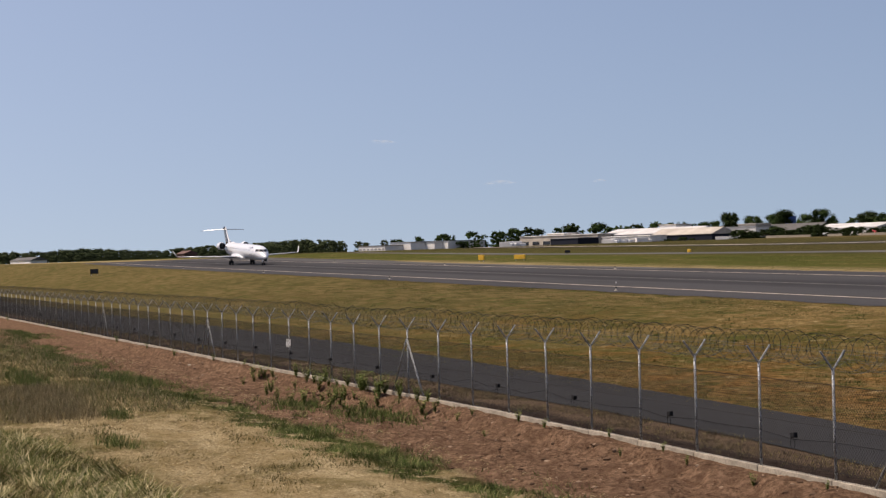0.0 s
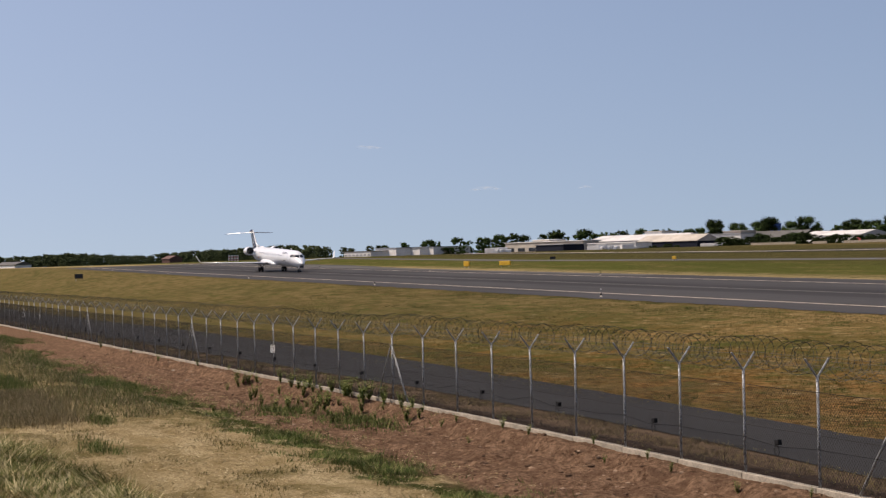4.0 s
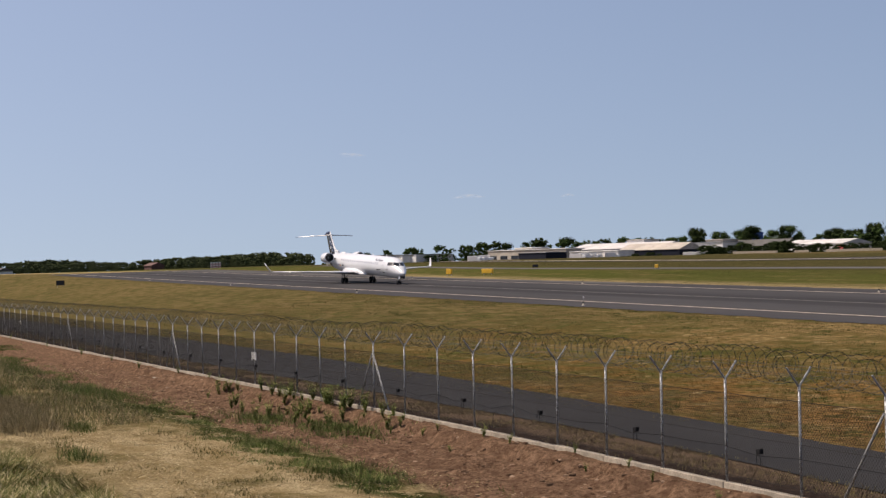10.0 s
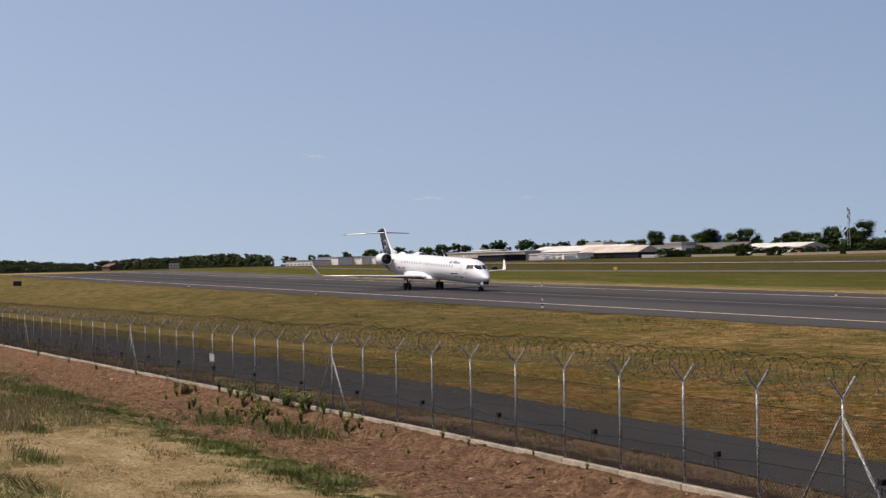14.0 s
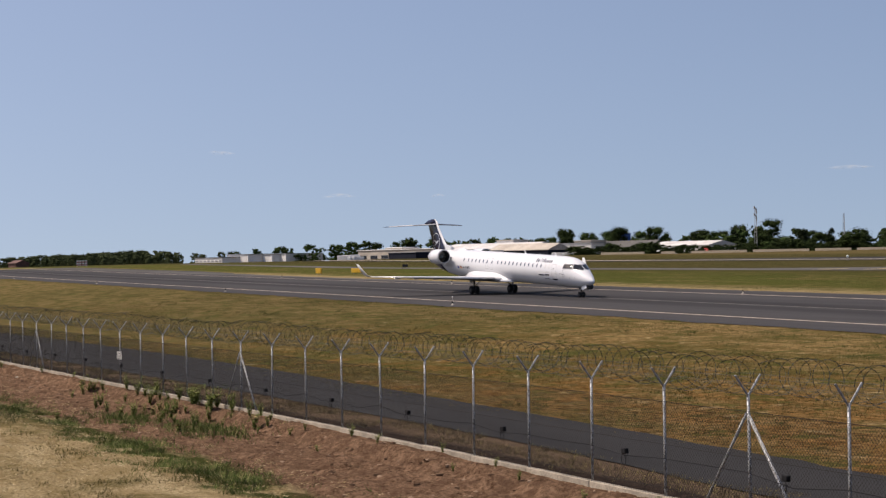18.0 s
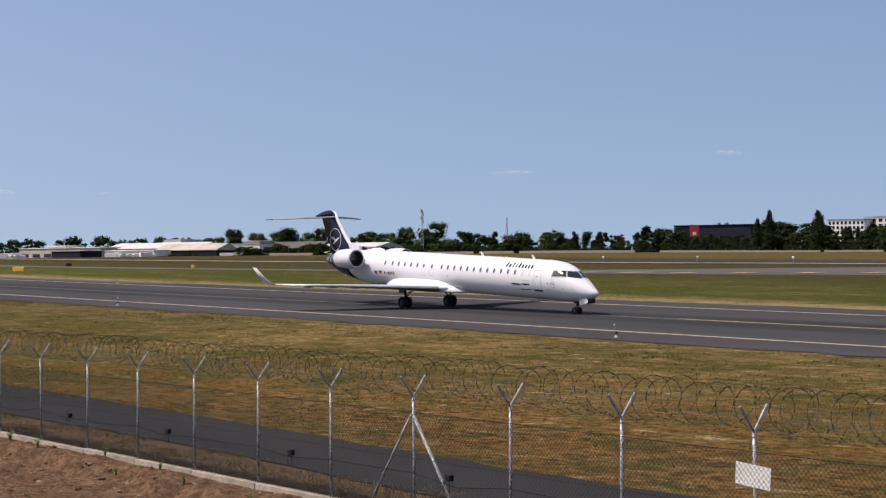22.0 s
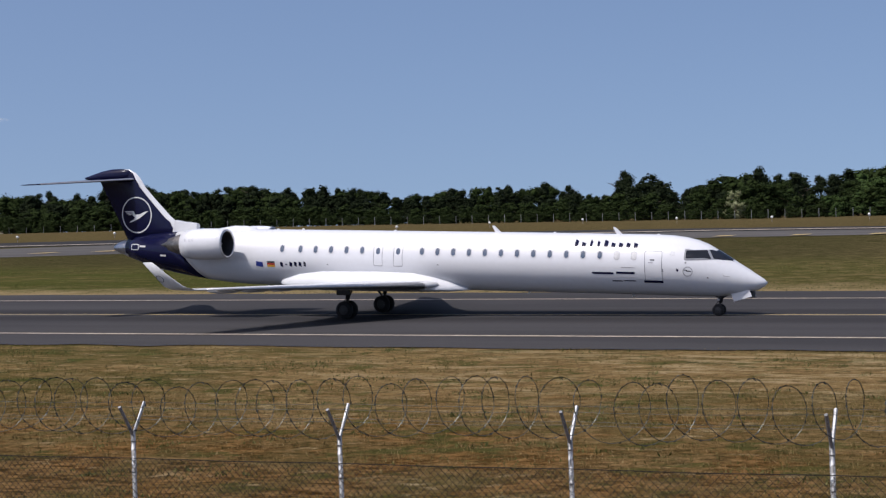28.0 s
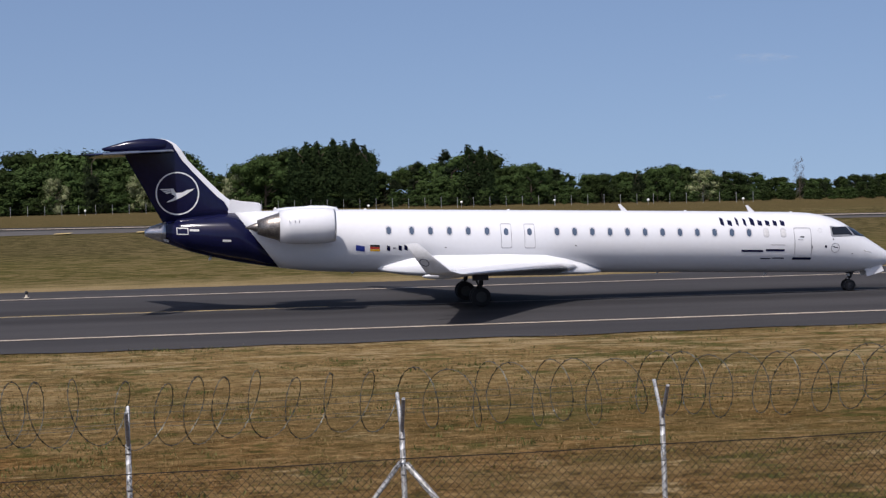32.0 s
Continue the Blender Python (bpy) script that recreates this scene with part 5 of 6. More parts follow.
# skyline of the woods: azimuth, elevation of the tree tops as seen from the mound
SKY_AZ = (-83.6, -81.8, -80.2, -78.6, -75.7, -74.9, -73.5, -69.9, -66.8, -66, -64.5, -63.6, -61.5, -60.6, -59.6, -57.3, -56.1, -54.9, -53.6, -51.6, -50.4, -49.1, -44.1, -42.6, -39.5, -38.4, -36.2, -34.5, -34, -32.7, -32.1, -31.2, -29.8, -28.3, -26.1, -24.6, -21.8, -19.5, -17.9, -16.6, -15.7, -13.7, -12.8, -10.9, -8.1, -5.7, -3, -0.9, 0.2, 1.3, 2.6, 3.9, 5.6, 6.3, 7.5, 9.4, 10.2, 11.3, 12.03, 12.47, 13.4, 14.69, 15.25, 15.9, 16.34, 16.55, 16.9, 17.33, 17.8, 18.33, 18.6, 19.4, 20.64, 21.5, 22.4, 22.7, 25)
SKY_EL = (0.42, 0.48, 0.34, 0.44, 0.52, 0.6, 0.41, 0.59, 0.77, 0.81, 0.71, 0.76, 0.69, 1, 0.98, 0.96, 1.05, 1.08, 1.05, 0.77, 0.89, 0.84, 1.21, 1.1, 1.17, 1.3, 1.28, 1.04, 1.37, 1.31, 1.24, 1.11, 1.27, 1.16, 1.2, 0.82, 1, 0.98, 0.59, 1.28, 0.61, 0.99, 1.32, 0.98, 1.55, 1.65, 1.69, 1.54, 1.39, 0.61, 1.42, 1.68, 1.71, 0.58, 0.9, 1.41, 0.61, 0.84, 0.62, 0.15, 0.35, 0.4, 0.52, 0.63, 0.55, 0.22, 0.45, 0.2, 0.34, 0.28, 0.05, 0.1, 0.02, 0.04, 0.05, 0.11, 0.1)


def foot_z(az):
    return el_z(lerp(az, WOOD_AZ, WOOD_EL), lerp(az, WOOD_AZ, WOOD_D))


def woods_mass(spots):
    """All the trees too many to count, as one mesh of leaf clumps."""
    verts, faces, base = [], [], 0
    for kind, seed, x, y, z, h, wide, turn in spots:
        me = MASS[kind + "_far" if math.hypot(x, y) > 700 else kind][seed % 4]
        v, f = me
        c, s = math.cos(turn), math.sin(turn)
        q = np.empty_like(v)
        q[:, 0] = x + h * wide * (v[:, 0] * c - v[:, 1] * s)
        q[:, 1] = y + h * wide * (v[:, 0] * s + v[:, 1] * c)
        q[:, 2] = z + h * v[:, 2]
        verts.append(q)
        faces.append(f + base)
        base += len(v)
    v, f = np.concatenate(verts), np.concatenate(faces)
    me = bpy.data.meshes.new("woods")
    me.vertices.add(len(v))
    me.vertices.foreach_set("co", v.astype(np.float32).ravel())
    me.loops.add(f.size)
    me.loops.foreach_set("vertex_index", f.astype(np.int32).ravel())
    me.polygons.add(len(f))
    me.polygons.foreach_set("loop_start", np.arange(0, f.size, 3, dtype=np.int32))
    me.update(calc_edges=True)
    return me


MASS = {}


def mesh_arrays(me):
    v = np.empty(len(me.vertices) * 3, np.float32)
    me.vertices.foreach_get("co", v)
    f = np.empty(len(me.loops), np.int32)
    me.loops.foreach_get("vertex_index", f)
    return v.reshape(-1, 3), f.reshape(-1, 3)


def build_woods():
    tree_models()
    rng = random.Random(21)
    for kind in ("broad", "light", "pine"):
        MASS[kind] = [mesh_arrays(crown_mesh(kind, 300 + s, 1300, 0.024)) for s in range(4)]
        MASS[kind + "_far"] = [mesh_arrays(crown_mesh(kind, 340 + s, 360, 0.046)) for s in range(4)]
    mass = {"broad": [], "light": [], "pine": [], "far": []}
    gaps = random.Random(8)
    az = -85.0
    while az < 25:
        d = lerp(az, WOOD_AZ, WOOD_D)
        el = lerp(az, SKY_AZ, SKY_EL)
        if -46.9 < az < -44.0:
            el = 0.68
        elif -41.9 < az < -38.7:
            el = min(el, 0.97)
        full = el_z(el, d) - foot_z(az)
        town = -74 < az < -57.5
        loose = -57.5 <= az < -47.5
        for row, k in ((0, 1.0), (1, 0.93), (2, 0.72), (3, 0.46), (4, 0.25)):
            if town and row not in (0, 3):
                continue
            if loose and row < 3 and gaps.random() < 0.42:
                continue
            a = az + rng.uniform(-0.4, 0.4)
            dd = d + 14 - 9 * row + rng.uniform(-3, 3)
            x, y = polar(a, dd)
            h = max(1.8, full * k * rng.uniform(0.93, 1.13) * (1.08 if -36 < az < -14 else gaps.uniform(0.72, 1.1) if loose else 1.0))
            if row >= 3:
                kind = "broad" if -50 < az < -11 else rng.choice(("light", "broad", "light"))
            elif -50 < az < -10:
                kind = rng.choice(("pine", "pine", "broad", "pine"))
            elif -14 < az < 3 and row > 0:
                kind = rng.choice(("light", "broad", "light"))
            else:
                kind = rng.choice(("broad", "broad", "light", "pine"))
            # far woods favour the light leaves, painting in some of the haze
            if az < -56:
                kind = rng.choice(("light", "light", "broad"))
            wide = rng.uniform(0.95, 1.3) * (1.3 if row > 1 else 1.0)
            if row == 0 and az > -62 or row == 2 and az > -16:
                tree(kind, x, y, h, rng, wide, foot_z(a))
            else:
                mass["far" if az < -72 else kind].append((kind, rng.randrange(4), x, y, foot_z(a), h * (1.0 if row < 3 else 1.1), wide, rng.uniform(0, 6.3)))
            if row == 1 and not loose:
                x, y = polar(a + rng.uniform(-0.3, 0.3), d + 26)
                other = "broad" if kind == "light" else kind
                mass["far" if az < -72 else other].append((other, rng.randrange(4), x, y, foot_z(a), (el_z(el, d + 26) - foot_z(a)) * rng.uniform(0.93, 1.04), rng.uniform(1.3, 1.7), rng.uniform(0, 6.3)))
        az += 0.55 * 420 / d * rng.uniform(0.8, 1.2) * (1.5 if town else 0.72 if -36 < az < -14 else 0.6 if az > 11 else 1.0)
    for kind, label in (("broad", "dense dark green broadleaved woods at the airfield's edge"), ("light", "fresh green undergrowth and young trees along the woods"), ("pine", "dark pine wood beyond the runway"), ("far", "distant mixed woods on the horizon, leaves paled for haze")):
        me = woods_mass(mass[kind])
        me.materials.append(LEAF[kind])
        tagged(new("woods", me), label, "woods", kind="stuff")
    # bushes and low trees along the boundary wall and before the warehouses
    hedge = []
    for k in range(86):
        a = -63.2 + 12.2 * k / 86 + rng.uniform(-0.1, 0.1)
        d = 640 + rng.uniform(-12, 12)
        if -62.2 < a < -60.9:
            continue
        x, y = polar(a, d)
        hedge.append(("light", rng.randrange(4), x, y, el_z(0.05, d), (2.4 + 9.0 * abs(noise.noise(Vector((a * 0.9, 3.0, 0)))) + rng.uniform(0, 2.2)) * (0.5 if a < -60.9 else 1.0), rng.uniform(1.4, 2.2), rng.uniform(0, 6.3)))
    me = woods_mass(hedge)
    me.materials.append(LEAF["broad"])
    tagged(new("bushes", me), "dark green bushes in front of the warehouses", "bushes", kind="stuff")
    # trees that stand out
    for kind, a, el, w in (("poplar", 3.52, 1.52, 1.2), ("poplar", 3.95, 1.66, 1.3), ("poplar", 4.4, 1.66, 1.3), ("poplar", 4.8, 1.74, 1.3), ("poplar", 5.2, 1.66, 1.2), ("poplar", 5.56, 1.70, 1.3), ("poplar", 5.95, 1.5, 1.2),
                           ("poplar", 9.3, 1.41, 1.5), ("poplar", 9.7, 1.34, 1.2), ("poplar", 9.95, 1.2, 0.9), ("light", 2.6, 1.40, 1.1), ("light", 1.9, 1.15, 1.2), ("blossom", -0.75, 1.05, 1.1), ("blossom", -1.4, 1.0, 1.0),
                           ("blossom", -4.1, 0.90, 0.9), ("blossom", 1.6, 0.85, 1.0), ("blossom", -13.5, 0.7, 0.9), ("pine", -2.95, 1.72, 0.6), ("poplar", -43.98, 1.18, 1.4), ("poplar", -43.58, 1.42, 1.3), ("poplar", -42.05, 1.40, 1.7),
                           ("bare", 19.95, 0.80, 0.35), ("light", 15.9, 0.62, 0.8), ("light", 15.4, 0.55, 1.1), ("blossom", 16.9, 0.44, 1.3), ("broad", 17.9, 0.34, 1.3), ("broad", 13.6, 0.35, 1.4), ("light", 11.3, 0.85, 1.1), ("pine", 14.7, 0.42, 0.6)):
        d = lerp(a, WOOD_AZ, WOOD_D) - 21
        x, y = polar(a, d)
        base = foot_z(a)
        tree(kind, x, y, el_z(el, d) - base, rng, w, base)


# ---- buildings ----
def hall(name, label, a0, a1, d, el_top, el_foot, wall, roof, depth=30.0, ridge=0.0, doors=0, floors=0):
    """A hall whose front runs between two bearings at distance d; ridge is a share of its height."""
    # fronts stand askew to the line of sight, more along the airfield's own grid
    mid = math.cos(radians((a0 + a1) / 2))
    askew = 0.55 if a1 > -68 else 0.40
    x0, y0 = polar(a0, d * (1 + askew * (mid / math.cos(radians(a0)) - 1)))
    x1, y1 = polar(a1, d * (1 + askew * (mid / math.cos(radians(a1)) - 1)))
    w = math.hypot(x1 - x0, y1 - y0)
    base = el_z(el_foot, d)
    h = el_z(el_top, d) - base
    ridge *= h
    ang = math.degrees(math.atan2(y1 - y0, x1 - x0))
    b = thing(name, label, "building", at=pose(x0, y0, base, 0, 0, ang))
    eave = h - ridge
    part("wall", box(bmnew(), 0, w, 0, depth, -1.5, eave), wall, b)
    bm = slab(bmnew(), [(-0.4, eave - 0.15), (-0.4, eave + 0.1), (depth * 0.5, eave + ridge + 0.25), (depth + 0.4, eave + 0.1), (depth + 0.4, eave - 0.15)], "x", -0.4, w + 0.4)
    part("roof", bm, roof, b)
    for j in range(floors):
        for k in range(9):
            cw = w / 9
            bm = box(bmnew(), cw * (k + 0.2), cw * (k + 0.8), -0.1, 0.05, h * (0.93 - 0.16 * j) - 1.5, h * (0.93 - 0.16 * j), 0.02)
            part("window", bm, M_SCREEN, b)
    for k in range(doors):
        cw = w / doors
        bm = box(bmnew(), cw * (k + 0.18), cw * (k + 0.82), -0.12, 0.05, h * 0.18, h * 0.50, 0.02)
        part("window", bm, M_WALLG if depth > 20 else M_SCREEN, b)
    return b


def el_z(el, d):
    return EYE[2] + d * math.tan(radians(el))


def build_town():
    hall("office_block", "long white low building with dark windows", -73.15, -72.28, 1050, 0.30, 0.12, M_WALLW, M_ROOF, doors=7)
    hall("hangar", "white hangar with a flat roof", -72.12, -71.44, 1050, 0.39, 0.15, M_WALLW, M_WALLG)
    hall("hangar", "long pale corrugated hangar", -71.44, -70.66, 1052, 0.37, 0.14, M_WALLW, M_WALLG)
    hall("hangar", "hangar end with a white front", -70.66, -70.21, 1049, 0.39, 0.15, M_WALLW, M_WALLG)
    hall("house", "low pale house among far trees", -84.33, -83.7, 1000, 0.24, 0.02, M_WALLW, M_ROOF, depth=9.0, ridge=0.4)
    hall("house", "brick house with a red roof", -79.06, -78.82, 900, 0.31, 0.09, M_BRICK, M_BRICK, depth=7.0, ridge=0.4)
    hall("warehouse", "low tan workshop row with dark doors", -67.85, -65.30, 860, 0.46, 0.10, M_WALLT, M_WALLW, depth=14, doors=7)
    hall("warehouse", "raised tan end of the workshop row", -66.95, -66.4, 875, 0.52, 0.10, M_WALLT, M_WALLW, depth=10)
    hall("shed", "dark grey shed with a flat roof", -66.85, -65.95, 790, 0.36, 0.06, M_WALLD, M_WALLG, depth=12)
    hall("warehouse", "wide warehouse with a bright low-pitched roof", -65.2, -62.3, 825, 0.60, 0.09, M_WALLG, M_ROOFP, depth=22, ridge=0.35, doors=5)
    hall("canopy", "white loading canopy along the warehouse", -65.15, -63.6, 800, 0.36, 0.28, M_WALLW, M_WALLW, depth=10)
    hall("warehouse", "dark-fronted loading hall with a tan hipped roof", -63.55, -61.6, 795, 0.56, 0.06, M_WALLD, M_WALLT, depth=14, ridge=0.40)
    hall("loading_gate", "orange roller gate of the loading hall", -62.25, -61.75, 793, 0.27, 0.10, M_ORANGE, M_ROOF, depth=1.2)
    hall("warehouse", "white flat-roofed hall beside the dark loading hall", -61.75, -60.2, 810, 0.55, 0.06, M_WALLW, M_WALLG, depth=12, doors=3)
    hall("warehouse", "raised tan end bay of the white hall", -60.75, -60.2, 812, 0.64, 0.06, M_WALLT, M_WALLT, depth=10)
    hall("roof_plant_room", "pale plant room above the warehouse roof", -63.29, -62.74, 850, 0.70, 0.3, M_WALLW, M_WALLT, depth=10)
    hall("warehouse", "long warehouse with a dark roof", -60.2, -58.3, 880, 0.60, 0.1, M_WALLW, M_ROOF, depth=14, ridge=0.45)
    hall("office_block", "tall boxy blue hall", -59.42, -59.12, 905, 0.84, 0.1, M_BLUE, M_BLUE, depth=5)
    hall("shed", "pale green shed with a shallow roof", -58.75, -58.25, 900, 0.76, 0.1, M_GREENSHED, M_GREENSHED, depth=6)
    hall("warehouse", "low hall with a bright white roof", -58.3, -56.4, 735, 0.55, 0.1, M_WALLW, M_ROOFP, depth=18, ridge=0.3)
    # parked lorries and vans before the halls
    rng = random.Random(31)
    for a in [-68.35, -68.2, -68.05, -67.95, -64.95, -64.7, -64.5, -64.25, -63.95, -63.8, -61.3, -60.9]:
        d = 775 + rng.uniform(-6, 6)
        x, y = polar(a, d)
        v = thing("lorry", "white box lorry parked before the warehouses", "lorry", "lorries by the warehouses", at=pose(x, y, el_z(0.055, d), 0, 0, -a + rng.uniform(-25, 25)))
        w = rng.uniform(1.6, 3.0)
        part("box_body", box(bmnew(), -w, w, -1.1, 1.1, 0.8, rng.uniform(2.6, 3.5), 0.06), M_WALLW, v)
        part("cab", box(bmnew(), w + 0.1, w + 1.7, -1.05, 1.05, 0.6, 2.5, 0.15), M_PLATE, v)
        for q in (-w * 0.6, w + 0.8):
            part("wheel", spin(bmnew(), [(-1.12, 0.1), (-1.12, 0.45), (-0.8, 0.45), (-0.8, 0.1)], 12, "y", (q, 0, 0.45), True), M_TYRE, v)
    hall("house", "small house with a red roof", -56.7, -56.3, 690, 0.32, 0.1, M_WALLW, M_RED, depth=8, ridge=0.6)
    hall("shop_block", "dark rectangular store with a flat roof", -46.64, -44.18, 690, 1.03, 0.1, M_WALLD, M_WALLD, depth=30)
    x, y = polar(-45.99, 688)
    s = thing("store_sign", "red square sign panel on the dark store", "sign", at=pose(x, y, el_z(0.66, 688), 0, 0, 45.99))
    part("panel", box(bmnew(), -1.8, 1.8, -0.2, 0.2, 0, el_z(1.04, 688) - el_z(0.66, 688)), M_RED, s)
    part("marking", box(bmnew(), -0.7, 0.7, -0.26, -0.2, 0.5, 1.8), M_WALLW, s)
    for a in (-45.2, -44.95):
        x, y = polar(a, 698)
        d = thing("roof_unit", "metal ventilation unit on the store roof", "roof unit", at=pose(x, y, el_z(1.03, 690) - 0.05))
        part("housing", spin(bmnew(), [(0, 0.7), (0.9, 0.8), (1.3, 0.3)], 10, "z", (0, 0, 0), True), M_ALU, d)
    for a0, a1, top in ((-41.75, -40.61, 1.16), (-40.6, -38.8, 1.24)):
        hall("apartment_block", "pale apartment block with rows of windows", a0, a1, 900, top, 0.2, M_WALLW, M_WALLG, depth=14.0, floors=3)
    # masts
    for a, el, d, lab in ((-54.87, 1.62, 700, "lattice radio mast with antennas"), (-52.09, 1.35, 700, "slender lattice mast above the trees")):
        x, y = polar(a, d)
        base = el_z(0.1, d)
        h = el_z(el, d) - base
        mast = thing("radio_mast", lab, "mast", at=pose(x, y, base))
        bm = bmnew()
        for k in range(3):
            t = 2.1 * k
            tube(bm, [(0.8 * math.cos(t), 0.8 * math.sin(t), 0), (0.25 * math.cos(t), 0.25 * math.sin(t), h)], [0.10, 0.06], 5)
        for k in range(14):
            zz = h * k / 14
            for j in range(3):
                r0, r1 = 0.8 - 0.55 * k / 14, 0.8 - 0.55 * (k + 1) / 14
                tube(bm, [(r0 * math.cos(2.1 * j), r0 * math.sin(2.1 * j), zz), (r1 * math.cos(2.1 * (j + 1)), r1 * math.sin(2.1 * (j + 1)), zz + h / 14)], 0.05, 4, False)
        part("lattice", bm, M_WALLG, mast)
        if a < -54:
            for k in range(6):
                zz = h * (0.70 + 0.05 * k)
                part("antenna", box(bmnew(), 0.5 * math.cos(k * 2.1) - 0.25, 0.5 * math.cos(k * 2.1) + 0.25, 0.5 * math.sin(k * 2.1) - 0.2, 0.5 * math.sin(k * 2.1) + 0.2, zz, zz + 1.3, 0.05), M_WALLG, mast)
    # boundary wall, in bays
    rng = random.Random(3)
    wall = thing("boundary_wall", "pale concrete boundary wall in front of the trees", "wall")
    bm = box(bmnew(), -2.6, 2.6, -0.1, 0.1, -1, 0.72, 0.03)
    bay = finish(bm, "wall_bay", M_CONC)
    for k in range(70):
        a = -60 + 23 * k / 70
        if rng.random() < 0.3:
            continue
        x, y = polar(a, 520)
        part("wall_bay", bay, None, wall, at=pose(x, y, max(gz(x, y), el_z(0.09, 520)), 0, 0, 18))
    # far mesh fence before the woods
    far = thing("far_fence", "distant mesh fence on concrete posts at the wood's edge", "fence")
    pm = finish(box(bmnew(), -0.035, 0.035, -0.035, 0.035, -0.3, 1.8, 0.01), "post", M_WALLG)
    rm = bmnew()
    for zz in (0.5, 1.1, 1.7):
        tube(rm, [(-2.0, 0, zz), (2.0, 0, zz)], 0.006, 4)
    rm = finish(rm, "rail_wire", M_WIRE)
    for k in range(120):
        a = -45 + 64 * k / 120
        d = lerp(a, WOOD_AZ, WOOD_D) - 38
        x, y = polar(a, d)
        bz = gz(x, y)
        part("post", pm, None, far, at=pose(x, y, bz))
        part("rail_wire", rm, None, far, at=pose(x, y, bz, 0, 0, -a))


# ---- airfield fittings ----
def edge_light():
    t = thing("taxiway_light", "small taxiway edge light on a cream conical base", "light", "lights along the taxiway")
    part("base", spin(bmnew(), [(0, 0.15), (0.02, 0.14), (0.035, 0.07), (0.15, 0.045), (0.18, 0.03)], 14, "z", (0, 0, 0), True), M_CREAM, t, "cream conical base", True)
    part("lamp", spin(bmnew(), [(0.175, 0.04), (0.19, 0.07), (0.26, 0.085), (0.32, 0.065), (0.34, 0.02)], 12, "z", (0, 0, 0), True), M_DARK, t, "dark lamp head", True)
    return t


def build_fittings():
    first = edge_light()
    xs = [-428.6, -368.6, -308.6, -248.6, -188.6, -128.6, -68.6, -8.6, 51.4]
    for row, y in enumerate((60.6, 88.5)):
        for k, x in enumerate(xs):
            m = pose(x + (0.7 if row else 0), y, gz(x, y) + 0.03)
            if row == 0 and k == 0:
                first.matrix_basis = m
            else:
                copy_thing(first, m)
    # small marker heads on stalks beside the taxiway
    stalk = thing("marker_stalk", "thin stalk marker with a small red head", "marker", "stalk markers")
    part("stalk", tube(bmnew(), [(0, 0, 0), (0, 0, 0.60)], 0.006, 5), M_STEEL, stalk)
    part("head", spin(bmnew(), [(0.58, 0.03), (0.60, 0.06), (0.69, 0.06), (0.71, 0.03)], 8, "z", (0, 0, 0), True), M_RED, stalk, "red head")
    stalk.matrix_basis = pose(-8.84, 60.75, gz(-8.84, 60.75) + 0.03)
    for x in (-68.9, -128.9):
        pale = thing("marker_stalk", "thin stalk marker with a small white head", "marker", "stalk markers", at=pose(x, 60.75, gz(x, 60.75) + 0.03))
        part("stalk", tube(bmnew(), [(0, 0, 0), (0, 0, 0.62)], 0.006, 5), M_STEEL, pale)
        part("head", spin(bmnew(), [(0.60, 0.02), (0.62, 0.04), (0.68, 0.04), (0.70, 0.02)], 8, "z", (0, 0, 0), True), M_PLATE, pale)
    # guidance signs
    for a, d, w, h, label, mt in ((-81.73, 332, 1.6, 0.95, "dark-backed taxiway sign on short legs", M_OCHRE), (-69.14, 279, 0.95, 0.85, "yellow taxiway sign on short legs", M_YSIGN), (-67.88, 278, 1.9, 0.7, "wide yellow taxiway sign", M_YSIGN), (-66.31, 318, 1.1, 0.6, "dark-backed taxiway sign on short legs", M_OCHRE), (-62.35, 285, 0.6, 0.5, "small yellow marker board", M_YSIGN)):
        x, y = polar(a, d)
        s = thing("taxiway_sign", label, "sign", "taxiway signs", at=pose(x, y, gz(x, y), 0, 0, -a - (40 if mt is M_YSIGN else 0)))
        w *= 1.2 if mt is M_YSIGN else 1.0
        part("panel", box(bmnew(), -w / 2, w / 2, -0.12, 0.12, 0.25, 0.25 + h, 0.03), mt, s)
        part("marking", box(bmnew(), -w * 0.42, w * 0.42, -0.128, -0.122, 0.33, 0.17 + h), M_DARK if mt is M_OCHRE else M_GOLD, s)
        for q in (-0.35, 0.35):
            part("leg", box(bmnew(), w * q - 0.04, w * q + 0.04, -0.05, 0.05, -0.1, 0.28), M_STEEL, s)
    # red and white boards beyond the taxiway's end
    for k in range(4):
        x, y = polar(-76.9 + 0.09 * k, 620)
        s = thing("marker_board", "red and white striped marker board", "marker", "marker boards", at=pose(x, y, gz(x, y) - 0.2, 0, 0, 76))
        part("board", box(bmnew(), -0.33, 0.33, -0.05, 0.05, 0.2, 2.2), M_PLATE, s)
        for j in range(2):
            part("stripe", box(bmnew(), -0.28, 0.28, -0.06, -0.052, 0.4 + 0.9 * j, 0.85 + 0.9 * j), M_RED, s)
    # white globe lamps on stakes along the far side
    first = None
    for k in range(24):
        a = -52 + 3.05 * k
        d = 300 + 12 * math.sin(k * 1.3)
        x, y = polar(a, d)
        m = pose(x, y, gz(x, y))
        if first is None:
            first = thing("runway_light", "white globe light on a short stake", "light", "lights along the runway", at=m)
            part("stake", tube(bmnew(), [(0, 0, -0.1), (0, 0, 0.7)], 0.035, 5), M_STEEL, first)
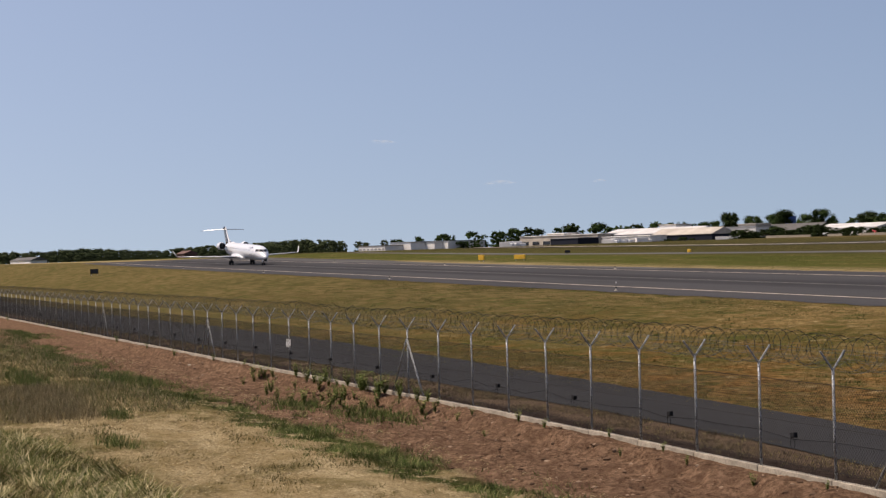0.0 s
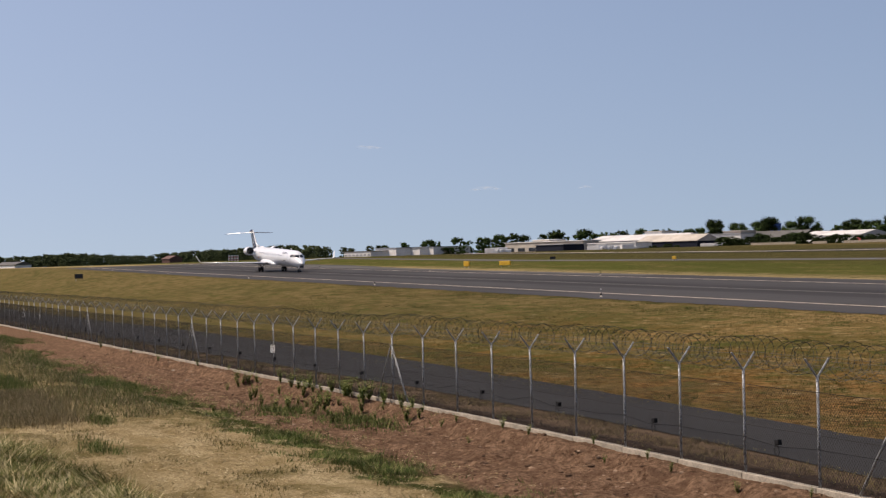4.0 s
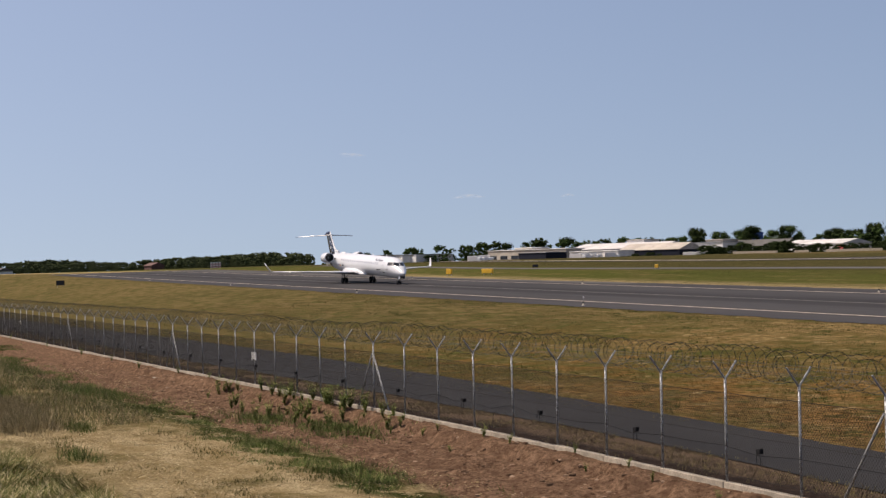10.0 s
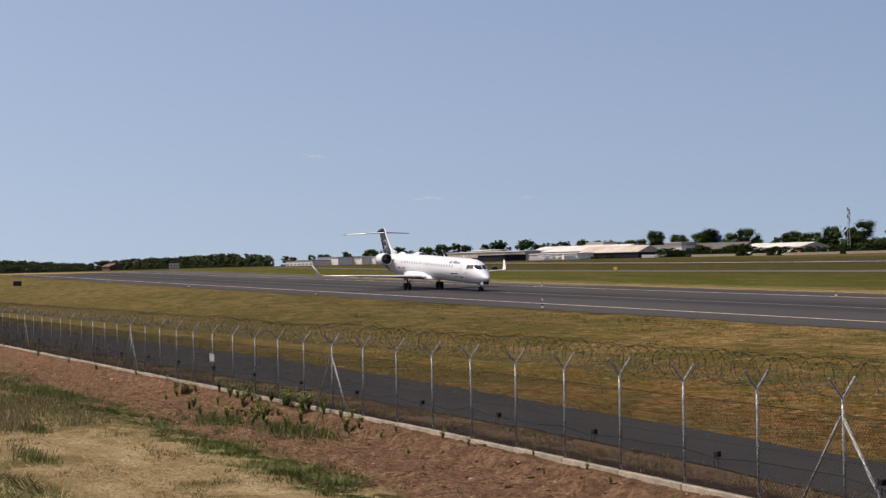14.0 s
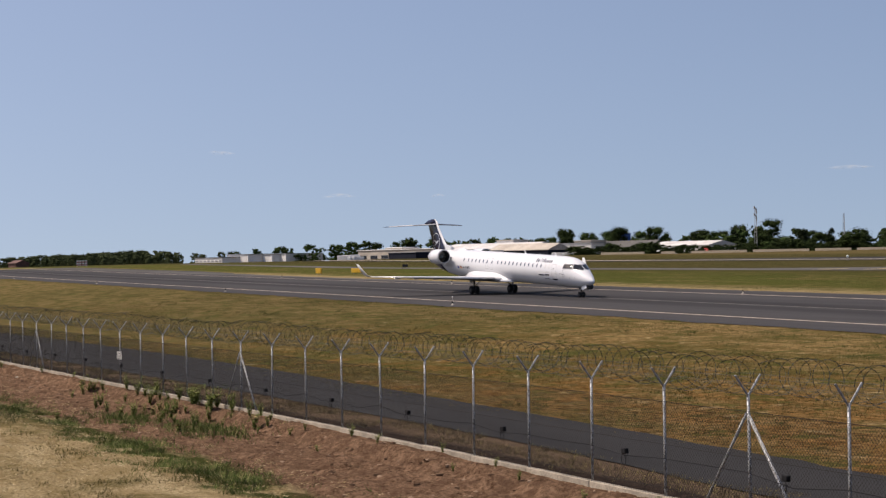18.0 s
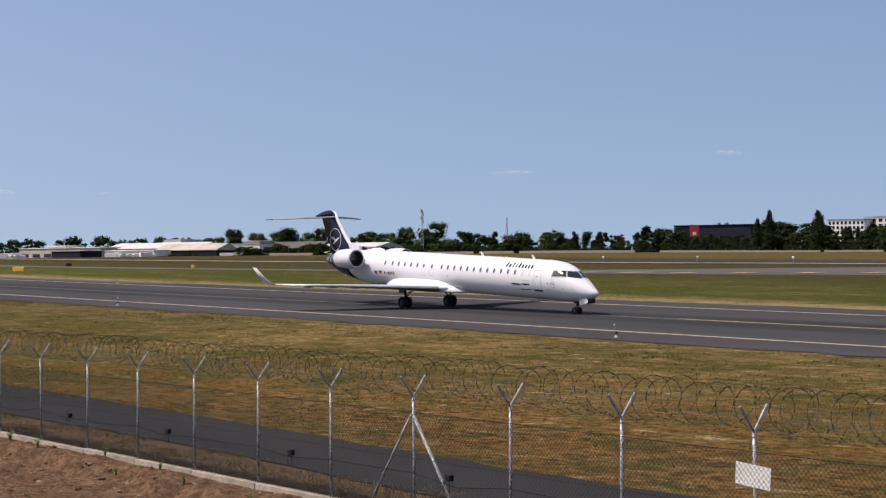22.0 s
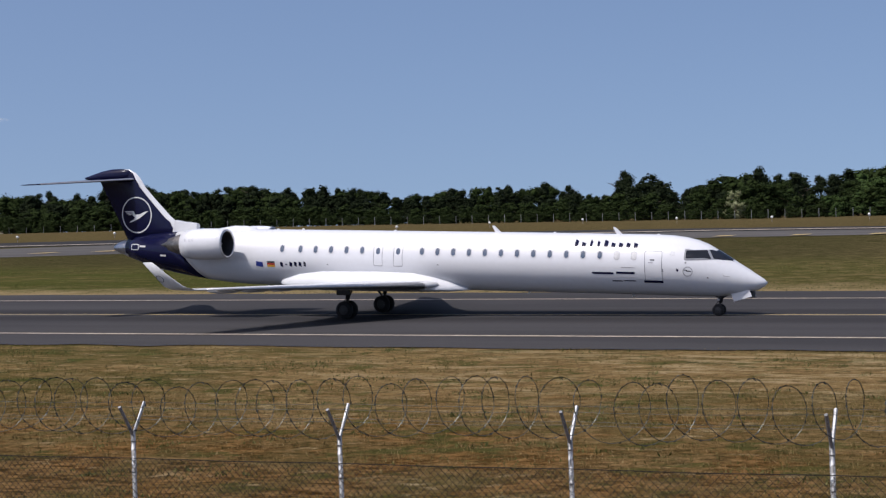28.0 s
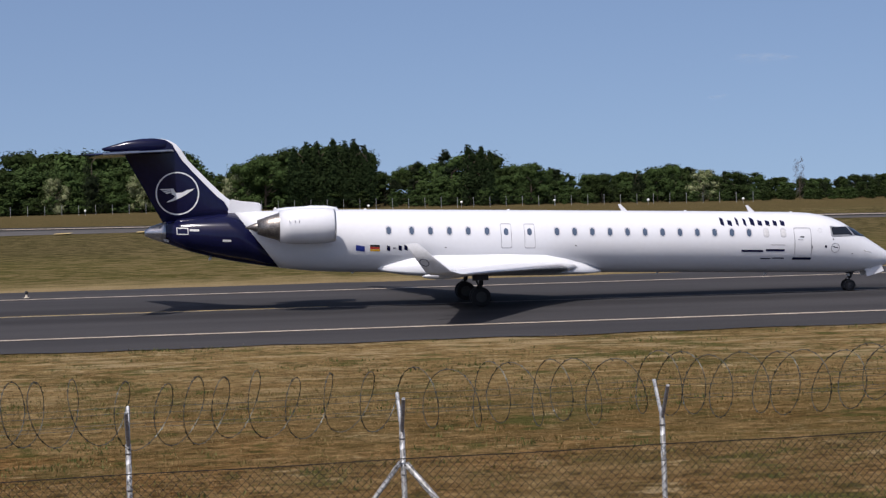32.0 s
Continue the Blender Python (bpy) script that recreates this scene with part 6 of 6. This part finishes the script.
            part("globe", spin(bmnew(), [(0.62, 0.05), (0.7, 0.18), (0.85, 0.24), (1.0, 0.18), (1.08, 0.04)], 10, "z", (0, 0, 0), True), M_PLATE, first, "white globe", True)
        else:
            copy_thing(first, m)


def build_clouds():
    looks = []
    for name, dense in (("cloud", 0.40), ("cloud_veil", 0.16)):
        m = Mat(name, 1.0, 0, 0.0)
        # black base with emission: the clouds' sunlit white is put in as a glow
        m.color((0.0, 0.0, 0.0))
        m.b.inputs["Emission Color"].default_value = (0.90, 0.95, 1.0, 1)
        m.b.inputs["Emission Strength"].default_value = 0.50
        x, y, z = m.xyz()
        rim = m.math("SUBTRACT", 1.0, m.math("ADD", m.math("MULTIPLY", x, x), m.math("MULTIPLY", z, z)), True)
        n = m.noise(1.7, 6, 0.66, stretch=(1.0, 1.0, 0.55))
        m.put(m.b.inputs["Alpha"], m.math("MULTIPLY", m.math("MULTIPLY", m.step(n, 0.42, 0.72), m.step(rim, 0.05, 0.95)), dense))
        looks.append(m.m)
    rng = random.Random(8)
    for a, el, w, h in ((-72.25, 3.71, 28, 6), (-68.47, 2.25, 36, 6), (-65.2, 2.2, 16, 4), (-51.9, 2.82, 48, 7), (-44.85, 3.37, 32, 8), (-37.8, 3.75, 58, 15), (18.9, 3.92, 70, 16), (17.4, 2.75, 22, 7)):
        d = 2600
        x, y = polar(a, d)
        c = thing("backdrop", "thin wisp of white cloud", "cloud", at=pose(x, y, el_z(el, d), 0, 0, -a), kind="structure")
        for k, (u, f, g) in enumerate(((0.0, 1.0, 1.0), (-0.42, 0.5, 0.6), (0.45, 0.55, 0.5))):
            bm = bmnew()
            bmesh.ops.create_icosphere(bm, subdivisions=3, radius=1)
            o = part("puff", bm, looks[1 if a > 0 else 0], c, "", True)
            o.matrix_basis = Matrix.LocRotScale((u * w, 4 * k, rng.uniform(-0.25, 0.25) * h), None, (w * 0.62 * f, 2, h * 0.62 * g))
            o.visible_shadow = False


# ---- grass, straw and weeds ----
def strew(name, label, x, y, h, w, lean, material, lying=False, seed=1, combed=False):
    """One mesh of many single blades, rooted in the ground sheet."""
    r = np.random.RandomState(seed)
    n = len(x)
    z = lie(x, y)
    a = r.uniform(0, 2 * np.pi, n)
    b = r.uniform(0, 2 * np.pi, n)
    if combed:
        b = 2.6 * np.sin(1.3 * x + 1.9 * np.sin(1.1 * y)) + 1.7 * np.sin(2.3 * y + 0.8 * x) + r.normal(0, 0.55, n)
    ux, uy = np.cos(a), np.sin(a)
    v = np.empty((n, 3, 3), np.float32)
    v[:, 0] = np.stack([x - ux * w / 2, y - uy * w / 2, z - 0.01], 1)
    v[:, 1] = np.stack([x + ux * w / 2, y + uy * w / 2, z - 0.01 + (0.012 if lying else 0)], 1)
    rise = h * (r.uniform(0.02, 0.25, n) if lying else np.sqrt(np.maximum(0.05, 1 - lean ** 2)))
    v[:, 2] = np.stack([x + np.cos(b) * h * lean, y + np.sin(b) * h * lean, z + rise + 0.012], 1)
    me = bpy.data.meshes.new(name)
    me.vertices.add(3 * n)
    me.vertices.foreach_set("co", v.ravel())
    me.loops.add(3 * n)
    me.loops.foreach_set("vertex_index", np.arange(3 * n, dtype=np.int32))
    me.polygons.add(n)
    me.polygons.foreach_set("loop_start", np.arange(0, 3 * n, 3, dtype=np.int32))
    me.update(calc_edges=True)
    me.materials.append(material)
    return tagged(new(name, me), label, "grass", kind="stuff")


def field(n, x0, x1, y0, y1, scale, cut, seed, squash=3.0):
    """Random points in a rectangle, thinned to patches."""
    r = np.random.RandomState(seed)
    x, y = r.uniform(x0, x1, n), r.uniform(y0, y1, n)
    keep = np.array([noise.noise(Vector((px * scale / squash, py * scale, seed))) + 0.5 * noise.noise(Vector((px * scale * 3 / squash, py * scale * 3, seed + 5))) for px, py in zip(x, y)])
    k = keep + r.uniform(-0.25, 0.25, n) > cut
    return x[k], y[k]


def clumps(x, y, per, spread, seed):
    r = np.random.RandomState(seed)
    return np.repeat(x, per) + r.normal(0, spread, len(x) * per), np.repeat(y, per) + r.normal(0, spread, len(y) * per)


def blade_mat(name, a, b, c):
    m = Mat(name, 0.95, 0, 0.05)
    i = m.island()
    m.color(m.mix(m.step(i, 0.55, 0.95), m.mix(i, a, b), c))
    return m.m


def build_grass():
    straw = blade_mat("straw_blades", (0.12, 0.078, 0.030), (0.24, 0.165, 0.072), (0.32, 0.235, 0.115))
    olive = blade_mat("olive_blades", (0.060, 0.058, 0.018), (0.125, 0.105, 0.036), (0.20, 0.150, 0.06))
    green = blade_mat("green_blades", (0.036, 0.050, 0.014), (0.085, 0.102, 0.032), (0.15, 0.145, 0.055))
    r = np.random.RandomState(4)
    # meadow between the road and the taxiway
    x, y = field(36000, -115, 26, 25.5, 59.6, 0.22, -0.05, 11)
    x, y = clumps(x, y, 3, 0.05, 12)
    strew("dry_grass", "short dry straw-coloured grass of the meadow", x, y, r.uniform(0.04, 0.11, len(x)), 0.014, r.uniform(0.6, 0.97, len(x)), straw, seed=1)
    x, y = field(52000, -190, 26, 25.5, 59.6, 0.17, 0.02, 31)
    x, y = clumps(x, y, 3, 0.06, 13)
    strew("short_grass", "short olive-green grass of the meadow", x, y, r.uniform(0.04, 0.11, len(x)), 0.03, r.uniform(0.3, 0.95, len(x)), olive, seed=2)
    x, y = field(20000, -150, 26, 26, 59, 0.35, 0.36, 57, 1.5)
    x, y = clumps(x, y, 8, 0.12, 14)
    strew("green_tufts", "scattered green tufts in the dry meadow", x, y, r.uniform(0.05, 0.14, len(x)), 0.03, r.uniform(0.3, 0.9, len(x)), green, seed=3)
    # denser tufts where the camera is nearest
    tuft = blade_mat("tuft_blades", (0.070, 0.044, 0.015), (0.185, 0.118, 0.046), (0.29, 0.20, 0.09))
    x, y = field(26000, -75, 26, 26.2, 47, 0.8, -0.05, 91, 1.3)
    x, y = clumps(x, y, 6, 0.07, 92)
    strew("dry_grass", "dense brown tufts of dry meadow grass", x, y, r.uniform(0.03, 0.09, len(x)), 0.012, r.uniform(0.4, 0.9, len(x)), tuft, seed=93)
    # beyond the taxiway
    x, y = field(56000, -230, -14, 93.5, 130, 0.08, -0.1, 71)
    strew("verge_grass", "green grass strip beyond the taxiway", x, y, r.uniform(0.05, 0.12, len(x)), 0.06, r.uniform(0.75, 0.97, len(x)), blade_mat("verge_blades", (0.038, 0.050, 0.013), (0.078, 0.088, 0.024), (0.15, 0.130, 0.048)), seed=4)
    # hay before the fence
    x, y = field(60000, -100, -25, 2.5, 15.5, 0.5, -0.15, 5, 1.5)
    strew("cut_hay", "cut hay lying on the ground", x, y, r.uniform(0.05, 0.20, len(x)), 0.012, r.uniform(0.7, 1.0, len(x)), blade_mat("hay_blades", (0.22, 0.16, 0.08), (0.42, 0.33, 0.18), (0.56, 0.46, 0.29)), True, seed=5)
    # green weeds between soil and hay, in broken patches
    lush = blade_mat("lush_blades", (0.055, 0.082, 0.020), (0.125, 0.155, 0.046), (0.25, 0.23, 0.10))
    x = r.uniform(-130, -30, 11000)
    y = np.interp(x, (-130, -95, -80, -66, -60, -52, -44, -36, -30), (13.6, 12.4, 12.4, 12.8, 13.5, 13.1, 13.1, 13.3, 13.6)) + r.normal(0, 0.75, len(x))
    k = np.array([noise.noise(Vector((a * 0.20, b * 0.5, 3.3))) + 0.8 * noise.noise(Vector((a * 0.8, b * 1.5, 8.3))) > 0.22 for a, b in zip(x, y)])
    x, y = clumps(x[k], y[k], 7, 0.13, 15)
    strew("weeds", "low green weeds at the edge of the bare soil", x, y, r.uniform(0.05, 0.24, len(x)), 0.020, r.uniform(0.35, 0.95, len(x)), lush, seed=6, combed=True)
    for cx, cy, sx, sy, n in ((-79, 8.2, 5.5, 0.55, 520), (-98, 11.8, 5.0, 0.5, 320), (-76, 12.4, 5.0, 0.9, 650), (-132, 13.4, 6.0, 0.5, 200), (-60, 15.6, 2.4, 0.9, 240), (-54, 16.6, 2.8, 1.0, 300), (-57.5, 8.8, 1.6, 0.3, 90), (-49, 7.4, 2.5, 0.3, 60)):
        x, y = clumps(r.normal(cx, sx * 0.55, n), r.normal(cy, sy * 0.6, n), 8, 0.13, int(n))
        strew("green_tufts", "patch of rank green grass and weeds", x, y, r.uniform(0.06, 0.30, len(x)), 0.024, r.uniform(0.2, 0.85, len(x)), lush, seed=int(n) + 1)
    # uncut grass, brown and seeding, beyond the hay
    rank = blade_mat("seeding_blades", (0.068, 0.076, 0.026), (0.180, 0.165, 0.068), (0.40, 0.32, 0.185))
    x, y = field(15000, -140, -58, 4.0, 12.8, 0.35, -0.05, 9, 1.6)
    x, y = clumps(x, y, 5, 0.14, 16)
    strew("long_grass", "long seeding grass, half green and half dry", x, y, r.uniform(0.12, 0.38, len(x)), 0.020, r.uniform(0.3, 0.9, len(x)), rank, seed=7)
    q = r.uniform(0.12, 0.85, 1900)
    x, y = clumps(-74 + 20.5 * q + r.normal(0, 0.8, len(q)), 7.7 - 1.0 * q + r.normal(0, 0.75, len(q)), 9, 0.14, 21)
    strew("long_grass", "dense stand of tall brown seeding grass", x, y, r.uniform(0.15, 0.42, len(x)), 0.016, r.uniform(0.2, 0.75, len(x)), blade_mat("brown_blades", (0.105, 0.086, 0.042), (0.25, 0.200, 0.104), (0.42, 0.335, 0.20)), seed=22)
    # tangled heap of cut grass on the hump
    x, y = r.uniform(-54, -33, 4300), r.uniform(1.8, 6.6, 4300)
    k = y < 4.9 + 0.13 * (x + 52) + r.normal(0, 0.35, len(x))
    x, y = clumps(x[k], y[k], 7, 0.12, 17)
    tangle = blade_mat("tangled_blades", (0.050, 0.066, 0.016), (0.205, 0.185, 0.070), (0.54, 0.45, 0.26))
    strew("long_grass", "tall tangled grass on the hump, straw over green", x, y, r.uniform(0.12, 0.55, len(x)), 0.023, r.uniform(0.7, 0.985, len(x)), tangle, seed=8, combed=True)
    # stray green tufts in the hay
    x, y = field(2600, -56, -28, 6.2, 12.6, 0.6, 0.42, 29, 1.3)
    x, y = clumps(x, y, 6, 0.10, 30)
    strew("green_tufts", "sparse green tufts coming up through the hay", x, y, r.uniform(0.04, 0.16, len(x)), 0.018, r.uniform(0.3, 0.95, len(x)), olive, seed=31)
    # weeds in the gravel behind the kerb and along the beam
    x = r.uniform(-160, 15, 14000)
    y = fence_y(x) + 0.3 + 2.6 * np.sqrt(r.random_sample(len(x)))
    k = np.array([noise.noise(Vector((a * 0.35, b * 0.8, 6.1))) > -0.12 for a, b in zip(x, y)])
    x, y = x[k], y[k]
    x, y = clumps(x, y, 6, 0.09, 18)
    strew("gravel_weeds", "dry weeds in the gravel beside the perimeter road", x, y, r.uniform(0.04, 0.15, len(x)), 0.016, r.uniform(0.4, 0.97, len(x)), blade_mat("dry_weed_blades", (0.060, 0.045, 0.030), (0.150, 0.108, 0.068), (0.28, 0.24, 0.10)), seed=9)


def weed_plant(seed):
    """A tall weed: thin upright stems with narrow leaves."""
    rng = random.Random(seed)
    bm = bmnew()
    for k in range(13):
        a, l = rng.uniform(0, 6.3), rng.uniform(0.45, 1.0)
        lean = rng.uniform(0.12, 0.42) * l
        tip = Vector((lean * math.cos(a), lean * math.sin(a), l))
        tube(bm, [(0, 0, -0.05), tip * 0.5 + Vector((0, 0, 0.06)), tip], [0.007, 0.005, 0.002], 3, False)
        for j in range(24):
            q = rng.uniform(0.08, 1.0)
            p = tip * q + Vector((0, 0, 0.06 * math.sin(3.1 * q)))
            b, s = rng.uniform(0, 6.3), rng.uniform(0.05, 0.125) * (1.25 - 0.6 * q)
            d = Vector((math.cos(b), math.sin(b), rng.uniform(-0.1, 0.9)))
            e = Vector((-math.sin(b), math.cos(b), 0))
            bm.faces.new([bm.verts.new(p + w) for w in (Vector(), d * s * 0.5 + e * s * 0.3, d * s, d * s * 0.5 - e * s * 0.3)])
    return bm


def build_weeds():
    m = blade_mat("weed_leaves", (0.065, 0.095, 0.024), (0.150, 0.185, 0.052), (0.27, 0.275, 0.10))
    models = [finish(weed_plant(s), "foliage", m) for s in range(4)]
    rng = random.Random(77)
    spots = [(-3.0, 0.6), (-2.2, 0.8), (-1.5, 0.9), (-0.9, 1.0), (-0.6, 0.8), (0.1, 0.9), (0.6, 1.0), (0.9, 1.0), (1.3, 0.7), (1.7, 1.15), (2.3, 0.6), (-9.5, 0.6), (-12, 0.5), (-15.3, 0.7), (-20, 0.5), (3.4, 0.4), (4.6, 0.35), (5.6, 0.5), (6.5, 0.4), (7.6, 0.35), (9.3, 0.35), (10.4, 0.4), (-5.2, 0.5), (-26, 0.6), (-33, 0.7), (13.2, 0.4), (12.4, 0.4), (1.1, 0.9), (1.5, 1.05), (2.0, 0.9), (2.7, 0.8), (3.0, 0.6), (-0.2, 0.7), (8.2, 0.3), (8.8, 0.35), (11.2, 0.3), (-7.0, 0.5), (14.4, 0.35)]
    for i, s in spots:
        x, y, h = fence_post(i)
        yy = y - rng.uniform(0.3, 0.9)
        t = thing("weed", "leafy green weed growing by the fence", "weed", "weeds along the fence")
        t.matrix_basis = Matrix.LocRotScale((x, yy, float(lie(np.array([x]), np.array([yy]))[0])), Euler((0, 0, rng.uniform(0, 6.3))), None)
        part("foliage", models[rng.randrange(4)], None, t, at=Matrix.Diagonal((1.0 * s, 1.0 * s, 0.85 * s, 1)))
    for k in range(46):
        x, y, h = fence_post(rng.gauss(1.0, 2.2))
        yy, s = y - 0.5 - abs(rng.gauss(0, 1.3)), rng.uniform(0.3, 0.85)
        t = thing("weed", "leafy green weed on the bare soil", "weed", "weeds along the fence")
        t.matrix_basis = Matrix.LocRotScale((x, yy, float(lie(np.array([x]), np.array([yy]))[0])), Euler((0, 0, rng.uniform(0, 6.3))), None)
        part("foliage", models[rng.randrange(4)], None, t, at=Matrix.Diagonal((1.0 * s, 1.0 * s, 0.85 * s, 1)))
    # two clods of broken concrete on the soil
    bm = box(bmnew(), -0.28, 0.28, -0.07, 0.07, -0.03, 0.10, 0.02)
    x, y, h = fence_post(-7.4)
    tagged(part("concrete_block", bm, M_CONC, None), "broken concrete block lying on the soil", "block").matrix_basis = pose(x, y - 1.3, float(lie(np.array([x]), np.array([y - 1.3]))[0]), 4, 3, 20)


def build_clods():
    """Clods, stones and crumbs strewn over the bare soil, as one mesh."""
    r = np.random.RandomState(55)
    n = 3600
    x = r.uniform(-105, -27, n)
    y = fence_y(x) - 0.25 - 5.0 * r.random_sample(n) ** 1.4
    size = 0.012 + 0.075 * r.random_sample(n) ** 4
    z = lie(x, y)
    ball = np.array([tuple(p) for p in CORE[0]], np.float32)
    tri = np.array(CORE[1], np.int32)
    v = ball[None] * size[:, None, None] * np.stack([r.uniform(0.8, 1.5, n), r.uniform(0.8, 1.4, n), r.uniform(0.5, 0.9, n)], 1)[:, None]
    v = v * r.uniform(0.75, 1.2, (n, len(ball), 1)) + np.stack([x, y, z], 1)[:, None]
    f = tri[None] + (np.arange(n) * len(ball))[:, None, None]
    me = bpy.data.meshes.new("clods")
    me.from_pydata(v.reshape(-1, 3).tolist(), [], f.reshape(-1, 3).tolist())
    me.materials.append(blade_mat("clod_soil", (0.07, 0.042, 0.027), (0.18, 0.115, 0.073), (0.26, 0.18, 0.125)))
    tagged(new("clods", me), "clods and pale stones on the bare soil", "stones", kind="stuff")


# ---- the place, thing by thing ----
build_fence()
JET = build_aircraft()
build_woods()
build_town()
build_fittings()
build_clouds()
build_grass()
build_weeds()
build_clods()


# ---- what moves ----
def motions():
    rows = []
    for k in range(65):
        t = k / 2
        x = run(t) - 17.36
        rows.append((t, pose(x, TAXI_MID, SLOPE_X * x + SLOPE_Y * TAXI_MID + 0.03, math.degrees(math.atan(SLOPE_Y)), -math.degrees(math.atan(SLOPE_X)), 0)))
    walk(JET, rows)
    for wheel, x, y, r, holes in WHEELS:
        rows, turn, last = [], 0.0, run(0)
        step = 2 * math.pi / holes
        for k in range(961):
            t = k / 30
            d = (run(t) - last) / r
            last = run(t)
            while d > 1.4:
                d -= step
            turn += d
            rows.append((t, Matrix.Translation((x, y, r)) @ Matrix.Rotation(turn, 4, "Y")))
        walk(wheel, rows)


RUN = np.polyfit([0, 6, 13, 19, 23, 25, 28, 29, 30, 31, 32], [-309.33, -255.9, -186.39, -122.33, -78.21, -54.95, -18.80, -6.81, 5.20, 17.40, 29.54], 5)


def run(t):
    return float(np.polyval(RUN, t))


motions()
